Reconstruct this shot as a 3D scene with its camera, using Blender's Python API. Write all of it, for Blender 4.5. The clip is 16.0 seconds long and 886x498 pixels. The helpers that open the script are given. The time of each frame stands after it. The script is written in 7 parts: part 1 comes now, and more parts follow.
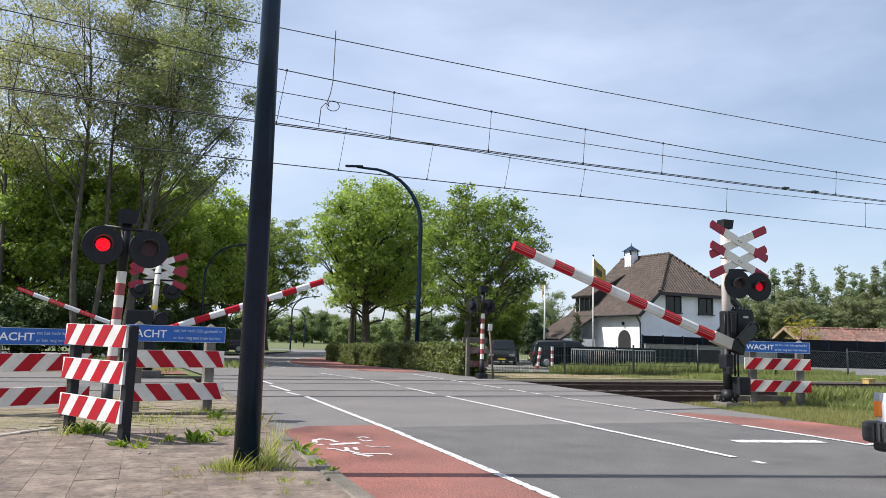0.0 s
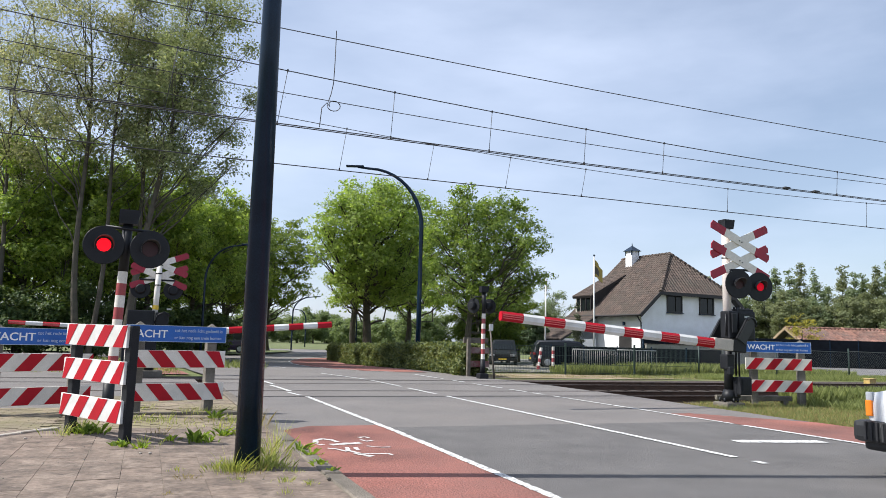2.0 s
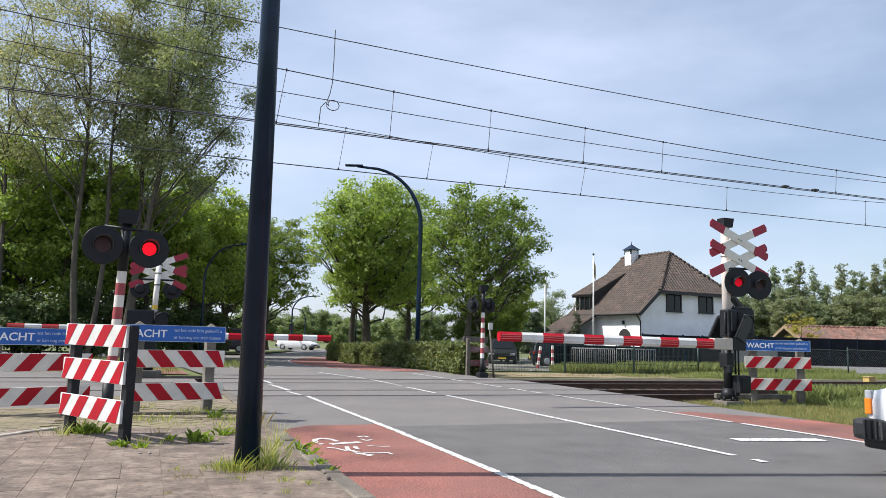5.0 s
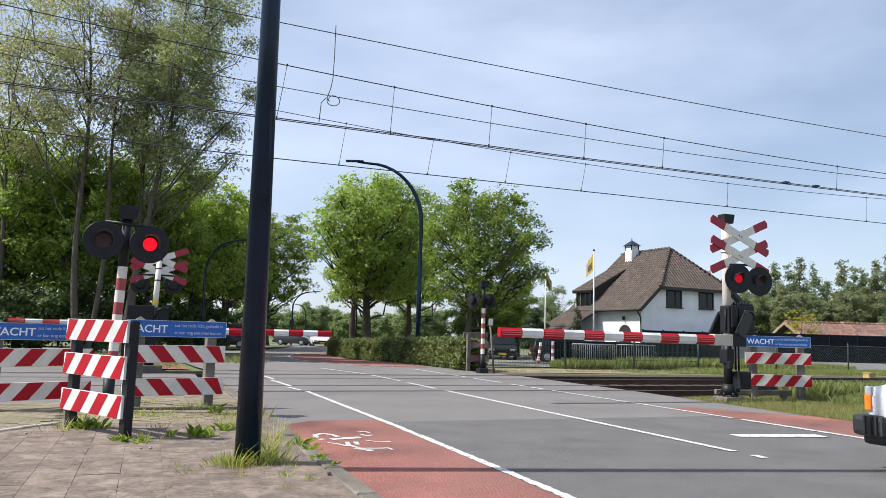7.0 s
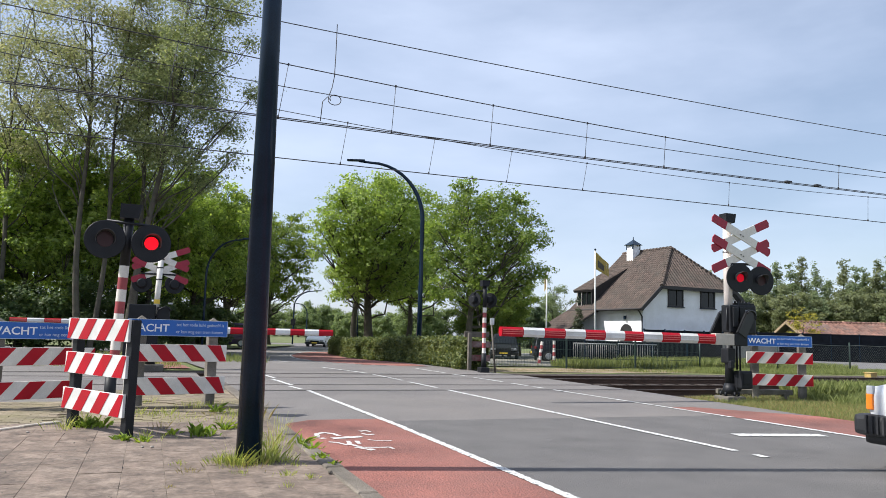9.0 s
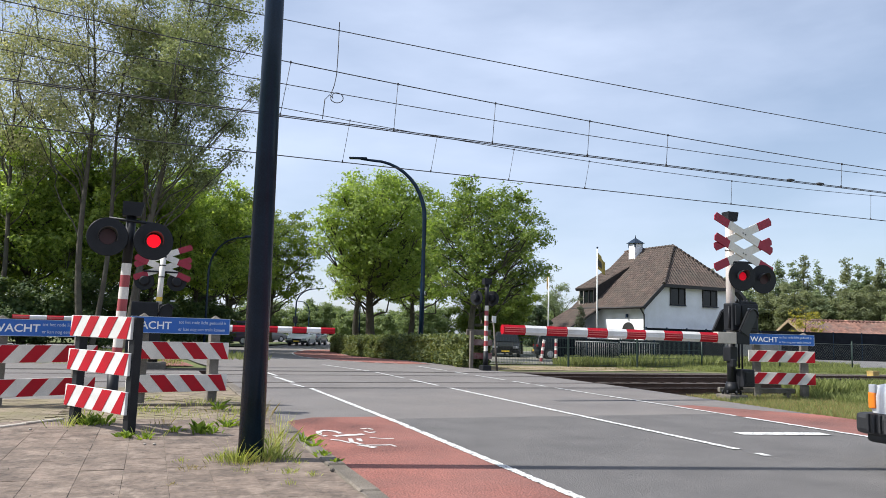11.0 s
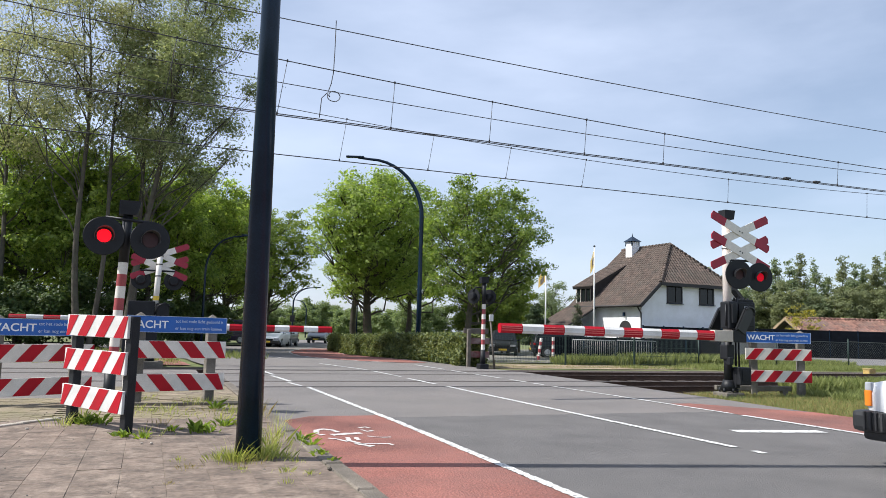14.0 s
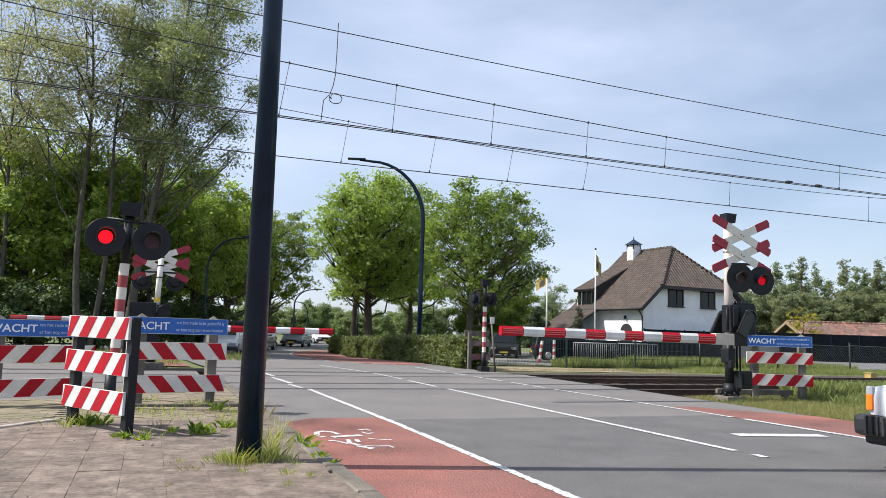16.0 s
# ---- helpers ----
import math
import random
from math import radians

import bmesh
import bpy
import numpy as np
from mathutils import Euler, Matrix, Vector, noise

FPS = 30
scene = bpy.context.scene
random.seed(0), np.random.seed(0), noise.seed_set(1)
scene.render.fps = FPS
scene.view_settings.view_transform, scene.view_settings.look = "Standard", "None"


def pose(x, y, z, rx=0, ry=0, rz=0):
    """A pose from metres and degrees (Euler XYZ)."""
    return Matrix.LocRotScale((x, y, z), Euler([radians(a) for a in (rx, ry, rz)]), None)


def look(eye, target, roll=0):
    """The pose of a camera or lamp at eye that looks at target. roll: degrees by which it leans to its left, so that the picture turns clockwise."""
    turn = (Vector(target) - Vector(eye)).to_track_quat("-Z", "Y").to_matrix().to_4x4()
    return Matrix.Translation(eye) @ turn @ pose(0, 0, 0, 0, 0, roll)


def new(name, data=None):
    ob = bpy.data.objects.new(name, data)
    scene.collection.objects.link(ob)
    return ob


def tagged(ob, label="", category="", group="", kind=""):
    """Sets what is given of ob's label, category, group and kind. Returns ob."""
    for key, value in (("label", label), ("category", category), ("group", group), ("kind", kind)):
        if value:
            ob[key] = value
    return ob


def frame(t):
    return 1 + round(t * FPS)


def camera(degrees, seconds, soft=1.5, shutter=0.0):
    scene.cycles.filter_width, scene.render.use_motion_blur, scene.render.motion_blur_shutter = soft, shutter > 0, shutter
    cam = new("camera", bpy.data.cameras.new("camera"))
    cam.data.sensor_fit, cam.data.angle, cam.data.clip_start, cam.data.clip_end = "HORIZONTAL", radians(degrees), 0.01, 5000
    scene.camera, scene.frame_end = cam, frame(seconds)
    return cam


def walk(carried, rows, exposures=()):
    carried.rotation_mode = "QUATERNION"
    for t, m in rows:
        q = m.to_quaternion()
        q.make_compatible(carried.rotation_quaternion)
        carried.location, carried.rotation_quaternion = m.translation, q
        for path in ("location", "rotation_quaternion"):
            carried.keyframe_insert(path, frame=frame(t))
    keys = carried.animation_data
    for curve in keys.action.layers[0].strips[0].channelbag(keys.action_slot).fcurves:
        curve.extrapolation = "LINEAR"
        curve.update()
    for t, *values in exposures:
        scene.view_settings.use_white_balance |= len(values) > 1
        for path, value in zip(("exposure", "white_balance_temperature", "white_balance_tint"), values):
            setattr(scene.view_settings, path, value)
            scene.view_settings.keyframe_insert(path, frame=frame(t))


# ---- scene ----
import itertools

EYE = 1.14
cam = camera(62, 16.0, soft=0.8)


def aim(yaw, pitch, roll):
    return pose(0, 0, EYE, 0, 0, -yaw) @ pose(0, 0, 0, 90 + pitch) @ pose(0, 0, 0, 0, 0, roll)


# seconds, heading clockwise from the road's line, upward tilt, lean
PATH = [
    (0.0, 21.595, 7.087, 1.620),
    (0.5, 21.579, 7.086, 1.607),
    (1.0, 21.533, 7.088, 1.618),
    (1.5, 21.530, 7.084, 1.631),
    (2.0, 21.529, 7.089, 1.612),
    (2.5, 21.528, 7.095, 1.599),
    (3.0, 21.526, 7.128, 1.679),
    (3.5, 21.530, 7.160, 1.600),
    (4.0, 21.539, 7.145, 1.530),
    (6.5, 21.619, 6.731, 1.503),
    (7.0, 21.559, 6.690, 1.562),
    (7.5, 21.533, 6.659, 1.538),
    (8.0, 21.533, 6.632, 1.570),
    (8.5, 21.488, 6.647, 1.549),
    (9.0, 21.460, 6.629, 1.592),
    (11.5, 21.282, 6.451, 1.675),
    (12.0, 21.328, 6.493, 1.596),
    (12.5, 21.414, 6.548, 1.520),
    (13.0, 21.487, 6.553, 1.498),
    (13.5, 21.537, 6.467, 1.496),
    (14.0, 21.533, 6.365, 1.582),
    (14.5, 21.498, 6.350, 1.619),
    (15.0, 21.455, 6.399, 1.689),
    (15.5, 21.442, 6.473, 1.749),
    (16.0, 21.433, 6.547, 1.791),
]
walk(cam, [(t, aim(a, b, c)) for t, a, b, c in PATH])


# ---- daylight ----
SUN_TO = Vector((-0.972, 0.234, math.tan(radians(50)))).normalized()
sun = new("sun", bpy.data.lights.new("sun", "SUN"))
sun.data.energy, sun.data.angle, sun.data.color = 5.0, radians(0.6), (1.0, 0.97, 0.92)
sun.matrix_world = look((0, 0, 60), Vector((0, 0, 60)) - SUN_TO)

world = bpy.data.worlds.new("sky")
scene.world = world
world.use_nodes = True
wn, wl = world.node_tree.nodes, world.node_tree.links
wn.clear()
w_sky = wn.new("ShaderNodeTexSky")
w_sky.sky_type, w_sky.sun_disc = "NISHITA", False
w_sky.sun_elevation, w_sky.sun_rotation = radians(50), radians(-76)
w_sky.air_density, w_sky.dust_density, w_sky.ozone_density = 1.0, 1.2, 1.6
w_co = wn.new("ShaderNodeTexCoord")
w_map = wn.new("ShaderNodeMapping")
w_map.inputs["Scale"].default_value = (1.2, 1.6, 4.5)
w_noise = wn.new("ShaderNodeTexNoise")
w_noise.inputs["Scale"].default_value, w_noise.inputs["Detail"].default_value = 1.6, 7
w_ramp = wn.new("ShaderNodeMapRange")
w_ramp.inputs[1].default_value, w_ramp.inputs[2].default_value = 0.3, 0.8
w_ramp.inputs[3].default_value, w_ramp.inputs[4].default_value = 0.24, 0.78
w_mix = wn.new("ShaderNodeMix")
w_mix.data_type = "RGBA"
w_mix.inputs["B"].default_value = (6.9, 7.8, 9.8, 1)
w_bg = wn.new("ShaderNodeBackground")
w_bg.inputs["Strength"].default_value = 0.1
w_out = wn.new("ShaderNodeOutputWorld")
wl.new(w_co.outputs["Generated"], w_map.inputs["Vector"])
wl.new(w_map.outputs["Vector"], w_noise.inputs["Vector"])
wl.new(w_noise.outputs["Fac"], w_ramp.inputs["Value"])
wl.new(w_ramp.outputs["Result"], w_mix.inputs["Factor"])
wl.new(w_sky.outputs["Color"], w_mix.inputs["A"])
wl.new(w_mix.outputs["Result"], w_bg.inputs["Color"])
wl.new(w_bg.outputs["Background"], w_out.inputs["Surface"])
scene.view_settings.exposure = 0.45


# ---- materials ----


def mat(name, color, rough=0.6, metal=0.0, vary=0.15, scale=6.0, fine=60.0, bump=0.15, dirt=None, dirt_amount=0.0, island=False, per_object=0.0, spec=0.5, world_space=False, dirt_edge=(0.42, 0.63)):
    """A surface with broad stains, fine grain and relief at real size."""
    m = bpy.data.materials.new(name)
    m.use_nodes = True
    n, l = m.node_tree.nodes, m.node_tree.links
    b = n["Principled BSDF"]
    b.inputs["Metallic"].default_value = metal
    b.inputs["Specular IOR Level"].default_value = spec
    co = n.new("ShaderNodeTexCoord")
    where = n.new("ShaderNodeNewGeometry").outputs["Position"] if world_space else co.outputs["Object"]
    broad = n.new("ShaderNodeTexNoise")
    broad.inputs["Scale"].default_value, broad.inputs["Detail"].default_value = scale, 6
    grain = n.new("ShaderNodeTexNoise")
    grain.inputs["Scale"].default_value, grain.inputs["Detail"].default_value = fine, 3
    for t in (broad, grain):
        l.new(where, t.inputs["Vector"])
    spread = []
    for t in (broad, grain):
        mr = n.new("ShaderNodeMapRange")
        mr.inputs[1].default_value, mr.inputs[2].default_value = 0.3, 0.7
        l.new(t.outputs["Fac"], mr.inputs["Value"])
        spread.append(mr.outputs["Result"])
    value = n.new("ShaderNodeMath")
    value.operation = "MULTIPLY_ADD"
    value.inputs[1].default_value, value.inputs[2].default_value = vary * 2, 1 - vary
    l.new(spread[0], value.inputs[0])
    value2 = n.new("ShaderNodeMath")
    value2.operation = "MULTIPLY_ADD"
    value2.inputs[1].default_value, value2.inputs[2].default_value = vary * 1.4, -vary * 0.7
    l.new(spread[1], value2.inputs[0])
    total = n.new("ShaderNodeMath")
    l.new(value.outputs[0], total.inputs[0])
    l.new(value2.outputs[0], total.inputs[1])
    last = total
    if island or per_object:
        src = n.new("ShaderNodeNewGeometry" if island else "ShaderNodeObjectInfo")
        amount = per_object or 0.25
        r = n.new("ShaderNodeMath")
        r.operation = "MULTIPLY_ADD"
        r.inputs[1].default_value, r.inputs[2].default_value = amount * 2, 1 - amount
        l.new(src.outputs["Random Per Island" if island else "Random"], r.inputs[0])
        mul = n.new("ShaderNodeMath")
        mul.operation = "MULTIPLY"
        l.new(total.outputs[0], mul.inputs[0])
        l.new(r.outputs[0], mul.inputs[1])
        last = mul
    tint = n.new("ShaderNodeVectorMath")
    tint.operation = "SCALE"
    tint.inputs[0].default_value = color[:3]
    l.new(last.outputs[0], tint.inputs["Scale"])
    out = tint.outputs[0]
    if dirt:
        mx = n.new("ShaderNodeMix")
        mx.data_type = "RGBA"
        mx.inputs["B"].default_value = (*dirt, 1)
        rr = n.new("ShaderNodeMapRange")
        rr.inputs[1].default_value, rr.inputs[2].default_value = dirt_edge
        rr.inputs[4].default_value = dirt_amount
        blot = n.new("ShaderNodeTexNoise")
        blot.inputs["Scale"].default_value, blot.inputs["Detail"].default_value, blot.inputs["Roughness"].default_value = scale * 0.6, 8, 0.7
        l.new(where, blot.inputs["Vector"])
        l.new(blot.outputs["Fac"], rr.inputs["Value"])
        l.new(rr.outputs["Result"], mx.inputs["Factor"])
        l.new(out, mx.inputs["A"])
        out = mx.outputs["Result"]
    l.new(out, b.inputs["Base Color"])
    ro = n.new("ShaderNodeMath")
    ro.operation = "MULTIPLY_ADD"
    ro.inputs[1].default_value, ro.inputs[2].default_value = 0.25, rough - 0.12
    l.new(broad.outputs["Fac"], ro.inputs[0])
    l.new(ro.outputs[0], b.inputs["Roughness"])
    if bump:
        bu = n.new("ShaderNodeBump")
        bu.inputs["Strength"].default_value, bu.inputs["Distance"].default_value = bump, 0.02
        l.new(grain.outputs["Fac"], bu.inputs["Height"])
        l.new(bu.outputs["Normal"], b.inputs["Normal"])
    return m


def leafy(name, low, high, light=0.35, through_tint=(1.5, 1.4, 0.6)):
    m = bpy.data.materials.new(name)
    m.use_nodes = True
    n, l = m.node_tree.nodes, m.node_tree.links
    b = n["Principled BSDF"]
    geo = n.new("ShaderNodeNewGeometry")
    mx = n.new("ShaderNodeMix")
    mx.data_type = "RGBA"
    mx.inputs["A"].default_value, mx.inputs["B"].default_value = (*low, 1), (*high, 1)
    l.new(geo.outputs["Random Per Island"], mx.inputs["Factor"])
    l.new(mx.outputs["Result"], b.inputs["Base Color"])
    b.inputs["Roughness"].default_value = 0.55
    b.inputs["Specular IOR Level"].default_value = 0.3
    tr = n.new("ShaderNodeBsdfTranslucent")
    warm = n.new("ShaderNodeMix")
    warm.data_type, warm.blend_type = "RGBA", "MULTIPLY"
    warm.inputs["Factor"].default_value = 1.0
    warm.inputs["B"].default_value = (*through_tint, 1)
    l.new(mx.outputs["Result"], warm.inputs["A"])
    l.new(warm.outputs["Result"], tr.inputs["Color"])
    ms = n.new("ShaderNodeMixShader")
    ms.inputs["Fac"].default_value = light
    l.new(b.outputs[0], ms.inputs[1])
    l.new(tr.outputs[0], ms.inputs[2])
    l.new(ms.outputs[0], n["Material Output"].inputs["Surface"])
    return m


def glow(name, color, power):
    m = bpy.data.materials.new(name)
    m.use_nodes = True
    b = m.node_tree.nodes["Principled BSDF"]
    b.inputs["Base Color"].default_value = (*color, 1)
    b.inputs["Emission Color"].default_value = (*color, 1)
    b.inputs["Emission Strength"].default_value = power
    b.inputs["Specular IOR Level"].default_value, b.inputs["Roughness"].default_value = 0.1, 0.6
    return m


ASPHALT = mat("asphalt", (0.16, 0.148, 0.141), 0.85, vary=0.15, scale=1.0, fine=110, bump=0.7, dirt=(0.178, 0.158, 0.145), dirt_amount=0.5)
ASPHALT_DARK = mat("asphalt dark", (0.137, 0.13, 0.126), 0.88, vary=0.17, scale=1.6, fine=130, bump=1.0, dirt=(0.165, 0.157, 0.151), dirt_amount=0.3)
RED_ASPHALT = mat("red asphalt", (0.235, 0.088, 0.068), 0.9, vary=0.5, scale=0.7, fine=55, bump=0.8, dirt=(0.17, 0.088, 0.075), dirt_amount=0.6)
PAINT_ROAD = mat("road paint", (0.55, 0.55, 0.535), 0.75, vary=0.12, scale=30, fine=150, bump=0.3, dirt=(0.15, 0.145, 0.145), dirt_amount=0.9, dirt_edge=(0.54, 0.6))
PAINT_WORN = mat("worn road paint", (0.5, 0.475, 0.455), 0.8, vary=0.15, scale=9, fine=120, bump=0.4, dirt=(0.21, 0.085, 0.068), dirt_amount=0.95, dirt_edge=(0.58, 0.63), world_space=True)
CONCRETE = mat("concrete", (0.14, 0.106, 0.083), 0.92, vary=0.32, scale=6.5, fine=24, bump=0.6, dirt=(0.33, 0.262, 0.208), dirt_amount=0.6, per_object=0.16, world_space=True, dirt_edge=(0.5, 0.66))
CONCRETE_POST = mat("post concrete", (0.165, 0.148, 0.125), 0.88, vary=0.35, scale=5, fine=90, bump=0.5, dirt=(0.095, 0.085, 0.068), dirt_amount=0.8)
YARD_GREY = mat("yard paving", (0.15, 0.145, 0.14), 0.9, vary=0.2, scale=0.5, fine=12, bump=0.2)
JOINT_SAND = mat("sandy joint fill", (0.12, 0.1, 0.072), 0.95, vary=0.4, scale=3, fine=60, bump=0.6, dirt=(0.2, 0.17, 0.13), dirt_amount=0.9)
KERB = mat("kerb concrete", (0.16, 0.137, 0.112), 0.88, vary=0.35, scale=2.5, fine=70, bump=0.6, dirt=(0.1, 0.085, 0.065), dirt_amount=0.8, per_object=0.12, world_space=True)
SOIL = mat("soil", (0.2, 0.16, 0.115), 0.95, vary=0.35, scale=2.5, fine=60, bump=0.6, dirt=(0.15, 0.14, 0.065), dirt_amount=0.7)
GRASS_BASE = mat("grass ground", (0.09, 0.12, 0.035), 0.95, vary=0.4, scale=0.8, fine=30, bump=0.8, dirt=(0.17, 0.15, 0.07), dirt_amount=0.6)
BALLAST = mat("ballast", (0.062, 0.046, 0.037), 0.9, vary=0.5, scale=9, fine=45, bump=1.0)
RAIL = mat("rail steel", (0.09, 0.055, 0.04), 0.6, 0.6, vary=0.3, scale=5, fine=80, bump=0.3)
RAIL_TOP = mat("polished rail", (0.2, 0.17, 0.15), 0.5, 0.8, vary=0.2)
SLEEPER = mat("tarred sleeper", (0.045, 0.034, 0.027), 0.85, vary=0.35, scale=4, fine=60, bump=0.4)
RUBBER = mat("dark rubber", (0.03, 0.03, 0.032), 0.8, vary=0.3, bump=0.2)
DARK_STEEL = mat("dark green grey paint", (0.009, 0.021, 0.041), 0.18, vary=0.25, scale=3, fine=90, bump=0.02, spec=0.22)
BLACK = mat("black paint", (0.011, 0.012, 0.015), 0.5, vary=0.3, scale=5, fine=90, bump=0.06, spec=0.3)
BLACK_GLOSS = mat("glossy black enamel", (0.012, 0.013, 0.015), 0.32, vary=0.2, scale=5, fine=90, bump=0.04, spec=0.5)
BLACK_SOFT = mat("weathered black", (0.014, 0.015, 0.018), 0.55, vary=0.35, scale=5, fine=90, bump=0.12, spec=0.25)
POST_WHITE = mat("weathered white post paint", (0.56, 0.51, 0.48), 0.5, vary=0.12, scale=4, fine=70, bump=0.06, dirt=(0.4, 0.35, 0.31), dirt_amount=0.5)
RED = mat("signal red", (0.42, 0.006, 0.018), 0.45, vary=0.1, scale=4, fine=70, bump=0.04, spec=0.2, dirt=(0.27, 0.02, 0.025), dirt_amount=0.4)
CROSS_RED = mat("crimson board paint", (0.3, 0.012, 0.035), 0.5, vary=0.15, scale=6, fine=70, bump=0.06)
RED_FADED = mat("faded red", (0.3, 0.05, 0.055), 0.55, vary=0.2, scale=6, fine=70, bump=0.08)
WHITE = mat("white reflective", (0.7, 0.7, 0.69), 0.45, vary=0.08, scale=4, fine=70, bump=0.04, dirt=(0.5, 0.48, 0.43), dirt_amount=0.5)
GREY_WHITE = mat("dirty white", (0.72, 0.685, 0.63), 0.5, vary=0.12, scale=4, fine=70, bump=0.06, dirt=(0.52, 0.48, 0.42), dirt_amount=0.45)
BLUE = mat("sign blue", (0.01, 0.105, 0.42), 0.4, vary=0.1, scale=4, fine=80, bump=0.03)
SIGN_WHITE = mat("sign white", (0.8, 0.82, 0.84), 0.4, vary=0.05, bump=0)
SIGN_PALE = mat("fine sign print", (0.5, 0.58, 0.68), 0.4, vary=0.05, bump=0)
STEEL = mat("galvanised steel", (0.42, 0.43, 0.44), 0.45, 0.8, vary=0.2, scale=8)
WOOD_GREY = mat("weathered wood", (0.14, 0.12, 0.1), 0.85, vary=0.35, scale=4, fine=90, bump=0.5, dirt=(0.12, 0.11, 0.09), dirt_amount=0.6)
WIRE = mat("wire", (0.035, 0.033, 0.035), 0.6, vary=0.1, bump=0)
BARK = mat("bark", (0.06, 0.049, 0.037), 0.92, vary=0.4, scale=5, fine=30, bump=0.9, dirt=(0.055, 0.065, 0.03), dirt_amount=0.5)
PLASTER = mat("white plaster", (0.78, 0.79, 0.81), 0.8, vary=0.05, scale=1.2, fine=60, bump=0.12, dirt=(0.6, 0.6, 0.58), dirt_amount=0.4)
ROOF_TILE = mat("roof tile", (0.094, 0.066, 0.053), 0.8, vary=0.3, scale=1.5, fine=40, bump=0.2, dirt=(0.078, 0.068, 0.055), dirt_amount=0.6, island=True)
RED_TILE = mat("red roof tile", (0.2, 0.105, 0.08), 0.9, vary=0.35, scale=1.0, fine=40, bump=0.2, dirt=(0.155, 0.13, 0.118), dirt_amount=0.8, island=True, per_object=0.35)
DARK_WOOD = mat("dark stained board", (0.022, 0.02, 0.02), 0.6, vary=0.3, scale=4, bump=0.15)
FENCE_DARK = mat("dark fence screen", (0.009, 0.011, 0.015), 0.9, vary=0.3, scale=2, fine=40, bump=0.2, spec=0.08)
FENCE_GREEN = mat("dark green wire", (0.02, 0.042, 0.034), 0.55, vary=0.2, bump=0)
FLAG_YELLOW = mat("flag yellow", (0.4, 0.29, 0.08), 0.85, vary=0.25, scale=3, bump=0.1)
FLAG_DARK = mat("flag print", (0.08, 0.07, 0.06), 0.8, vary=0.1, bump=0)
GLASS = mat("dark window glass", (0.01, 0.013, 0.015), 0.14, vary=0.2, scale=1, bump=0, spec=0.3)
LENS_OFF = mat("unlit red lens", (0.03, 0.004, 0.006), 0.5, vary=0.1, bump=0)
LENS_SIDE = glow("lit red lens seen aslant", (0.9, 0.008, 0.03), 0.2)
LENS_ON = glow("lit red lens", (1.0, 0.006, 0.016), 1.1)
CREAM = mat("counterweight cream", (0.5, 0.45, 0.39), 0.6, vary=0.1, scale=5, bump=0.06)
YELLOW = mat("yellow paint", (0.75, 0.5, 0.05), 0.5, vary=0.1)
LEAF_OAK_DEEP = leafy("deeper oak leaves", (0.09, 0.15, 0.034), (0.27, 0.335, 0.09), 0.55, (1.2, 1.28, 0.65))
LEAF_OAK = leafy("fresh oak leaves", (0.165, 0.245, 0.056), (0.34, 0.41, 0.122), 0.6, (1.24, 1.3, 0.65))
LEAF_FAR_DEEP = leafy("far field trees", (0.1, 0.15, 0.06), (0.25, 0.3, 0.13), 0.5, (1.3, 1.3, 0.9))
LEAF_DARK = leafy("dark green leaves", (0.075, 0.13, 0.032), (0.21, 0.275, 0.07), 0.55)
LEAF_POPLAR = leafy("grey green leaves", (0.12, 0.165, 0.075), (0.31, 0.34, 0.19), 0.55, (1.35, 1.3, 0.85))
# the shade under the wood is put into this dark leaf colour
LEAF_SHRUB_SHADED = leafy("shrub leaves with shade in their green", (0.035, 0.07, 0.025), (0.1, 0.14, 0.045), 0.3)
LEAF_GREYGREEN = leafy("grey green upright shrub leaves", (0.055, 0.07, 0.045), (0.12, 0.135, 0.085), 0.2)
# aerial haze is mixed into this pale leaf colour
LEAF_HAZED_WARM = leafy("distant young foliage paled for haze", (0.152, 0.182, 0.096), (0.25, 0.275, 0.147), 0.55, (1.3, 1.25, 0.98))
BARK_GREY = mat("grey smooth bark", (0.075, 0.062, 0.05), 0.85, vary=0.35, scale=4, fine=40, bump=0.5, dirt=(0.1, 0.1, 0.07), dirt_amount=0.6)
LEAF_RUSSET = leafy("russet young leaves", (0.17, 0.205, 0.1), (0.38, 0.38, 0.22), 0.58, (1.3, 1.25, 0.9))
LEAF_WOOD = leafy("sunlit woodland leaves", (0.12, 0.19, 0.045), (0.4, 0.48, 0.135), 0.6, (1.3, 1.35, 0.65))
# pale and even in tone: the haze of distance is in the colour
LEAF_HAZED = leafy("distant foliage paled for haze", (0.14, 0.187, 0.1), (0.245, 0.29, 0.163), 0.55, (1.3, 1.3, 0.98))
LEAF_HEDGE = leafy("hedge leaves", (0.045, 0.075, 0.03), (0.21, 0.235, 0.085), 0.28)
LEAF_CONIFER = leafy("conifer green", (0.03, 0.06, 0.026), (0.07, 0.10, 0.04), 0.15)
LEAF_YELLOW = leafy("yellow green leaves", (0.2, 0.2, 0.03), (0.38, 0.33, 0.05))
GRASS = leafy("grass blades", (0.125, 0.16, 0.05), (0.32, 0.35, 0.145), 0.42, (1.35, 1.3, 0.8))
GRASS_DRY = leafy("dry grass", (0.2, 0.17, 0.075), (0.4, 0.34, 0.17), 0.3)


# ---- building helpers ----


def part(name, bm, material, parent=None, label=""):
    me = bpy.data.meshes.new(name)
    bm.to_mesh(me)
    bm.free()
    for m in material if isinstance(material, (list, tuple)) else [material]:
        me.materials.append(m)
    ob = new(name, me)
    ob.parent = parent
    if label:
        ob["label"] = label
    return ob


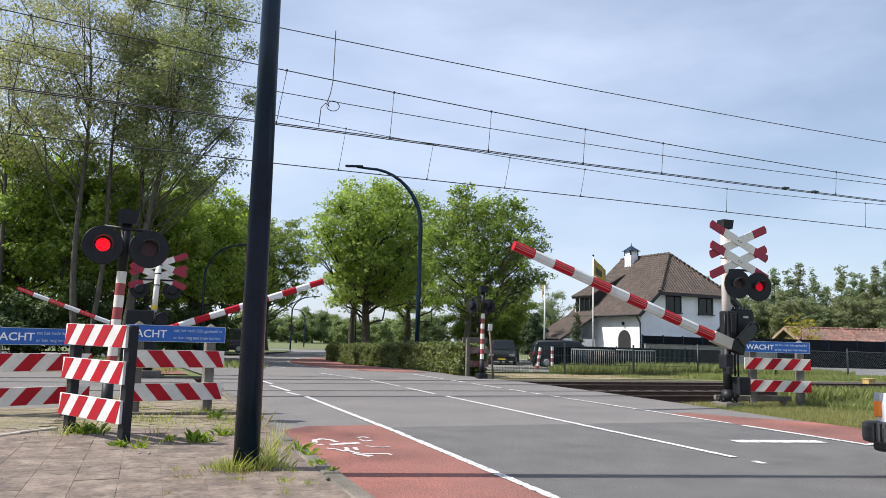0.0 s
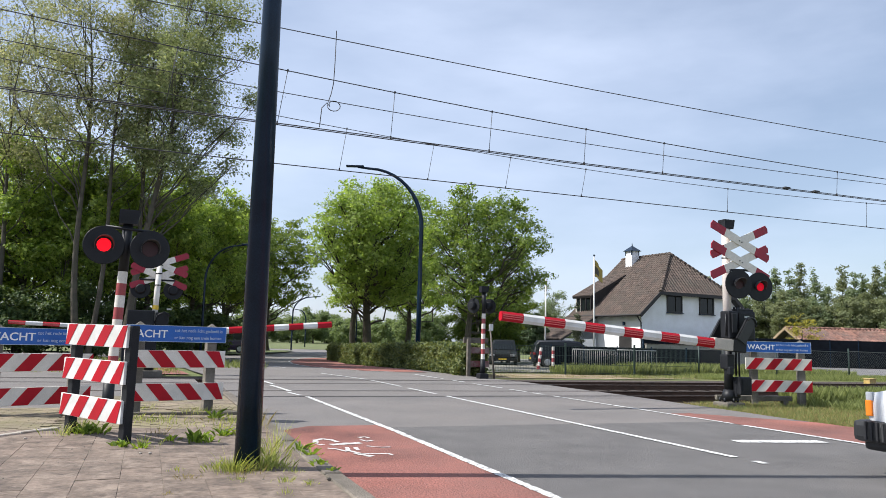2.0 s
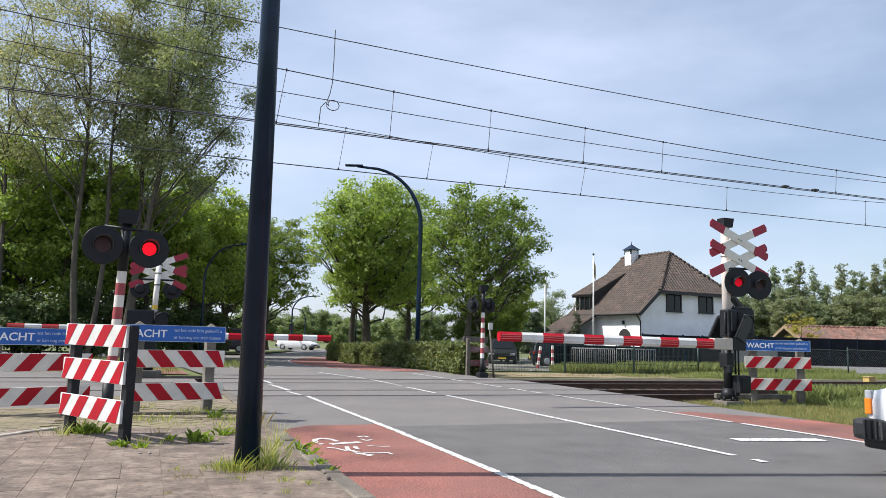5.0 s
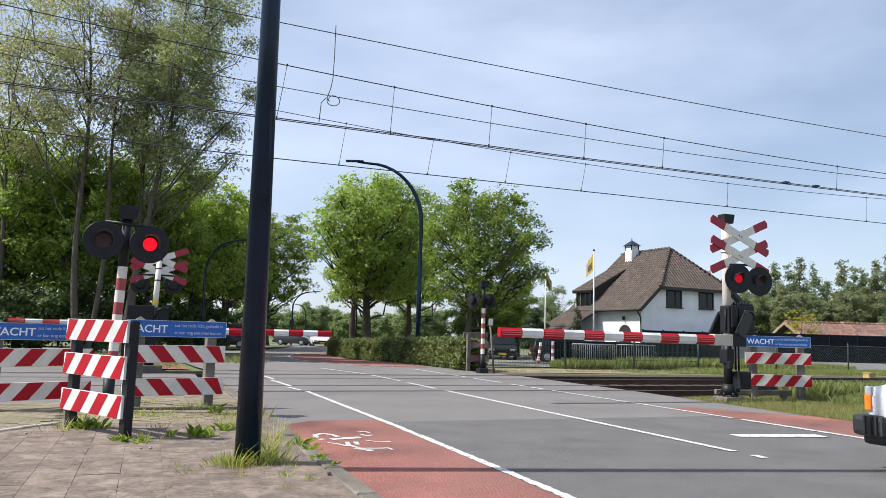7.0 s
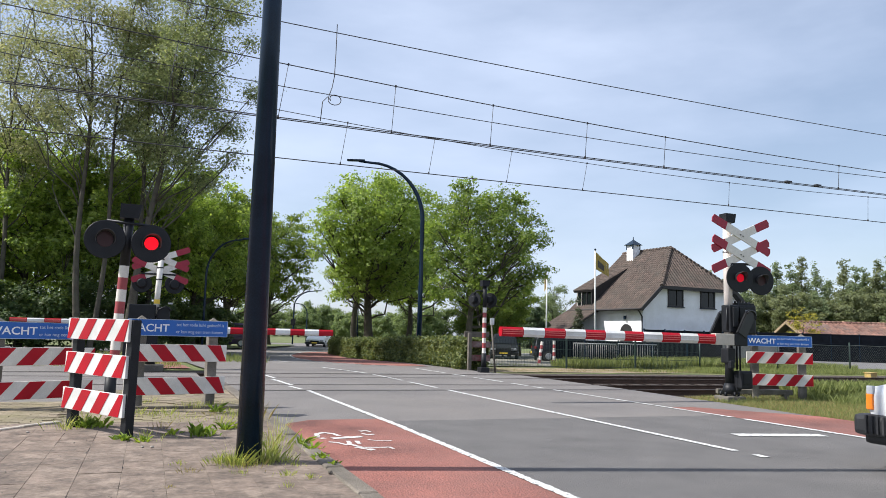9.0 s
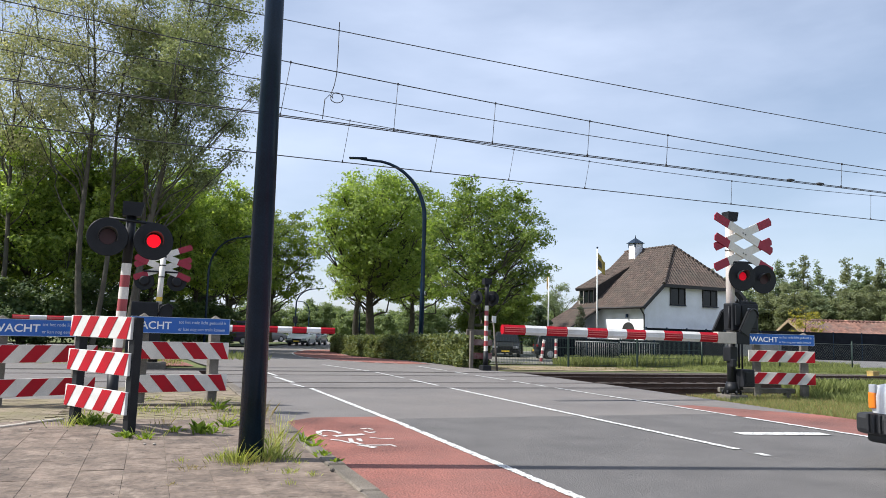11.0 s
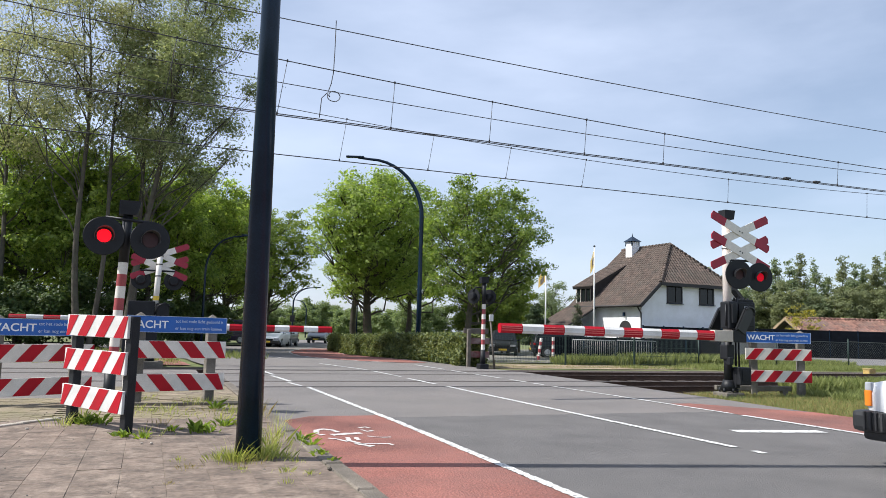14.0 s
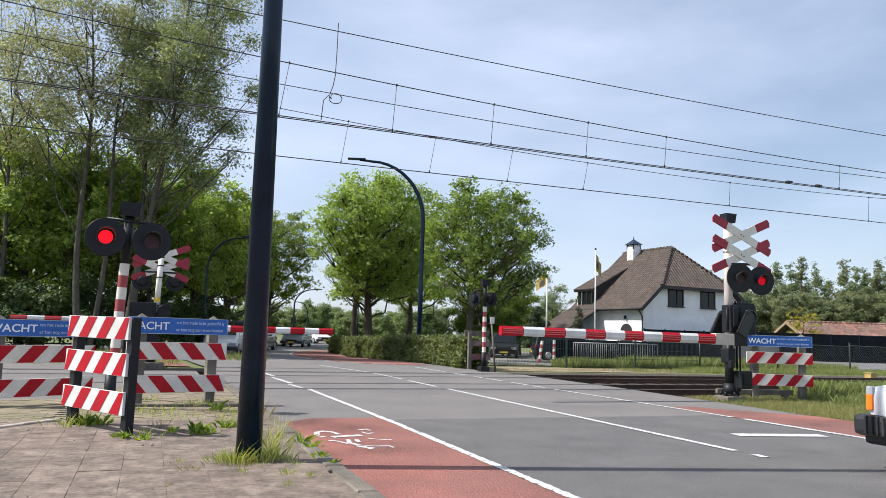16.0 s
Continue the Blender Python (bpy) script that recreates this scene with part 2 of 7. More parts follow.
def thing(name, x, y, z=0.0, rz=0.0, label="", category="", group="", kind=""):
    ob = new(name)
    ob.empty_display_size = 0.2
    ob.matrix_basis = pose(x, y, z, 0, 0, rz)
    return tagged(ob, label, category, group, kind)


def solo(name, bm, material, label, category, group="", kind=""):
    return tagged(part(name, bm, material), label, category, group, kind)


def box(bm, c, s, rz=0.0, bevel=0.0, rx=0.0, ry=0.0, mi=0):
    got = bmesh.ops.create_cube(bm, size=1.0, matrix=pose(*c, rx, ry, rz) @ Matrix.Diagonal((*s, 1)))
    vs = got["verts"]
    fs = {f for v in vs for f in v.link_faces}
    if bevel:
        es = list({e for v in vs for e in v.link_edges})
        out = bmesh.ops.bevel(bm, geom=es, offset=bevel, segments=2, affect="EDGES", profile=0.6)
        fs = {f for f in fs if f.is_valid} | set(out["faces"])
    for f in fs:
        f.material_index = mi
    return bm


def tube(bm, a, b, r0, r1=None, seg=12, caps=True, mi=0):
    a, b = Vector(a), Vector(b)
    r1 = r0 if r1 is None else r1
    turn = (b - a).to_track_quat("Z", "Y").to_matrix().to_4x4()
    got = bmesh.ops.create_cone(bm, cap_ends=caps, segments=seg, radius1=r0, radius2=r1, depth=(b - a).length, matrix=Matrix.Translation((a + b) / 2) @ turn)
    for f in {f for v in got["verts"] for f in v.link_faces}:
        f.material_index = mi
        f.smooth = len(f.verts) == 4
    return bm


def polyline(bm, pts, r, seg=6, r1=None):
    """A round bar along points."""
    pts = [Vector(p) for p in pts]
    rings = []
    for i, p in enumerate(pts):
        d = (pts[min(i + 1, len(pts) - 1)] - pts[max(i - 1, 0)]).normalized()
        side = d.cross(Vector((0, 0, 1)))
        side = side.normalized() if side.length > 1e-3 else Vector((1, 0, 0))
        up = side.cross(d).normalized()
        rr = r if r1 is None else r + (r1 - r) * i / (len(pts) - 1)
        rings.append([bm.verts.new(p + rr * (math.cos(a) * side + math.sin(a) * up)) for a in (2 * math.pi * k / seg for k in range(seg))])
    for ra, rb in zip(rings, rings[1:]):
        for k in range(seg):
            f = bm.faces.new((ra[k], ra[(k + 1) % seg], rb[(k + 1) % seg], rb[k]))
            f.smooth = True
    bm.faces.new(rings[0][::-1])
    bm.faces.new(rings[-1])
    return bm


def prism(bm, outline, y0, y1, mi=0):
    """An outline in x and z, drawn out along y."""
    a = [bm.verts.new((x, y0, z)) for x, z in outline]
    b = [bm.verts.new((x, y1, z)) for x, z in outline]
    fs = [bm.faces.new(a), bm.faces.new(b[::-1])]
    k = len(a)
    for i in range(k):
        fs.append(bm.faces.new((a[i], b[i], b[(i + 1) % k], a[(i + 1) % k])))
    for f in fs:
        f.material_index = mi
    bmesh.ops.recalc_face_normals(bm, faces=fs)
    return bm


def slab(bm, pts, thick, mi=0):
    """A flat plate through points given round its edge."""
    pts = [Vector(p) for p in pts]
    n = (pts[1] - pts[0]).cross(pts[2] - pts[0]).normalized()
    a = [bm.verts.new(p) for p in pts]
    b = [bm.verts.new(p - n * thick) for p in pts]
    fs = [bm.faces.new(a), bm.faces.new(b[::-1])]
    for i in range(len(a)):
        fs.append(bm.faces.new((a[i], b[i], b[(i + 1) % len(a)], a[(i + 1) % len(a)])))
    for f in fs:
        f.material_index = mi
    return bm


def mesh_of(name, verts, faces, material, parent=None):
    me = bpy.data.meshes.new(name)
    me.from_pydata(verts, [], faces)
    me.materials.append(material)
    ob = new(name, me)
    ob.parent = parent
    return ob


def ground_z(y):
    t = min(max((y - 24) / 20, 0), 1)
    return -0.3 * t * t * (3 - 2 * t)


def sheet(name, rows, material, lift, steps=6, kind="structure", label="", category=""):
    """A sheet on the ground: rows of y, left x, right x; it follows the lie of the land."""
    verts, faces = [], []
    cols = steps
    for y, xa, xb in rows:
        for i in range(cols + 1):
            verts.append((xa + (xb - xa) * i / cols, y, ground_z(y) + lift))
    for j in range(len(rows) - 1):
        for i in range(cols):
            p = j * (cols + 1) + i
            faces.append((p, p + 1, p + cols + 2, p + cols + 1))
    return tagged(mesh_of(name, verts, faces, material), label, category, "", kind)


def leaf_mesh(name, pts, size, material, parent=None, rng=None, long=1.5):
    """Many small leaves, each a bent four-cornered blade, at the given places."""
    k = len(pts)
    up = rng.normal(size=(k, 3)) + np.array([0, 0, 0.9])
    up /= np.linalg.norm(up, axis=1)[:, None]
    d = np.cross(up, rng.normal(size=(k, 3)))
    d /= np.linalg.norm(d, axis=1)[:, None]
    e = np.cross(up, d)
    s = size * rng.uniform(0.6, 1.3, (k, 1))
    v = np.empty((k, 4, 3))
    v[:, 0] = pts - d * s * long / 2
    v[:, 1] = pts + e * s / 2
    v[:, 2] = pts + d * s * long / 2
    v[:, 3] = pts - e * s / 2
    me = bpy.data.meshes.new(name)
    me.vertices.add(k * 4)
    me.vertices.foreach_set("co", v.ravel())
    me.loops.add(k * 4)
    me.loops.foreach_set("vertex_index", np.arange(k * 4))
    me.polygons.add(k)
    me.polygons.foreach_set("loop_start", np.arange(k) * 4)
    me.polygons.foreach_set("loop_total", np.full(k, 4))
    me.update()
    me.materials.append(material)
    ob = new(name, me)
    ob.parent = parent
    return ob


def text_bm(words, size, parent, place, material, name="lettering", fit_width=None, bold=0.0):
    """Raised words with the built-in font, turned into a mesh; they stand in the x-z plane facing -y."""
    cu = bpy.data.curves.new(name, "FONT")
    cu.body, cu.size, cu.extrude, cu.offset = words, size, 0.002, bold
    cu.resolution_u = 3
    tmp = bpy.data.objects.new(name, cu)
    me = bpy.data.meshes.new_from_object(tmp)
    bpy.data.objects.remove(tmp)
    bpy.data.curves.remove(cu)
    xs = [v.co.x for v in me.vertices]
    k = fit_width / (max(xs) - min(xs)) if fit_width else 1.0
    me.transform(pose(*place) @ pose(0, 0, 0, 90) @ Matrix.Diagonal((k, 1, 1, 1)) @ Matrix.Translation((-min(xs), 0, 0)))
    me.materials.clear()
    me.materials.append(material)
    ob = new(name, me)
    ob.parent = parent
    return ob


# ---- ground, road, paths and railway bed ----
TRACKS = (15.2, 19.2)
GAUGE = 0.7525


def dip(y):
    """The shallow bed in which the railway lies."""
    a = min(max((y - 12.6) / 0.9, 0), 1) * min(max((22.2 - y) / 0.9, 0), 1)
    return -0.16 * a


def build_ground():
    ys = [-400, -60, -10, 0, 6, 10, 12.6, 13.0, 13.5, 14, 15, 16, 17, 18, 19, 20, 20.8, 21.3, 21.8, 22.2, 24] + [24 + 2 * i for i in range(1, 11)] + [50, 60, 80, 120, 200, 500, 1800]
    xs = [-1800, -300, -80, -30, -10, 0, 10, 20, 30, 60, 120, 400, 1800]
    verts = [(x, y, ground_z(y) + dip(y) - 0.05) for y in ys for x in xs]
    k = len(xs)
    faces = [(j * k + i, j * k + i + 1, (j + 1) * k + i + 1, (j + 1) * k + i) for j in range(len(ys) - 1) for i in range(k - 1)]
    tagged(mesh_of("ground", verts, faces, GRASS_BASE), "grassy ground with bare soil patches", "ground", kind="structure")
    v2, f2 = [], []
    for y in [12.75, 13.3, 14, 15, 16, 17.2, 18, 19, 20, 21, 21.5, 22.05]:
        for x in (-150, -40, -12, -4.6, 0, 10.4, 20, 40, 150):
            v2.append((x, y, dip(y) - 0.035))
    for j in range(11):
        for i in range(8):
            p = j * 9 + i
            f2.append((p, p + 1, p + 10, p + 9))
    tagged(mesh_of("ballast_bed", v2, f2, BALLAST), "brown stone ballast of the railway bed", "ballast", kind="structure")


build_ground()

road_rows = [(-40, 1.5, 10.1), (0, 1.5, 10.1), (9.4, 1.5, 10.1)]
sheet("road", road_rows, ASPHALT_DARK, 0.0, label="dark grey worn asphalt road", category="road")
sheet("road_crossing", [(9.4, 1.5, 10.1), (12, 1.5, 10.3), (14.37, 1.55, 10.4)], ASPHALT, 0.0, label="lighter grey asphalt before the railway crossing", category="road")
sheet("road_far", [(20.1, 1.62, 10.4), (22, 1.6, 10.0), (24, 1.4, 9.9), (28, 1.2, 9.9), (32, 0.6, 9.9), (36, -0.4, 10), (40, -2, 10.2), (44, -8, 11.0), (48, -22, 12.2), (52, -30, 15), (58, -30, 18), (66, -30, 22), (76, -30, 26), (86, -30, 28)], ASPHALT, 0.0, steps=12, label="grey asphalt road bending beyond the railway", category="road")


def build_crossing_deck():
    """Asphalt decks between the rails, with dark flangeways beside each rail."""
    edges = []
    for c in TRACKS:
        edges += [c - GAUGE, c + GAUGE]
    spans = [(14.37, edges[0] - 0.11), (edges[0] + 0.13, edges[1] - 0.13), (edges[1] + 0.11, edges[2] - 0.11), (edges[2] + 0.13, edges[3] - 0.13), (edges[3] + 0.11, 20.1)]
    for xa, xb, nm in ((1.62, 10.45, "crossing_deck"), (-4.6, 1.2, "path_deck")):
        th = thing(nm, 0, 0, 0, 0, "grey asphalt and concrete deck between the rails", "crossing deck", kind="structure")
        for a, b in spans:
            if b - a < 0.02:
                continue
            bm = bmesh.new()
            box(bm, ((xa + xb) / 2, (a + b) / 2, -0.12), (xb - xa, b - a, 0.24), bevel=0.012)
            part("deck_panel", bm, ASPHALT, th)
        for e in edges:
            for s in (-1, 1):
                bm = bmesh.new()
                box(bm, ((xa + xb) / 2, e + s * 0.085, -0.03), (xb - xa, 0.075, 0.045))
                part("flangeway", bm, RUBBER, th)
        for e in (14.34, 20.13):
            bm = bmesh.new()
            box(bm, ((xa + xb) / 2, e, -0.02), (xb - xa, 0.05, 0.05))
            part("joint", bm, RUBBER, th)


build_crossing_deck()


def build_track(c):
    th = thing("railway_track", 0, c, 0, 0, "rusty brown steel rails on sleepers in ballast", "railway track", "two railway tracks")
    for s in (-1, 1):
        bm = bmesh.new()
        y = s * GAUGE
        o = [(y - 0.065, -0.15), (y + 0.065, -0.15), (y + 0.065, -0.135), (y + 0.012, -0.12), (y + 0.012, -0.035), (y + 0.036, -0.028), (y + 0.036, -0.002), (y - 0.036, -0.002), (y - 0.036, -0.028), (y - 0.012, -0.035), (y - 0.012, -0.12), (y - 0.065, -0.135)]
        a = [bm.verts.new((-140, p, z)) for p, z in o]
        b = [bm.verts.new((140, p, z)) for p, z in o]
        for i in range(len(o)):
            j = (i + 1) % len(o)
            f = bm.faces.new((a[i], a[j], b[j], b[i]))
            f.material_index = 1 if i == 6 else 0
        bmesh.ops.recalc_face_normals(bm, faces=bm.faces[:])
        part("rail", bm, [RAIL, RAIL_TOP], th)
    bm = bmesh.new()
    box(bm, (0, 0, -0.2), (0.25, 2.5, 0.12), bevel=0.015)
    first = part("sleeper", bm, SLEEPER, th)
    first.location = (10.9, 0, 0)
    for k in range(1, 72):
        s = first.copy()
        scene.collection.objects.link(s)
        s.location = (10.9 + 0.6 * k, 0, 0)
    return th


for c in TRACKS:
    build_track(c)

# red cycle lanes and the painted lines
sheet("cycle_lane", [(-40, 1.57, 2.82), (3, 1.57, 2.84), (9.25, 1.62, 2.93), (9.62, 2.0, 2.93)], RED_ASPHALT, 0.004, label="red asphalt cycle lane along the kerb", category="cycle lane")
sheet("cycle_lane", [(-40, 8.45, 10.1), (9.0, 8.45, 10.1), (10.6, 8.45, 8.9)], RED_ASPHALT, 0.004, label="red asphalt cycle lane along the verge", category="cycle lane")
sheet("cycle_lane_far", [(25, 8.4, 9.4), (26, 7.4, 9.5), (27.5, 6.7, 9.6), (30, 6.45, 9.7), (32, 6.45, 9.8), (36, 6.8, 10.0), (40, 7.3, 10.2), (44, 7.9, 10.7), (47, 8.7, 11.6), (49, 9.4, 13.2), (51.5, 10.9, 14.2)], RED_ASPHALT, 0.004, label="red asphalt cycle path round the hedge", category="cycle lane")


def line(x0, y0, x1, y1, w, name="road_marking", lab="white painted road line"):
    n = max(2, int(math.hypot(x1 - x0, y1 - y0) / (0.03 if min(y0, y1) < 12 else 0.5)) + 1)
    d = Vector((x1 - x0, y1 - y0)).normalized()
    px, py = -d.y * w * 0.44, d.x * w * 0.44
    verts, faces = [], []
    for i in range(n):
        t = i / (n - 1)
        x, y = x0 + (x1 - x0) * t, y0 + (y1 - y0) * t
        for s in (-1, 1):
            worn = 1 + 0.5 * noise.noise(Vector((x * 14, y * 14, s * 5.0))) * min(1.0, 0.1 / w) - 0.12 * max(0.0, noise.noise(Vector((x * 3, y * 3, s))))
            xx, yy = x + s * px * worn, y + s * py * worn
            verts.append((xx, yy, ground_z(yy) + 0.008))
    for i in range(n - 1):
        faces.append((2 * i, 2 * i + 1, 2 * i + 3, 2 * i + 2))
    tagged(mesh_of(name, verts, faces, PAINT_ROAD), lab, "road marking", "painted road lines", "structure")


# edge line of the near cycle lane, then dashes over the tracks
line(2.85, 0, 2.96, 9.0, 0.1)
line(2.96, 9.0, 2.93, 14.3, 0.1)
for y0, y1 in ((14.6, 15.4), (15.75, 17.6), (18.0, 20.4), (20.8, 22.6)):
    line(2.86, y0, 2.75, y1, 0.1)
# centre line
line(5.86, 6.28, 5.85, 14.4, 0.11)
line(5.87, 5.86, 5.87, 6.02, 0.11)
for y0, y1 in ((15.0, 16.8), (17.3, 19.8)):
    line(5.84, y0, 5.82, y1, 0.1)
for (xa, ya), (xb, yb) in (((5.8, 20.3), (5.2, 23.6)), ((4.9, 28.0), (4.6, 31.0)), ((4.4, 34.0), (4.1, 38.0)), ((3.4, 42.0), (2.2, 46.0))):
    line(xa, ya, xb, yb, 0.1)
# edge line of the far lane
line(8.42, 6.7, 8.42, 8.85, 0.12)
line(8.42, 9.05, 8.36, 14.4, 0.09)
for y0, y1 in ((14.8, 15.3), (15.6, 16.4), (16.9, 18.6), (19.2, 20.2), (20.8, 23.4)):
    line(8.36, y0, 8.34, y1, 0.1)
for (xa, ya), (xb, yb) in (((8.2, 25.1), (7.5, 25.7)), ((7.2, 26.1), (6.7, 27.2)), ((6.5, 28.2), (6.4, 30.0)), ((6.38, 31.0), (6.5, 33.2)), ((6.6, 34.4), (6.85, 36.8)), ((7.0, 38.2), (7.35, 40.8)), ((7.5, 42.0), (7.85, 44.0)), ((8.0, 44.8), (8.6, 46.8)), ((8.9, 47.8), (9.5, 49.4))):
    line(xa, ya, xb, yb, 0.11)
# stop lines
line(6.85, 7.34, 8.05, 7.1, 0.27, "stop_line", "worn white stop line")
line(8.5, 6.75, 9.4, 6.75, 0.18, "stop_line", "white stop line on the cycle lane")


def build_bike_mark():
    """What is left of the white bicycle symbol on the red lane: broken strokes with ragged edges."""
    strokes = (
        (0.07, (1.76, 8.01), (1.81, 8.27), (1.9, 8.37), (1.99, 8.28), (2.02, 8.09)), (0.06, (1.83, 7.95), (1.77, 7.92)),
        (0.1, (1.9, 7.9), (2.08, 7.96), (2.25, 7.98)), (0.05, (1.81, 7.68), (1.89, 7.6), (1.95, 7.42)), (0.06, (2.02, 7.7), (1.98, 7.47), (2.05, 7.26)),
        (0.06, (2.11, 7.69), (2.08, 7.49)), (0.09, (2.0, 7.28), (2.11, 7.07)), (0.04, (2.05, 7.26), (2.19, 7.22), (2.32, 7.21), (2.33, 7.1)),
        (0.05, (2.34, 8.42), (2.43, 8.47), (2.45, 8.35)), (0.045, (2.32, 8.25), (2.35, 8.1), (2.43, 8.16)), (0.035, (2.25, 7.76), (2.32, 7.67), (2.4, 7.63), (2.48, 7.64)))
    verts, faces = [], []
    for w, *pts in strokes:
        w *= 0.78
        way = []
        for (xa, ya), (xb, yb) in zip(pts, pts[1:]):
            n = max(2, int(math.hypot(xb - xa, yb - ya) / 0.02))
            way += [(xa + (xb - xa) * i / n, ya + (yb - ya) * i / n) for i in range(n)]
        way.append(pts[-1])
        k = len(verts)
        for i, (x, y) in enumerate(way):
            xa, ya = way[max(i - 1, 0)]
            xb, yb = way[min(i + 1, len(way) - 1)]
            d = Vector((xb - xa, yb - ya)).normalized()
            for sgn in (-1, 1):
                h = w * 0.5 * (1 + 0.55 * noise.noise(Vector((x * 16, y * 16, sgn * 3.0))))
                verts.append((x - sgn * d.y * h, y + sgn * d.x * h * 1.5, 0.009))
        faces += [(k + 2 * i, k + 2 * i + 1, k + 2 * i + 3, k + 2 * i + 2) for i in range(len(way) - 1)]
    tagged(mesh_of("bicycle_marking", verts, faces, PAINT_WORN), "worn white bicycle symbol painted on red lane", "road marking", kind="structure")


build_bike_mark()
sheet("verge_island", [(53.2, -30, 4.4), (54.6, -30, 6.8), (60, -30, 9.2), (68, -30, 12.3), (70, -30, 13.0), (72, -30, 13.0)], GRASS_BASE, 0.1, label="grass verge with a dark kerb", category="verge")
SANDY = mat("sandy earth", (0.27, 0.2, 0.14), 0.95, vary=0.35, scale=1.6, fine=40, bump=0.6, dirt=(0.13, 0.13, 0.055), dirt_amount=0.8, world_space=True)
GRAVEL = mat("gravel yard", (0.2, 0.19, 0.17), 0.95, vary=0.4, scale=3, fine=40, bump=0.8, dirt=(0.14, 0.14, 0.08), dirt_amount=0.6)
sheet("yard", [(26.6, 11.5, 15.5), (29, 11.5, 19), (36, 12, 24), (48, 14, 34), (60, 20, 40)], GRAVEL, -0.01, label="grey gravel yard beside the house", category="yard")
sheet("meadow", [(86, -60, 60), (120, -60, 120), (200, -120, 200)], GRASS_BASE, 0.02, label="mown grass field before distant trees", category="grass")
sheet("path", [(12.5, -4.2, -0.85), (14.37, -4.2, -0.8)], ASPHALT, -0.02, label="grey foot path to the railway", category="path")
sheet("foot_path_far", [(20.1, -4.2, -1.2), (24, -4.2, -1.2), (30, -4.5, -1.6)], ASPHALT, 0.0, label="grey foot path beyond the railway", category="path")
sheet("path_far", [(22.5, -1.0, 1.2), (24, -1.0, 1.1), (30, -1.4, 0.5)], RED_ASPHALT, -0.01, label="red cycle path beyond the railway", category="path")
sheet("path_bed", [(6, -4.4, -1.2), (9, -4.4, -1.0), (12.5, -4.4, -0.85)], SOIL, -0.02, label="sandy bed of the paved foot path", category="path")
sheet("paved_shoulder", [(9.2, -0.9, 1.4), (14.3, -0.8, 1.4)], SOIL, 0.02, label="weedy pavers beside the crossing", category="pavement")
sheet("pavement", [(-40, -9, 1.4), (9.2, -9, 1.4)], JOINT_SAND, 0.049, label="sandy joints under the pavement", category="pavement")
sheet("bare_strip", [(22.3, 10.5, 17.5), (23.4, 10.6, 20.5), (24.7, 10.8, 21.0), (25.3, 11.0, 16.5)], SANDY, -0.03, label="bare sandy strip before the railway fence", category="ground")
sheet("yard", [(26.9, 33, 62), (30, 31, 75), (33.0, 31.5, 80), (40, 41.5, 90), (52, 44, 90)], YARD_GREY, 0.012, steps=6, label="pale grey paved yard behind the railway fence", category="yard")


# ---- kerbs, paving and weeds ----


def piece_mesh(name, sx, sy, h, material, bevel):
    bm = bmesh.new()
    box(bm, (0, 0, 0), (sx, sy, h))
    top = [e for e in bm.edges if all(v.co.z > 0 for v in e.verts)]
    bmesh.ops.bevel(bm, geom=top, offset=bevel, segments=1, affect="EDGES")
    me = bpy.data.meshes.new(name)
    bm.to_mesh(me)
    bm.free()
    me.materials.append(material)
    return me


EDGING = mat("pale edging concrete", (0.42, 0.38, 0.33), 0.85, vary=0.2, scale=4, fine=60, bump=0.4, dirt=(0.22, 0.19, 0.15), dirt_amount=0.7)


def build_kerb():
    th = thing("kerb", 0, 0, 0, 0, "weathered grey concrete kerb beside the cycle lane", "kerb", kind="structure")
    me = piece_mesh("kerb_stone", 0.15, 0.985, 0.2, KERB, 0.012)
    rng = random.Random(5)
    for k in range(-6, 15):
        ob = new("kerb_stone", me)
        ob.parent = th
        ob.matrix_basis = pose(1.472 + rng.uniform(-0.006, 0.006), k + 0.5, -0.045 + rng.uniform(-0.008, 0.008), rng.uniform(-0.4, 0.4), rng.uniform(-0.8, 0.8), rng.uniform(-0.3, 0.3))
    th2 = thing("path_kerb", 0, 0, 0, 0, "pale concrete edging along the foot path", "kerb", kind="structure")
    me2 = piece_mesh("edging_stone", 0.075, 0.49, 0.16, EDGING, 0.008)
    for k in range(7):
        ob = new("edging_stone", me2)
        ob.parent = th2
        ob.matrix_basis = pose(-1.02 - 0.33 * k, 9.16 - 0.375 * k, -0.012 + rng.uniform(-0.004, 0.004), rng.uniform(-0.6, 0.6), 0, -41.2 + rng.uniform(-1, 1))


build_kerb()


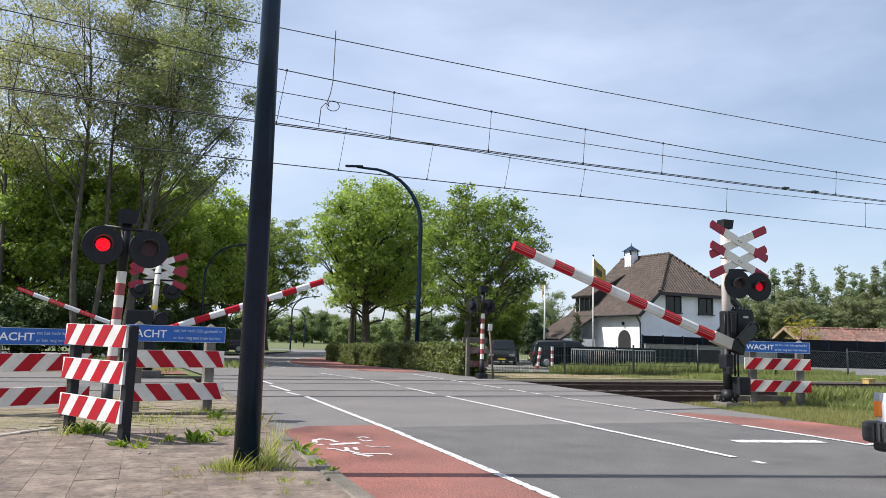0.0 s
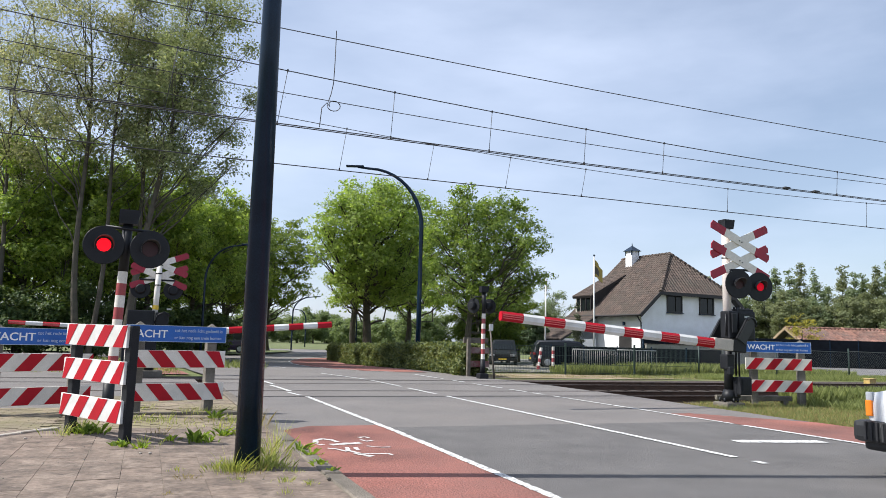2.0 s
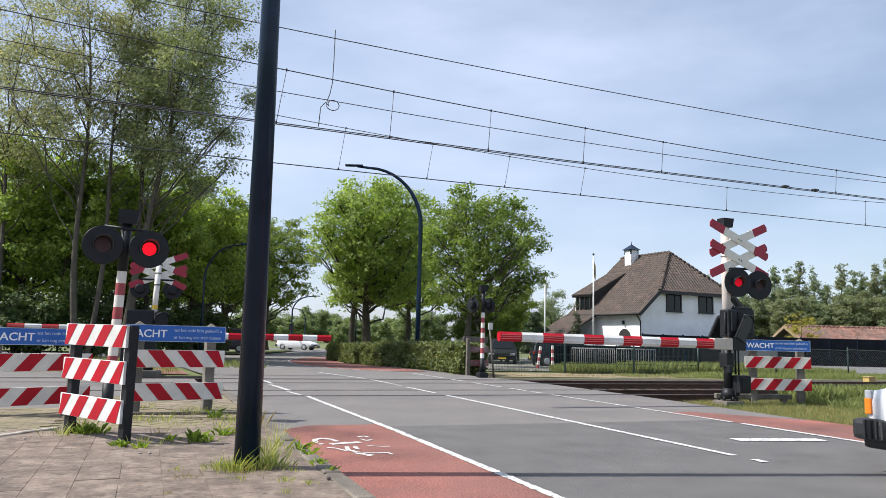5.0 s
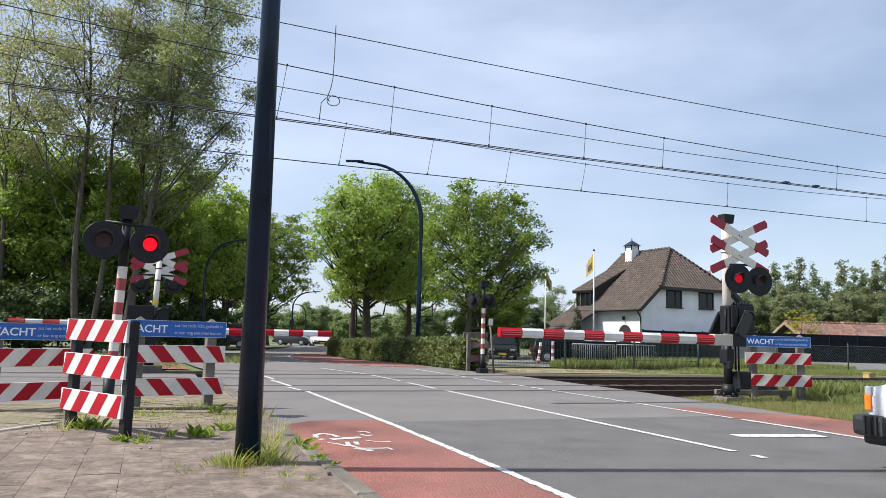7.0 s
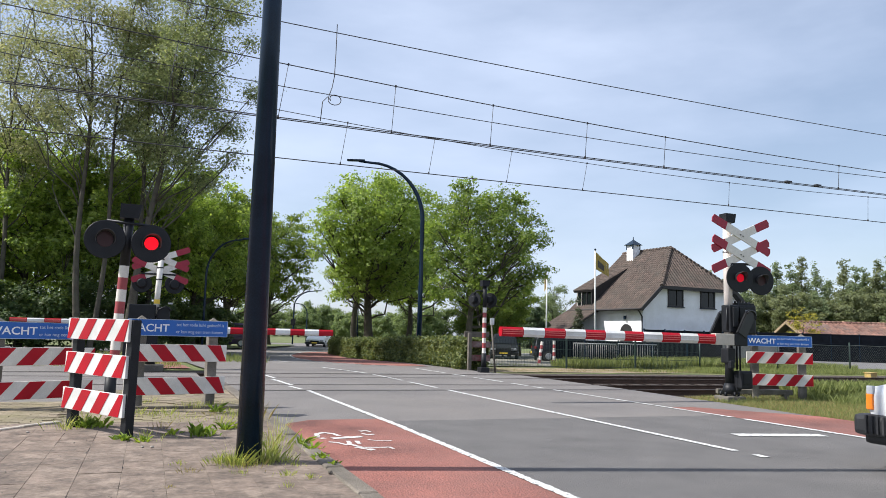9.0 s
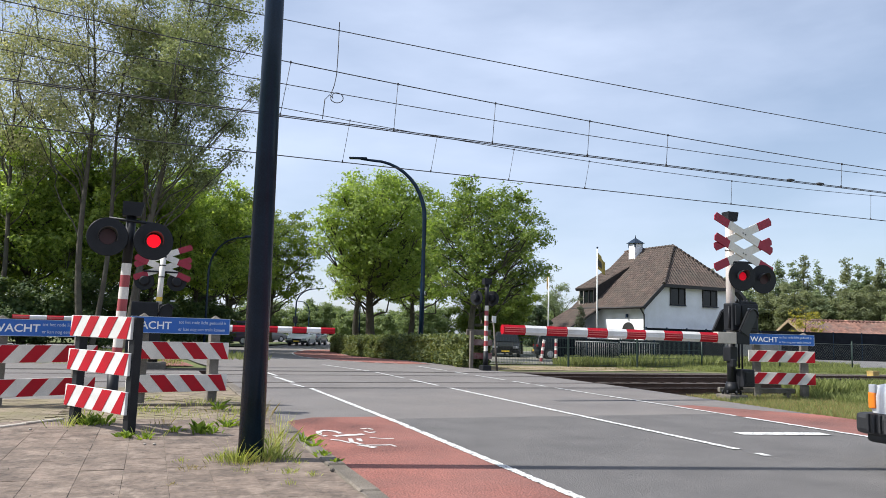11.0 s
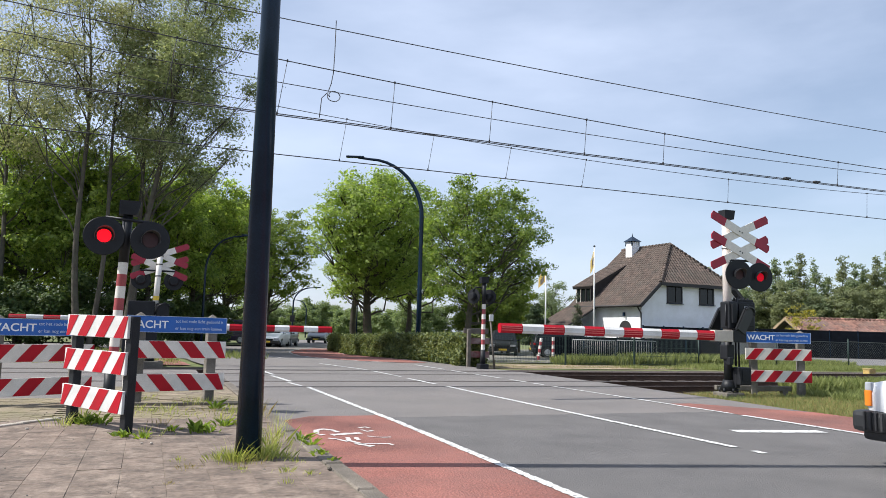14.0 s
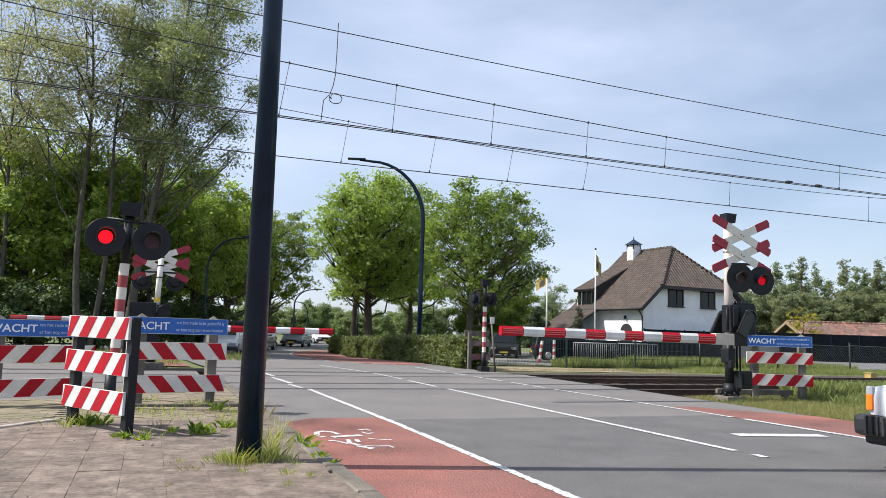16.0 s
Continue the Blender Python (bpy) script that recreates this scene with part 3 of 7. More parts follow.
def build_paving():
    """Concrete tiles, the near ones laid one by one."""
    th = thing("paving", 0, 0, 0, 0, "worn sandy concrete paving tiles with weedy joints", "pavement", kind="structure")
    me = piece_mesh("paving_tile", 0.298, 0.298, 0.06, CONCRETE, 0.002)
    rng = random.Random(9)
    rest_v, rest_f = [], []
    n = 0
    for j in range(0, 31):
        for i in range(0, 20):
            x, y = 1.235 - 0.3 * i, 0.15 + 0.3 * j + (0.15 if i % 2 else 0.0)
            if y > 9.25:
                continue
            z = 0.022 + rng.uniform(-0.002, 0.002)
            a, b = rng.uniform(-0.45, 0.45), rng.uniform(-0.3, 0.3)
            if y > 4.4 and x > -3.2 and n < 290:
                ob = new("paving_tile", me)
                ob.parent = th
                ob.matrix_basis = pose(x, y, z, a, b, rng.uniform(-0.4, 0.4))
                n += 1
            else:
                k = len(rest_v)
                for dx, dy, dz in ((-0.147, -0.147, 0), (0.147, -0.147, 0), (0.147, 0.147, 0), (-0.147, 0.147, 0)):
                    rest_v.append((x + dx, y + dy, z + 0.03 + dz))
                rest_f.append((k, k + 1, k + 2, k + 3))
    ob = mesh_of("paving_rest", rest_v, rest_f, CONCRETE, th)
    ob["kind"] = "stuff"
    th = thing("paver_strip", 0, 0, 0, 0, "mossy old concrete pavers beside the crossing", "pavement", kind="structure")
    v, f = [], []
    for j in range(0, 40):
        for i in range(0, 11):
            x, y = 1.28 - 0.212 * i + (0.1 if j % 2 else 0), 9.32 + 0.112 * j
            if noise.noise(Vector((x * 0.8, y * 0.8, 3))) < -0.4:
                continue
            k = len(v)
            z = 0.03 + rng.uniform(-0.003, 0.003)
            t = rng.uniform(-0.003, 0.003)
            top = [(-0.103, -0.053, z - t), (0.103, -0.053, z + t), (0.103, 0.053, z + t), (-0.103, 0.053, z - t)]
            v += [(x + a, y + b, c) for a, b, c in top] + [(x + a, y + b, c - 0.04) for a, b, c in top]
            f += [(k, k + 1, k + 2, k + 3)] + [(k + q, k + 4 + q, k + 4 + (q + 1) % 4, k + (q + 1) % 4) for q in range(4)]
    for j in range(0, 56):
        for i in range(0, 16):
            x, y = -1.0 - 0.212 * i + (0.1 if j % 2 else 0), 6.3 + 0.112 * j
            if x > -1.05 + (y - 9.3) * 0.05 or x > -1.0 - 0.88 * (9.3 - y) or x < -4.3:
                continue
            k = len(v)
            z = -0.008 + rng.uniform(-0.003, 0.003)
            top = [(-0.103, -0.053, z), (0.103, -0.053, z), (0.103, 0.053, z), (-0.103, 0.053, z)]
            v += [(x + a, y + b, c) for a, b, c in top] + [(x + a, y + b, c - 0.04) for a, b, c in top]
            f += [(k, k + 1, k + 2, k + 3)] + [(k + q, k + 4 + q, k + 4 + (q + 1) % 4, k + (q + 1) % 4) for q in range(4)]
    ob = mesh_of("pavers", v, f, MOSSY, th)
    ob["kind"] = "stuff"


MOSSY = mat("mossy paver", (0.225, 0.18, 0.13), 0.93, vary=0.3, scale=1.6, fine=60, bump=0.4, dirt=(0.165, 0.15, 0.07), dirt_amount=0.75, island=True, per_object=0.1)
build_paving()


def build_edging_and_grit():
    """A low dark edging by the notice posts, and small stones lying on the paving."""
    th = thing("timber_edging", 0, 0, 0, 0, "low dark weathered edging across the old pavers", "edging", kind="structure")
    rng = random.Random(31)
    for k in range(3):
        bm = bmesh.new()
        box(bm, (-0.05 + 0.56 * k, 10.92 - 0.02 * k, 0.035), (0.55, 0.06, 0.07), bevel=0.008, rz=-2 + rng.uniform(-1, 1))
        part("edging_board", bm, WOOD_GREY, th)
    v, f = [], []
    for _ in range(150):
        x, y = rng.uniform(-2.4, 1.35), rng.uniform(5.0, 9.2)
        r = rng.choice((0.004, 0.005, 0.006, 0.008, 0.012))
        k = len(v)
        a = rng.uniform(0, 6.28)
        for q in range(5):
            b = a + q * 1.257
            v.append((x + r * rng.uniform(0.7, 1.3) * math.cos(b), y + r * rng.uniform(0.7, 1.3) * math.sin(b), 0.05))
        v.append((x + r * 0.1, y, 0.052 + r * rng.uniform(0.6, 1.0)))
        f += [(k + q, k + (q + 1) % 5, k + 5) for q in range(5)]
    tagged(mesh_of("grit", v, f, CONCRETE_POST), "small loose stones scattered on the paving", "gravel", kind="stuff")
    for x, y, r, c in ((1.37, 5.72, 0.022, KERB), (0.1, 7.3, 0.016, EDGING), (0.02, 7.33, 0.013, EDGING), (-1.05, 8.5, 0.015, EDGING)):
        bm = bmesh.new()
        bmesh.ops.create_icosphere(bm, subdivisions=1, radius=r, matrix=pose(0, 0, 0, 20, 10, 30) @ Matrix.Diagonal((1.3, 0.9, 0.7, 1)))
        for q in bm.verts:
            q.co *= rng.uniform(0.85, 1.15)
        ob = solo("pebble", bm, c, "small pale stone lying on the paving", "stone", "loose stones")
        ob.location = (x, y, 0.052 + r * 0.6)


build_edging_and_grit()


def build_weed(x, y, z, spread, height, k, seed, broad=False, dry=False):
    """A tuft of blades, or a rosette of broad leaves."""
    rng = np.random.default_rng(seed)
    r = np.abs(rng.normal(0, spread, k))
    a = rng.uniform(0, 6.28, k)
    base = np.stack([r * np.cos(a), r * np.sin(a), np.zeros(k)], 1)
    out = np.stack([np.cos(a), np.sin(a), np.zeros(k)], 1)
    h = height * rng.uniform(0.35, 1.1, k) * np.exp(-(r / (spread * 2.2)) ** 2)
    side = np.stack([-np.sin(a), np.cos(a), np.zeros(k)], 1)
    turn = rng.normal(0, 0.5, k)[:, None]
    side = side + out * turn
    w = (0.014 if broad else 0.002) * rng.uniform(0.5, 1.3, k)[:, None]
    bend = out * (h * rng.uniform(0.1, 0.9 if not broad else 1.4, k))[:, None] + rng.normal(0, 0.15, (k, 3)) * h[:, None] * [1, 1, 0]
    up = np.stack([np.zeros(k), np.zeros(k), h], 1)
    verts = np.stack([base - side * w * 0.5, base + side * w * 0.5, base + up * 0.55 + bend * 0.35 + side * w, base + up * (0.75 if broad else 1.0) + bend, base + up * 0.55 + bend * 0.35 - side * w], 1)
    faces = [(5 * i, 5 * i + 1, 5 * i + 2, 5 * i + 3, 5 * i + 4) for i in range(k)]
    ob = mesh_of("weed", [tuple(p) for p in verts.reshape(-1, 3)], faces, GRASS_DRY if dry else (WEED_GREEN if broad else TUFT_GREEN))
    ob.location = (x, y, z)
    return tagged(ob, "broad-leaved green weed in the paving" if broad else "tuft of green and dry grass in the paving", "weed", "weeds in the paving", "stuff")


TUFT_GREEN = leafy("fresh tuft blades", (0.2, 0.26, 0.07), (0.46, 0.49, 0.2), 0.5)
WEED_GREEN = leafy("weed leaves", (0.085, 0.15, 0.02), (0.24, 0.33, 0.06), 0.4)
for i, (x, y, sp, h, k, br, dr) in enumerate((
    (0.72, 6.28, 0.08, 0.13, 240, 0, 0), (0.98, 6.34, 0.09, 0.16, 240, 0, 0), (1.02, 6.55, 0.09, 0.45, 16, 0, 1), (0.98, 6.5, 0.08, 0.42, 20, 0, 0), (0.7, 6.36, 0.08, 0.36, 16, 0, 0), (0.6, 6.36, 0.07, 0.12, 150, 0, 0), (1.14, 6.36, 0.08, 0.13, 150, 0, 0),
    (0.52, 8.05, 0.1, 0.22, 60, 1, 0), (0.66, 8.0, 0.09, 0.16, 50, 1, 0), (0.9, 10.3, 0.1, 0.2, 50, 1, 0), (1.05, 9.7, 0.12, 0.18, 120, 0, 0),
    (1.46, 7.35, 0.07, 0.13, 45, 1, 0), (1.5, 7.0, 0.07, 0.11, 40, 1, 0), (1.47, 6.45, 0.06, 0.11, 40, 1, 0), (1.48, 6.1, 0.05, 0.09, 30, 1, 0),
    (0.3, 6.4, 0.06, 0.06, 70, 0, 0), (1.2, 6.15, 0.06, 0.06, 70, 0, 0), (1.3, 9.2, 0.1, 0.3, 140, 0, 1), (1.4, 8.3, 0.1, 0.3, 40, 0, 0), (1.3, 7.8, 0.1, 0.26, 40, 0, 0),
    (0.05, 7.9, 0.12, 0.14, 120, 0, 0), (-0.6, 9.1, 0.12, 0.28, 150, 0, 0), (-0.4, 8.9, 0.1, 0.2, 50, 1, 0), (0.3, 9.9, 0.12, 0.15, 120, 0, 0), (0.6, 10.9, 0.2, 0.14, 200, 0, 0),
    (-0.75, 8.75, 0.1, 0.2, 120, 0, 0), (0.72, 6.3, 0.11, 0.17, 420, 0, 0), (0.95, 6.36, 0.11, 0.19, 420, 0, 0), (1.04, 6.5, 0.09, 0.2, 200, 0, 0), (1.12, 6.85, 0.1, 0.2, 110, 0, 0), (1.15, 6.95, 0.1, 0.44, 30, 0, 0), (1.14, 7.25, 0.1, 0.2, 110, 0, 0), (0.8, 6.2, 0.2, 0.1, 200, 0, 1),
    (-0.15, 7.85, 0.07, 0.12, 70, 1, 0), (0.02, 7.75, 0.06, 0.1, 50, 1, 0), (0.6, 8.35, 0.07, 0.14, 50, 1, 0), (0.85, 8.5, 0.08, 0.16, 60, 1, 0), (0.3, 8.2, 0.06, 0.12, 40, 1, 0), (-0.55, 8.85, 0.08, 0.2, 70, 1, 0), (1.05, 5.75, 0.05, 0.07, 120, 0, 0), (0.72, 5.9, 0.05, 0.05, 90, 0, 0), (1.2, 5.6, 0.04, 0.06, 70, 0, 0), (0.35, 6.05, 0.06, 0.06, 90, 0, 1), (1.0, 5.35, 0.04, 0.07, 50, 0, 0), (0.2, 5.5, 0.04, 0.04, 60, 0, 1),
    (0.1, 10.1, 0.3, 0.06, 300, 0, 0), (0.8, 10.0, 0.3, 0.06, 300, 0, 1), (-0.4, 10.4, 0.25, 0.07, 250, 0, 1), (0.5, 9.6, 0.3, 0.05, 240, 0, 0), (0.9, 11.3, 0.2, 0.09, 200, 0, 0), (0.0, 11.6, 0.25, 0.1, 220, 0, 0), (0.2, 8.7, 0.12, 0.1, 100, 0, 1), (0.85, 9.0, 0.15, 0.14, 140, 0, 0), (-0.1, 10.2, 0.2, 0.12, 160, 0, 0))):
    build_weed(x, y, 0.045, sp * (0.85 if br else 1.15), h * (0.8 if br else 0.85), max(12, int(k * (0.45 if br else 0.42))), 900 + i, bool(br), bool(dr))


# ---- level crossing equipment ----


# reflective ribs; the pale highlight along them is put into the pink
STRIP_RED = mat("reflective strip with pink highlight", (0.62, 0.13, 0.12), 0.35, vary=0.1, scale=9, bump=0)


def build_boom(name, length, n, root, h0, h1, material_a, material_b, label, first_white=False):
    """A boom that lies along -x from its pivot, in red and white lengths."""
    th = thing(name, 0, 0, 0, 0, label, "barrier boom")
    for i in range(n):
        xa, xb = -(root + (length - root) * i / n), -(root + (length - root) * (i + 1) / n)
        ha, hb = h0 + (h1 - h0) * i / n, h0 + (h1 - h0) * (i + 1) / n
        bm = bmesh.new()
        prof = []
        for x, h in ((xa, ha), (xb, hb)):
            prof.append([bm.verts.new((x, y * h * 0.42, z * h)) for y, z in ((-0.5, -0.5), (-1, -0.25), (-1, 0.25), (-0.5, 0.5), (0.5, 0.5), (1, 0.25), (1, -0.25), (0.5, -0.5))])
        for k in range(8):
            bm.faces.new((prof[0][k], prof[0][(k + 1) % 8], prof[1][(k + 1) % 8], prof[1][k]))
        bm.faces.new(prof[0][::-1])
        bm.faces.new(prof[1])
        bmesh.ops.recalc_face_normals(bm, faces=bm.faces[:])
        red = (i % 2 == 0) != first_white
        sec = part("red_section" if red else "white_section", bm, material_a if red else material_b, th)
        for zz in (-0.2, 0.02, 0.2):
            rb = bmesh.new()
            box(rb, ((xa + xb) / 2, -ha * 0.425, zz * ha), (abs(xb - xa) - 0.03 - 0.02 * abs(zz), 0.007, 0.014), bevel=0.002)
            part("reflector_strip", rb, STRIP_RED if red else material_b, sec)
    return th


# grey instead of black: the sunlight on the hood is in its colour
HOOD_SUNLIT = mat("black hood greyed as if sunlit", (0.05, 0.05, 0.053), 0.6, vary=0.25, scale=8, fine=90, bump=0.1, spec=0.4)


def disc_head(parent, x, y, z, r, nm="signal_head", yaw=0.0, lamp=None):
    """A black round backboard with a hooded lens; the lit lens is a part that moves."""
    bm = bmesh.new()
    tube(bm, (0, 0, 0), (0, -0.03, 0), r, r, 40)
    bmesh.ops.bevel(bm, geom=[e for e in bm.edges if e.calc_face_angle(0) > 1], offset=0.006, segments=2, affect="EDGES")
    head = part(nm, bm, BLACK, parent)
    head.matrix_basis = pose(x, y, z, 0, 0, yaw)
    bm = bmesh.new()
    tube(bm, (0, 0.0, 0), (0, 0.16, 0), r * 0.55, r * 0.4, 24)
    part("lamp_housing", bm, BLACK_SOFT, head)
    bm = bmesh.new()
    rl = 0.105
    n = 20
    rows = []
    for dpt, rr in ((-0.03, rl + 0.012), (-0.2, rl + 0.02)):
        ring = []
        for k in range(n + 1):
            a = radians(-25) + radians(230) * k / n
            yy = dpt if dpt > -0.1 else dpt * (0.45 + 0.55 * max(0.0, math.sin(a)))
            ring.append(bm.verts.new((rr * math.cos(a), yy, rr * math.sin(a))))
        rows.append(ring)
    for k in range(n):
        bm.faces.new((rows[0][k], rows[0][k + 1], rows[1][k + 1], rows[1][k]))
    hood = part("hood", bm, HOOD_SUNLIT, head)
    sol = hood.modifiers.new("wall", "SOLIDIFY")
    sol.thickness = 0.006
    bm = bmesh.new()
    tube(bm, (0, -0.028, 0), (0, -0.036, 0), rl, rl * 0.96, 28)
    part("lens", bm, LENS_OFF, head, "dark red lens")
    bm = bmesh.new()
    tube(bm, (0, -0.004, 0), (0, -0.012, 0), rl * 0.84, rl * 0.76, 28)
    lit = part("lit_lamp", bm, lamp or LENS_ON, head, "bright red flashing lamp")
    return head, lit


def striped_pole(parent, z0, z1, r, n, first_red=False, lean=0.0):
    for i in range(n):
        a, b = z0 + (z1 - z0) * i / n, z0 + (z1 - z0) * (i + 1) / n
        bm = bmesh.new()
        tube(bm, (lean * a, 0, a), (lean * b, 0, b), r, r, 16, caps=False)
        red = (i % 2 == 0) == first_red
        part("red_band" if red else "white_band", bm, RED_FADED if red else GREY_WHITE, parent)


def andrew_cross(parent, x, y, z, gap, half_w, half_h, width):
    """Two crossed pairs of boards, one above the other."""
    for dz in (0.0, -gap):
        for s in (1, -1):
            ang = math.degrees(math.atan2(half_h, half_w)) * s
            ln = math.hypot(half_w, half_h)
            bm = bmesh.new()
            for (xa, xb, mi) in ((-ln, -ln * 0.52, 1), (-ln * 0.52, ln * 0.52, 0), (ln * 0.52, ln, 1)):
                tip_a = 0.03 if xa == -ln else 0
                tip_b = 0.03 if xb == ln else 0
                o = [(xa + tip_a, -width / 2), (xb - tip_b, -width / 2), (xb, 0), (xb - tip_b, width / 2), (xa + tip_a, width / 2), (xa, 0)]
                prism(bm, o, -0.01, 0.01, mi)
            for bx in (-0.035, 0.035):
                tube(bm, (bx, -0.018, 0), (bx, -0.008, 0), 0.014, 0.014, 8, mi=2)
            b = part("cross_board", bm, [GREY_WHITE, CROSS_RED, BLACK], parent)
            b.matrix_basis = pose(x, y + (0.0 if s > 0 else 0.022), z + dz, 0, ang, 0)


def cap_box(parent, x, y, z):
    bm = bmesh.new()
    prism(bm, [(-0.13, 0.0), (0.1, 0.0), (0.14, 0.19), (-0.13, 0.19)], -0.1, 0.1)
    for v in bm.verts:
        v.co += Vector((x, y, z))
    part("bell_box", bm, BLACK_SOFT, parent)


LIT = []


def build_right_mast():
    th = thing("barrier_mast", 11.07, 12.0, 0.0, 0, "white and black barrier mast with crossed boards and two lamps", "crossing signal")
    bm = bmesh.new()
    box(bm, (0.0, 0.0, -0.03), (0.46, 0.42, 0.2), bevel=0.03)
    part("foundation", bm, CONCRETE_POST, th)
    bm = bmesh.new()
    tube(bm, (0, 0, 0.15), (0, 0, 1.3), 0.085, 0.08, 18)
    tube(bm, (0, 0, 0.1), (0, 0, 0.32), 0.17, 0.1, 18)
    for k in range(6):
        a = radians(60 * k + 20)
        tube(bm, (0.17 * math.cos(a), 0.17 * math.sin(a), 0.06), (0.17 * math.cos(a), 0.17 * math.sin(a), 0.15), 0.022, 0.022, 8)
    box(bm, (0.1, -0.02, 0.33), (0.12, 0.3, 0.34), bevel=0.03)
    box(bm, (-0.02, 0.0, 0.88), (0.2, 0.22, 0.3), bevel=0.03)
    box(bm, (-0.06, -0.12, 0.7), (0.1, 0.1, 0.16), bevel=0.02)
    tube(bm, (0.13, -0.08, 0.6), (0.13, -0.08, 1.15), 0.02, 0.02, 8)
    part("pedestal", bm, BLACK, th)
    bm = bmesh.new()
    box(bm, (0.2, -0.16, 0.4), (0.3, 0.24, 0.36), bevel=0.035)
    box(bm, (0.2, -0.285, 0.42), (0.2, 0.02, 0.22), bevel=0.008)
    tube(bm, (0.24, -0.05, 0.55), (0.24, -0.05, 1.1), 0.018, 0.018, 8)
    part("drive_box", bm, BLACK_SOFT, th)
    bm = bmesh.new()
    tube(bm, (0, 0, 1.3), (0, 0, 3.62), 0.085, 0.085, 20)
    part("post", bm, POST_WHITE, th)
    bm = bmesh.new()
    box(bm, (0.0, -0.04, 1.63), (0.22, 0.26, 0.56), bevel=0.03)
    box(bm, (0.0, -0.19, 1.66), (0.12, 0.04, 0.4), bevel=0.015)
    tube(bm, (-0.13, -0.1, 1.4), (-0.13, -0.1, 1.85), 0.018, 0.018, 8)
    part("machine_housing", bm, BLACK, th)
    bm = bmesh.new()
    box(bm, (0.42, 0.08, 1.62), (0.52, 0.3, 0.62), bevel=0.04)
    box(bm, (0.42, 0.08, 1.94), (0.46, 0.26, 0.05), bevel=0.015)
    for k in range(5):
        tube(bm, (0.2 + k * 0.09, 0.02, 1.94), (0.2 + k * 0.09, 0.02, 2.0), 0.02, 0.02, 8)
    box(bm, (0.42, -0.08, 1.64), (0.4, 0.02, 0.46), bevel=0.008)
    tube(bm, (0.16, -0.1, 1.4), (0.16, -0.1, 2.0), 0.02, 0.02, 8)
    part("relay_cabinet", bm, BLACK, th)
    bm = bmesh.new()
    box(bm, (0.42, -0.098, 1.8), (0.13, 0.012, 0.045))
    part("type_plate", bm, STEEL, th)
    andrew_cross(th, 0.26, -0.13, 3.36, 0.42, 0.76, 0.33, 0.17)
    cap_box(th, 0.02, 0.0, 3.62)
    bm = bmesh.new()
    tube(bm, (0.0, -0.1, 2.76), (0.85, -0.1, 2.78), 0.025, 0.025, 10)
    tube(bm, (0.0, 0, 2.7), (0.0, -0.12, 2.76), 0.03, 0.03, 10)
    part("lamp_bracket", bm, BLACK, th)
    h1, l1 = disc_head(th, 0.17, -0.14, 2.47, 0.3, yaw=-10, lamp=LENS_SIDE)
    h2, l2 = disc_head(th, 0.73, -0.14, 2.44, 0.3, yaw=-10, lamp=LENS_SIDE)
    LIT.append((l2, 0))
    LIT.append((l1, 1))
    for z in (2.72, 3.2, 3.0):
        bm = bmesh.new()
        tube(bm, (0, 0, z), (0, 0, z + 0.03), 0.095, 0.095, 16)
        part("clamp", bm, STEEL, th)
    return th


build_right_mast()
boom_near = build_boom("barrier_boom", 5.3, 11, 0.58, 0.19, 0.168, RED, WHITE, "red and white striped barrier boom at the road")
bm = bmesh.new()
box(bm, (-0.34, 0, 0), (0.47, 0.15, 0.225), bevel=0.012)
part("boom_root", bm, CREAM, boom_near, "cream painted boom root")
bm = bmesh.new()
box(bm, (0.06, 0.0, 0), (0.33, 0.17, 0.24), bevel=0.015)
part("counterweight", bm, BLACK, boom_near)
for ya, yb in ((-0.11, -0.03), (0.66, 0.74)):
    # black counterweight arms that straddle the mast and turn with the boom
    bm = bmesh.new()
    d = Vector((0.24, 0.42)).normalized()
    side = Vector((d.y, -d.x)) * 0.125
    foot, tip = Vector((0.06, 0.08)), Vector((0.3, 0.5))
    o = [foot + side, foot - side]
    o += [tip - side * math.cos(radians(q)) + d * 0.125 * math.sin(radians(q)) for q in range(0, 181, 20)]
    prism(bm, [(v.x, v.y) for v in o], ya, yb)
    edge = [e for e in bm.edges if e.calc_face_angle(0) > 1.2]
    bmesh.ops.bevel(bm, geom=edge, offset=0.018, segments=2, affect="EDGES")
    arm = part("counterweight_arm", bm, BLACK_GLOSS, boom_near)
    bm = bmesh.new()
    polyline(bm, [(v.x * 0.94 + 0.015, ya - 0.012, v.y * 0.94 + 0.01) for v in o[2:]], 0.016, 6)
    part("rim", bm, BLACK_GLOSS, arm)
boom_near.matrix_basis = pose(11.07, 11.8, 1.2)


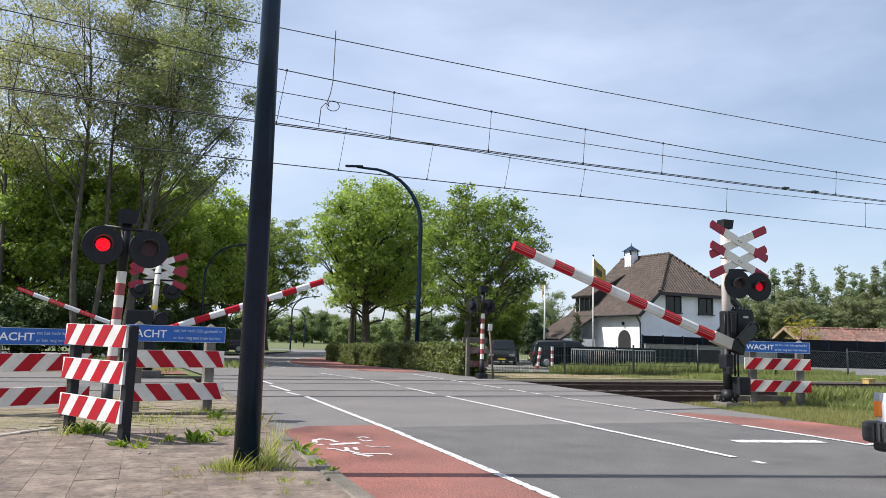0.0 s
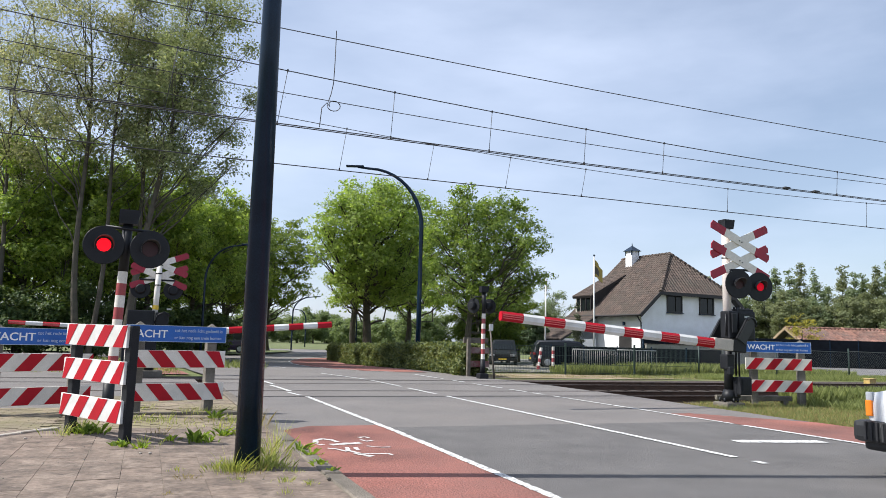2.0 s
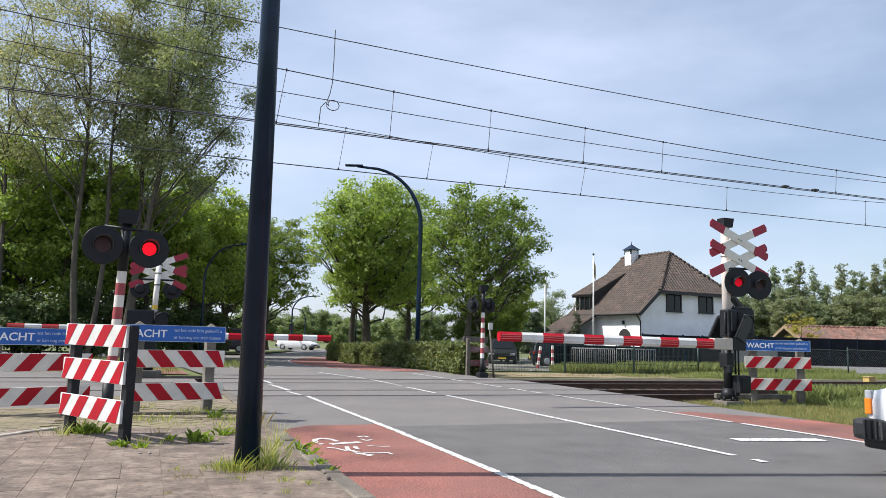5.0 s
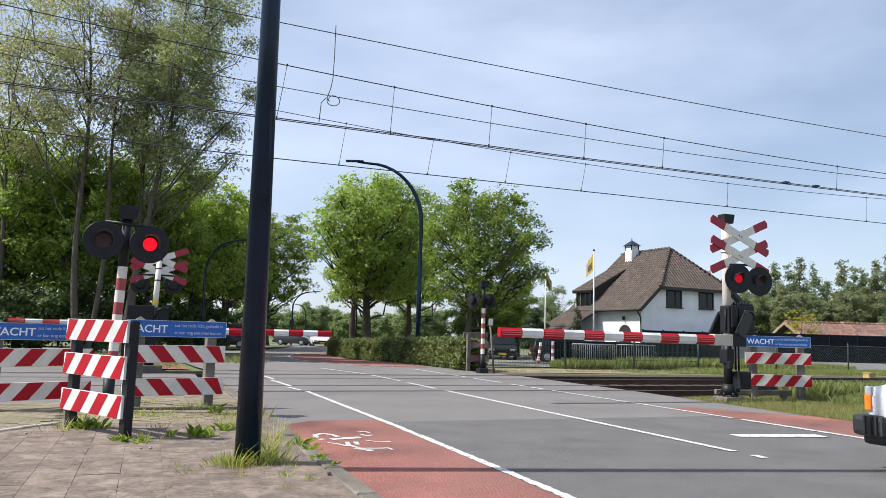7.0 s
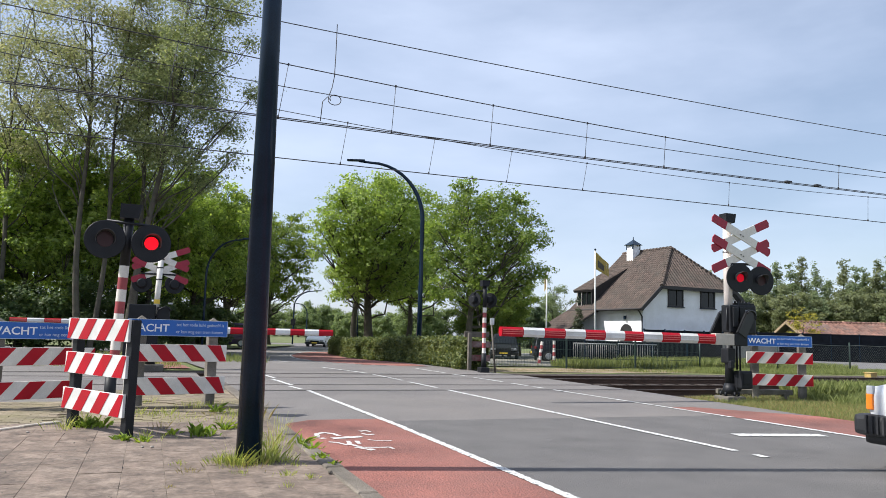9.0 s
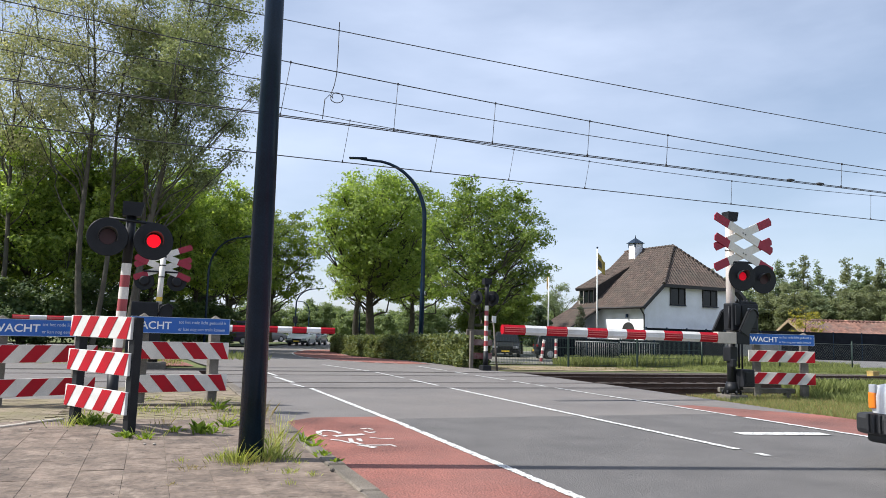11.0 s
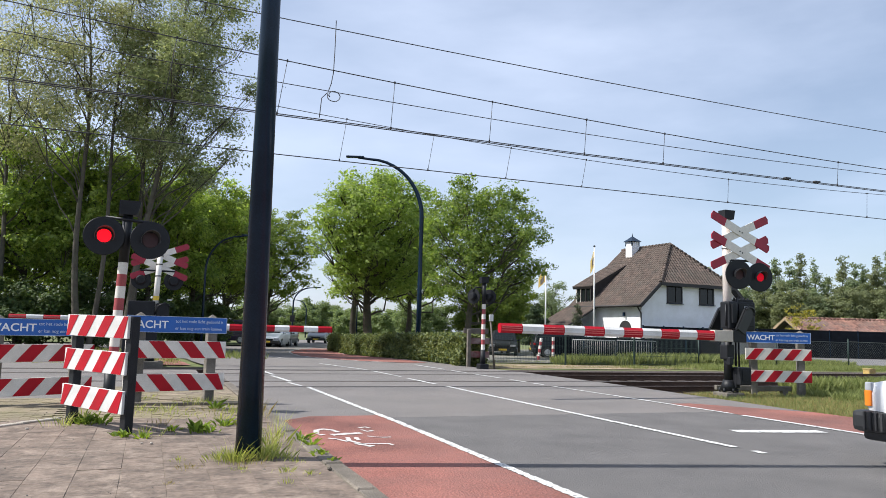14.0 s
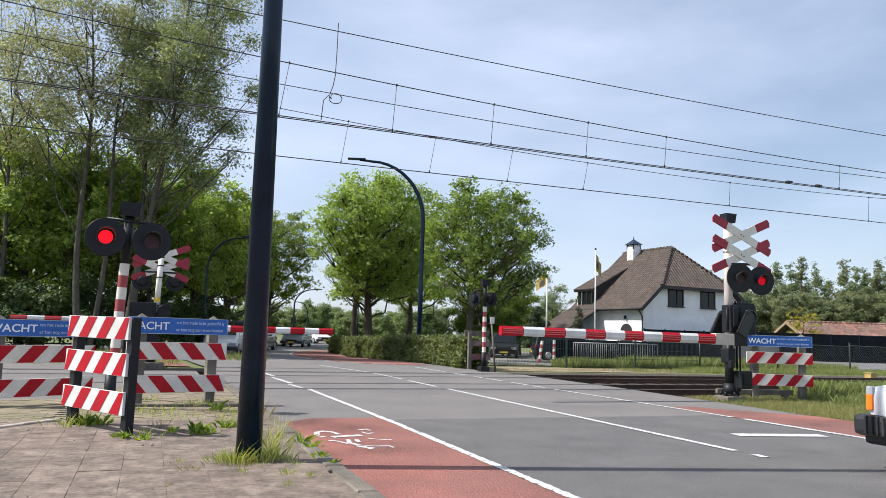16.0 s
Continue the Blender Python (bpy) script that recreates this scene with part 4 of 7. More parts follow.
def build_left_signal():
    th = thing("crossing_signal", -0.42, 10.75, 0.0, 0, "two-lamp flashing signal on a red and white banded post", "crossing signal")
    bm = bmesh.new()
    tube(bm, (0, 0, 0), (0, 0, 0.5), 0.075, 0.07, 16)
    tube(bm, (0, 0, 0), (0, 0, 0.08), 0.16, 0.14, 16)
    part("base", bm, BLACK, th)
    striped_pole(th, 0.5, 1.94, 0.062, 9, lean=0.03)
    bm = bmesh.new()
    tube(bm, (0.058, 0, 1.94), (0.075, 0, 2.6), 0.064, 0.064, 16)
    part("upper_post", bm, BLACK, th)
    cap_box(th, 0.09, 0.0, 2.58)
    bm = bmesh.new()
    tube(bm, (-0.2, -0.05, 2.53), (0.42, -0.05, 2.49), 0.02, 0.02, 10)
    part("lamp_bracket", bm, BLACK, th)
    h1, l1 = disc_head(th, -0.2, -0.1, 2.27, 0.255, yaw=8)
    h2, l2 = disc_head(th, 0.37, -0.1, 2.25, 0.255, yaw=8)
    LIT.append((l1, 0))
    LIT.append((l2, 1))


build_left_signal()


def build_far_mast():
    th = thing("barrier_mast", 0.1, 22.2, 0.0, 0, "white and black barrier mast seen from behind with crossed boards", "crossing signal")
    bm = bmesh.new()
    box(bm, (0, 0, 0.0), (0.7, 0.6, 0.2), bevel=0.03)
    part("foundation", bm, CONCRETE_POST, th)
    bm = bmesh.new()
    tube(bm, (0, 0, 0.1), (0, 0, 1.2), 0.13, 0.11, 16)
    box(bm, (0, 0, 0.9), (0.3, 0.3, 0.5), bevel=0.03)
    part("pedestal", bm, BLACK, th)
    bm = bmesh.new()
    box(bm, (-0.3, 0.05, 1.45), (0.7, 0.4, 0.6), bevel=0.03)
    part("machine_housing", bm, BLACK, th)
    bm = bmesh.new()
    box(bm, (0.25, 0.05, 1.4), (0.35, 0.4, 0.6), bevel=0.03)
    part("relay_cabinet", bm, BLACK, th)
    bm = bmesh.new()
    box(bm, (0.42, -0.098, 1.8), (0.13, 0.012, 0.045))
    part("type_plate", bm, STEEL, th)
    bm = bmesh.new()
    tube(bm, (0.04, 0, 1.2), (0.1, 0, 3.3), 0.078, 0.075, 18)
    part("post", bm, GREY_WHITE, th)
    bm = bmesh.new()
    tube(bm, (0.058, 0, 1.78), (0.062, 0, 1.9), 0.081, 0.081, 18, caps=False)
    part("yellow_band", bm, YELLOW, th)
    for q in (2.45, 2.78, 3.02):
        bm = bmesh.new()
        tube(bm, (0.04 + (q - 1.2) * 0.029, 0, q), (0.04 + (q - 1.2) * 0.029, 0, q + 0.03), 0.09, 0.09, 16)
        part("clamp", bm, BLACK, th)
    bm = bmesh.new()
    polyline(bm, [(0.0, -0.1, 1.2), (0.12, -0.22, 1.62), (0.3, -0.22, 1.72), (0.46, -0.18, 1.6)], 0.018, 8)
    part("cable", bm, BLACK, th)
    andrew_cross(th, 0.1, 0.16, 3.08, 0.36, 0.76, 0.3, 0.17)
    cap_box(th, 0.1, 0.3, 3.1)
    for dx in (-0.42, 0.45):
        head, lit = disc_head(th, dx + 0.05, 0.2, 2.35, 0.265, yaw=180)
        lit.location = (0, 0, 0)
    bm = bmesh.new()
    tube(bm, (-0.4, 0.15, 2.62), (0.52, 0.15, 2.62), 0.025, 0.025, 10)
    part("lamp_bracket", bm, BLACK, th)


build_far_mast()
boom_far = build_boom("barrier_boom", 5.05, 11, 0.36, 0.2, 0.18, RED, WHITE, "red and white striped barrier boom beyond the tracks")
boom_far.matrix_basis = pose(0.1, 22.0, 1.08)
boom_path = build_boom("barrier_boom", 2.8, 7, 0.02, 0.12, 0.1, RED, WHITE, "slim red and white barrier boom over the cycle path")
boom_path.matrix_basis = pose(-0.54, 21.8, 1.23)


def build_far_signal():
    th = thing("crossing_signal", 9.85, 21.3, 0.0, 0, "two-lamp crossing signal on a red and white banded post", "crossing signal")
    bm = bmesh.new()
    box(bm, (0, 0, 0.06), (0.3, 0.3, 0.2), bevel=0.03)
    tube(bm, (0, 0, 0.12), (0, 0, 0.6), 0.085, 0.075, 14)
    part("base", bm, BLACK_SOFT, th)
    striped_pole(th, 0.6, 2.03, 0.062, 9)
    bm = bmesh.new()
    tube(bm, (0, 0, 2.03), (0, 0, 2.75), 0.066, 0.066, 14)
    part("upper_post", bm, BLACK, th)
    cap_box(th, 0.0, 0.0, 2.7)
    bm = bmesh.new()
    polyline(bm, [(0.0, 0, 2.55), (-0.25, 0.1, 2.56), (-0.33, 0.15, 2.45)], 0.022, 8)
    part("lamp_bracket", bm, BLACK, th)
    for dx, dy, yw in ((-0.3, 0.15, 120), (0.22, 0.1, 130)):
        head, lit = disc_head(th, dx, dy, 2.27, 0.24, yaw=yw)
        lit.location = (0, 0, 0)


build_far_signal()


def build_wait_sign(x, y, rz, mirror, z_right=0.0, length=1.4, z0=0.0, shift=0.0):
    """Two concrete posts with a blue notice and two striped boards."""
    th = thing("warning_barrier", x, y, z0, rz, "blue waiting notice over red and white boards on concrete posts", "warning sign", "blue waiting notices")
    for k, px in enumerate((-length * 0.36, length * 0.36)):
        bm = bmesh.new()
        zb = -0.15 + (z_right if k else 0)
        box(bm, (px, 0.075, (1.3 + zb) / 2), (0.14, 0.13, 1.3 - zb), bevel=0.012)
        bmesh.ops.create_cone(bm, cap_ends=True, segments=4, radius1=0.105, radius2=0.01, depth=0.06, matrix=pose(px, 0.075, 1.33, 0, 0, 45))
        part("concrete_post", bm, CONCRETE_POST, th)
    for zb in (0.385, 0.845):
        bm = bmesh.new()
        hh, n = 0.245, 6
        board = part("striped_board", box(bm, (0, 0, zb), (length, 0.025, hh), bevel=0.004), GREY_WHITE, th)
        st = bmesh.new()
        pitch = length / n * 1.72
        sl = 0.2 * (-1 if mirror else 1)
        wdt = pitch * 0.5
        k = -2
        while k < 6:
            xa = -length / 2 + k * pitch + (0.0 if not mirror else 0.1)
            o = []
            for dx, dz in ((0, -hh / 2), (wdt, -hh / 2), (wdt + sl, hh / 2), (sl, hh / 2)):
                o.append((xa + dx, dz))
            clip = [(min(max(px, -length / 2), length / 2), pz) for px, pz in o]
            if clip[1][0] - clip[0][0] > 0.01 or clip[2][0] - clip[3][0] > 0.01:
                try:
                    prism(st, [(a, b * 0.96 + zb) for a, b in clip], -0.017, -0.0135)
                except ValueError:
                    pass
            k += 1
        part("red_stripes", st, RED, board)
    bm = bmesh.new()
    sign = part("notice_board", box(bm, (0, 0, 1.2), (length, 0.02, 0.23), bevel=0.006), BLUE, th, "blue notice board with white words")
    for zz in (1.0875, 1.3125):
        bm = bmesh.new()
        box(bm, (0, -0.0105, zz), (length - 0.012, 0.004, 0.006))
        part("edge_line", bm, SIGN_PALE, sign)
    for xx in (-length / 2 + 0.008, length / 2 - 0.008):
        bm = bmesh.new()
        box(bm, (xx, -0.0105, 1.2), (0.006, 0.004, 0.22))
        part("edge_line", bm, SIGN_PALE, sign)
    text_bm("WACHT", 0.15, sign, (-length / 2 + 0.04 + shift, -0.0115, 1.145), SIGN_WHITE, fit_width=length * 0.42, bold=0.002)
    text_bm("tot het rode licht gedoofd is", 0.066, sign, (-length / 2 + length * 0.465, -0.0115, 1.228), SIGN_PALE, fit_width=length * 0.49)
    text_bm("er kan nog een trein komen", 0.066, sign, (-length / 2 + length * 0.465, -0.0115, 1.128), SIGN_PALE, fit_width=length * 0.48)
    return th


build_wait_sign(12.46, 12.04, -21.5, False, -0.12, length=1.4)
build_wait_sign(0.41, 11.27, 14.8, True, z0=-0.07, length=1.41, shift=-0.075)
build_wait_sign(-1.37, 11.7, 30.0, False, z0=-0.16, length=1.5)


def build_barricade():
    """The three-board barrier on dark posts at the pavement."""
    a, b = Vector((-0.79, 9.0)), Vector((-0.16, 7.98))
    d = b - a
    rz = math.degrees(math.atan2(d.y, d.x))
    ln = d.length
    th = thing("barricade", a.x, a.y, 0.03, rz, "red and white three-board barricade on dark posts at pavement", "barricade")
    th.matrix_basis = pose(a.x, a.y, 0.03, 0, 0, rz) @ pose(0, 0, -0.03, 0, 0.4, 0)
    for px in (0.08, ln - 0.05):
        bm = bmesh.new()
        box(bm, (px, 0.06, 0.6), (0.1, 0.09, 1.22), bevel=0.012)
        part("post", bm, BLACK_SOFT, th)
    for k, zb in enumerate((0.36, 0.74, 1.1)):
        bm = bmesh.new()
        hh, n = 0.225, 4
        board = part("striped_board", box(bm, (ln / 2 - 0.03, 0, zb), (ln, 0.03, hh), bevel=0.004), WHITE, th)
        st = bmesh.new()
        pitch, sl = ln / 3.35, 0.17
        for q in range(-1, 5):
            xa = q * pitch - 0.12 - 0.03
            o = []
            for dx, dz in ((0, -hh / 2), (pitch * 0.5, -hh / 2), (pitch * 0.5 + sl, hh / 2), (sl, hh / 2)):
                o.append((min(max(xa + dx, -0.03), ln - 0.03), dz * 0.97 + zb))
            if o[1][0] - o[0][0] > 0.01 or o[2][0] - o[3][0] > 0.01:
                prism(st, o, -0.0195, -0.016)
        part("red_stripes", st, RED, board)


build_barricade()


def build_street_pole():
    th = thing("lamp_post", 0.838, 6.38, 0.03, 0, "tall dark blue-grey tapered steel lamp post in pavement", "lamp post")
    bm = bmesh.new()
    lean = Vector((-0.004, 0, 1))
    tube(bm, (0, 0, -0.1), lean * 9.0, 0.107, 0.05, 32)
    part("pole", bm, DARK_STEEL, th)
    bm = bmesh.new()
    polyline(bm, [lean * 9.0, lean * 9.0 + Vector((0.4, -0.1, 0.35)), lean * 9.0 + Vector((1.3, -0.2, 0.45))], 0.05, 10)
    part("arm", bm, DARK_STEEL, th)
    bm = bmesh.new()
    box(bm, (1.7, -0.25, 9.45), (0.8, 0.25, 0.1), bevel=0.03)
    part("lantern", bm, DARK_STEEL, th)


build_street_pole()

# ---- overhead wires ----


def sag(x, low, k, mid):
    return low + k * (x - mid) ** 2


OVERHEAD = {y: thing("overhead_line", 0, y, 0, 0, "dark overhead railway wires with thin droppers", "overhead line", "overhead lines") for y in TRACKS}


def wire(name, y, f, r, off=0.0):
    bm = bmesh.new()
    polyline(bm, [(x, off, f(x)) for x in np.linspace(-14, 48, 63)], r, 5)
    return part(name, bm, WIRE, OVERHEAD[y])


NEAR_MESS = lambda x: sag(x, 6.29, 0.0015, 19)
NEAR_CON = lambda x: 5.53 + max(0, x - 9) * 0.008
FAR_MESS = lambda x: sag(x, 6.49, 0.0022, 16.5)
FAR_CON = lambda x: 5.62 + max(0, x - 2.8) * 0.005
wire("feeder_wire", 15.2, lambda x: sag(x, 7.42, 0.0009, 17), 0.011)
wire("feeder_wire", 19.2, lambda x: sag(x, 7.33, 0.0013, 16), 0.012)
wire("messenger_wire", 15.2, NEAR_MESS, 0.012)
wire("messenger_wire", 19.2, FAR_MESS, 0.01)
for dy in (-0.05, 0.06):
    wire("contact_wire", 15.2, NEAR_CON, 0.012, dy)
wire("contact_wire", 19.2, FAR_CON, 0.014)


def dropper(x, y, top, low, slant):
    bm = bmesh.new()
    polyline(bm, [(x + slant, 0, top), (x, 0, low)], 0.007, 5)
    box(bm, (x, 0, low + 0.02), (0.03, 0.03, 0.07))
    box(bm, (x + slant, 0, top), (0.03, 0.03, 0.05))
    part("dropper", bm, WIRE, OVERHEAD[y])


for x in (-2.6, 0.0, 2.2, 4.68, 7.08, 9.65, 12.0, 18.1, 24.0):
    dropper(x, 15.2, NEAR_MESS(x), NEAR_CON(x), 0.16 if x < 3 else 0.06)
for x in (-3, 0.5, 4.5, 7.05, 9.5, 12.1, 17.8, 24.3):
    dropper(x, 19.2, FAR_MESS(x), FAR_CON(x), 0.16 if x < 13 else 0.05)


def build_jumper():
    bm = bmesh.new()
    pts = [(3.36, 0, 7.78), (3.36, 0, 7.1), (3.35, 0, 6.6), (3.31, 0, 6.35), (3.25, 0, 6.16)]
    for i in range(17):
        a = radians(170 + 400 * i / 16)
        pts.append((3.37 + 0.13 * math.cos(a), -0.01 * i, 6.06 + 0.1 * math.sin(a)))
    pts += [(3.2, -0.1, 6.1), (3.1, -0.1, 5.98), (3.07, -0.1, 5.55)]
    polyline(bm, pts, 0.01, 5)
    part("jumper_cable", bm, WIRE, OVERHEAD[15.2])
    for x in (16.2, 17.3):
        b2 = bmesh.new()
        box(b2, (x, 0, NEAR_CON(x) + 0.03), (0.2, 0.1, 0.05), bevel=0.01)
        part("wire_clamp", b2, WIRE, OVERHEAD[15.2])


build_jumper()


def build_boom_stand():
    th = thing("boom_stand", -0.35, 21.9, 0, 0, "low black stand of the cycle path barrier", "barrier stand")
    bm = bmesh.new()
    box(bm, (-0.12, 0, 0.66), (0.3, 0.3, 1.32), bevel=0.03)
    part("stand_body", bm, BLACK, th)


build_boom_stand()


# ---- house, fences and yard ----


def build_house():
    """A white house with a steep half-hipped tiled roof; local x runs along the gable, y into the house."""
    ang = math.degrees(math.atan2(0.45, 0.9)) - 21.53
    th = thing("house", 30.6, 41.1, -0.3, ang, "white plastered house with steep brown tiled half-hipped roof", "house")
    W, L, E, R, S, HZ = 9.6, 7.1, 3.92, 8.2, 2.3, 5.6
    bm = bmesh.new()
    xa = W / 2 * (HZ - E) / (R - E)
    prism(bm, [(0.02, 0), (W - 0.02, 0), (W - 0.02, E), (W - xa, HZ), (xa, HZ), (0.02, E)], 0.0, 0.3)
    part("gable_wall", bm, PLASTER, th)
    bm = bmesh.new()
    box(bm, (0.17, L / 2 + 0.15, E / 2), (0.3, L - 0.3, E))
    part("side_wall", bm, PLASTER, th)
    bm = bmesh.new()
    box(bm, (W - 0.17, L / 2 + 0.15, E / 2), (0.3, L - 0.3, E))
    box(bm, (W / 2, L - 0.15, E / 2), (W - 0.6, 0.3, E))
    prism(bm, [(0.3, E), (W - 0.3, E), (W / 2, R - 0.25)], L - 0.3, L)
    part("back_wall", bm, PLASTER, th)
    return th, W, L, E, R, S, HZ


def tiled(bm, p0, pu, pv, un, vn, cut=None, lift=0.014):
    """Courses of pantiles on a slope: p0 the lower corner, pu along the eave, pv up the slope."""
    p0, pu, pv = Vector(p0), Vector(pu), Vector(pv)
    n = pu.cross(pv).normalized()
    for j in range(vn):
        for i in range(un):
            a, b = i / un, (i + 1) / un
            c, d = j / vn, (j + 1.12) / vn
            d = min(d, 1.0)
            if cut:
                lo, hi = cut((c + d) / 2)
                if b < lo or a > hi:
                    continue
                a, b = max(a, lo), min(b, hi)
            prof = ((0, 0.008), (0.28, 0.075), (0.58, 0.06), (0.8, 0.008), (1.0, 0.0))
            low = [bm.verts.new(p0 + pu * (a + (b - a) * t) + pv * c + n * (h + lift)) for t, h in prof]
            top = [bm.verts.new(p0 + pu * (a + (b - a) * t) + pv * d + n * (h * 0.85)) for t, h in prof]
            for k in range(4):
                bm.faces.new((low[k], low[k + 1], top[k + 1], top[k]))
    return bm


def finish_house():
    th, W, L, E, R, S, HZ = build_house()
    o = 0.45
    k = (R - E) / (W / 2)
    e = E - o * k
    f = (R - HZ) / S
    ef = HZ - o * f
    apex_f, apex_b = (W / 2, S, R), (W / 2, L + o, R)
    xl = (ef - E) / k
    # left slope: eave point, gable verge, hip
    left = [(-o, L + o, e), (-o, -o, e), (xl, -o, ef), apex_f, apex_b]
    right = [(W + o, -o, e), (W + o, L + o, e), apex_b, apex_f, (W - xl, -o, ef)]
    front = [(xl, -o, ef), (W - xl, -o, ef), apex_f]
    for nm, poly in (("roof_slope", left), ("roof_slope", right), ("roof_hip", front)):
        bm = bmesh.new()
        slab(bm, poly, 0.14)
        part(nm, bm, DARK_WOOD, th)
    # pantiles on the two faces that show
    bm = bmesh.new()
    h1, h2 = (ef - e) / (R - e), 1.0

    def left_cut(t):
        if t <= h1:
            return 0.0, 1.0
        q = (t - h1) / (1 - h1)
        full = L + 2 * o
        return 0.0, 1 - q * (S + o) / full

    tiled(bm, (-o, L + o, e), (0, -(L + 2 * o), 0), (W / 2 + o, 0, R - e), 38, 26, left_cut)
    part("roof_tiles", bm, ROOF_TILE, th, "brown concrete roof tiles")["kind"] = "stuff"
    bm = bmesh.new()
    wf = W - 2 * xl

    def front_cut(t):
        return t * 0.5, 1 - t * 0.5

    tiled(bm, (xl, -o, ef), (wf, 0, 0), (0, S + o, R - ef), 26, 14, front_cut)
    part("hip_tiles", bm, ROOF_TILE, th)["kind"] = "stuff"
    bm = bmesh.new()
    for p, q in (((xl, -o, ef), apex_f), ((W - xl, -o, ef), apex_f), (apex_f, apex_b)):
        p, q = Vector(p), Vector(q)
        n = int((q - p).length / 0.33)
        for i in range(n):
            a, b = p + (q - p) * i / n, p + (q - p) * (i + 1.1) / n
            tube(bm, a + Vector((0, 0, 0.06)), b + Vector((0, 0, 0.04)), 0.12, 0.1, 8)
    part("ridge_tiles", bm, ROOF_TILE, th)
    for p, q in (((-o, -o, e), (xl, -o, ef)), ((xl, -o, ef), (W - xl, -o, ef)), ((W - xl, -o, ef), (W + o, -o, e))):
        bm = bmesh.new()
        p, q = Vector(p), Vector(q)
        c = (p + q) / 2
        box(bm, (c.x, c.y - 0.02, c.z - 0.05), ((q - p).length + 0.05, 0.05, 0.24), ry=-math.degrees(math.atan2(q.z - p.z, q.x - p.x)))
        part("bargeboard", bm, DARK_WOOD, th)
    bm = bmesh.new()
    polyline(bm, [(-o - 0.05, L + o, e - 0.02), (-o - 0.05, -o, e - 0.02)], 0.07, 8)
    polyline(bm, [(-o - 0.05, -o + 0.3, e - 0.05), (-0.06, -0.05, e - 0.5), (-0.06, -0.05, 0.2)], 0.05, 8)
    part("gutter", bm, DARK_WOOD, th)
    # windows in the gable
    for cx, cz, w, h in ((2.95, 4.5, 1.3, 1.35), (5.95, 4.5, 1.3, 1.35), (2.4, 1.4, 1.3, 1.3), (7.2, 1.4, 1.3, 1.3)):
        win = new("window")
        win.parent = th
        win.location = (cx, -0.02, cz)
        bm = bmesh.new()
        for dx, dz, sx, sz in ((0, h / 2, w, 0.1), (0, -h / 2, w, 0.1), (-w / 2, 0, 0.1, h + 0.1), (w / 2, 0, 0.1, h + 0.1), (0.1, 0, 0.06, h)):
            box(bm, (dx, 0, dz), (sx, 0.1, sz), bevel=0.008)
        part("window_frame", bm, DARK_WOOD, win)
        bm = bmesh.new()
        box(bm, (0, 0.0, 0), (w - 0.04, 0.02, h - 0.04))
        part("pane", bm, GLASS, win)
        bm = bmesh.new()
        box(bm, (0, -0.06, -h / 2 - 0.07), (w + 0.2, 0.16, 0.05), bevel=0.01)
        part("window_sill", bm, DARK_STEEL, win)
    # arched door hood in the side wall
    bm = bmesh.new()
    pts = [(0.62 * math.cos(radians(a)), 1.9 + 0.62 * math.sin(radians(a))) for a in range(0, 181, 15)]
    prism(bm, [(0.62, 0)] + pts + [(-0.62, 0)], -0.02, 0.03)
    d = part("door", bm, DARK_WOOD, th)
    d.matrix_basis = pose(0.0, 1.6, 0.0, 0, 0, -90)
    bm = bmesh.new()
    box(bm, (-0.12, 1.6, 2.95), (0.14, 0.14, 0.26), bevel=0.02)
    part("wall_lamp", bm, DARK_STEEL, th)
    # dormer with a sloping roof on the left slope
    dm = new("dormer")
    dm.parent = th
    y0, y1, zr, zl = 5.2, 7.0, 5.8, 5.2
    xr = 3.0
    bm = bmesh.new()
    prism(bm, [(-0.05, 3.7), (-0.05, zl - 0.1), (xr, zr + 0.85), (xr + 0.2, zr)], y0, y1)
    part("dormer_cheek", bm, DARK_WOOD, dm)
    bm = bmesh.new()
    slab(bm, [(-0.25, y1 + 0.3, zl - 0.2), (-0.25, y0 - 0.12, zl - 0.2), (xr + 0.1, y0 - 0.12, zr + 1.0), (xr + 0.1, y1 + 0.3, zr + 1.0)], 0.16)
    part("dormer_roof", bm, DARK_WOOD, dm)
    bm = bmesh.new()
    tiled(bm, (-0.25, y1 + 0.3, zl - 0.2), (0, -(y1 - y0 + 0.42), 0), (xr + 0.35, 0, zr + 1.2 - zl), 13, 13)
    part("dormer_tiles", bm, ROOF_TILE, dm)["kind"] = "stuff"
    for i in range(3):
        cy = y0 + 0.34 + i * 0.58
        bm = bmesh.new()
        box(bm, (-0.07, cy, 4.36), (0.03, 0.54, 1.05))
        part("pane", bm, GLASS, dm)
        bm = bmesh.new()
        for dy in (-0.28, 0.28):
            box(bm, (-0.09, cy + dy, 4.36), (0.08, 0.08, 1.15))
        box(bm, (-0.09, cy, 4.92), (0.08, 0.6, 0.08))
        box(bm, (-0.09, cy, 3.81), (0.12, 0.6, 0.06))
        part("window_frame", bm, GREY_WHITE if i > 1 else DARK_WOOD, dm)
    # lower lean-to wing to the left
    wing = new("lean_to")
    wing.parent = th
    bm = bmesh.new()
    box(bm, (-1.6, 5.95, 0.95), (2.8, 2.9, 1.8))
    part("wing_wall", bm, PLASTER, wing)
    bm = bmesh.new()
    slab(bm, [(-3.6, 7.7, 1.75), (-3.6, 4.2, 1.75), (-0.3, 4.2, e + 0.05), (-0.3, 7.7, e + 0.05)], 0.14)
    part("wing_roof", bm, DARK_WOOD, wing)
    bm = bmesh.new()
    tiled(bm, (-3.6, 7.7, 1.75), (0, -3.5, 0), (3.3, 0, e - 1.7), 18, 11)
    part("wing_tiles", bm, ROOF_TILE, wing)["kind"] = "stuff"
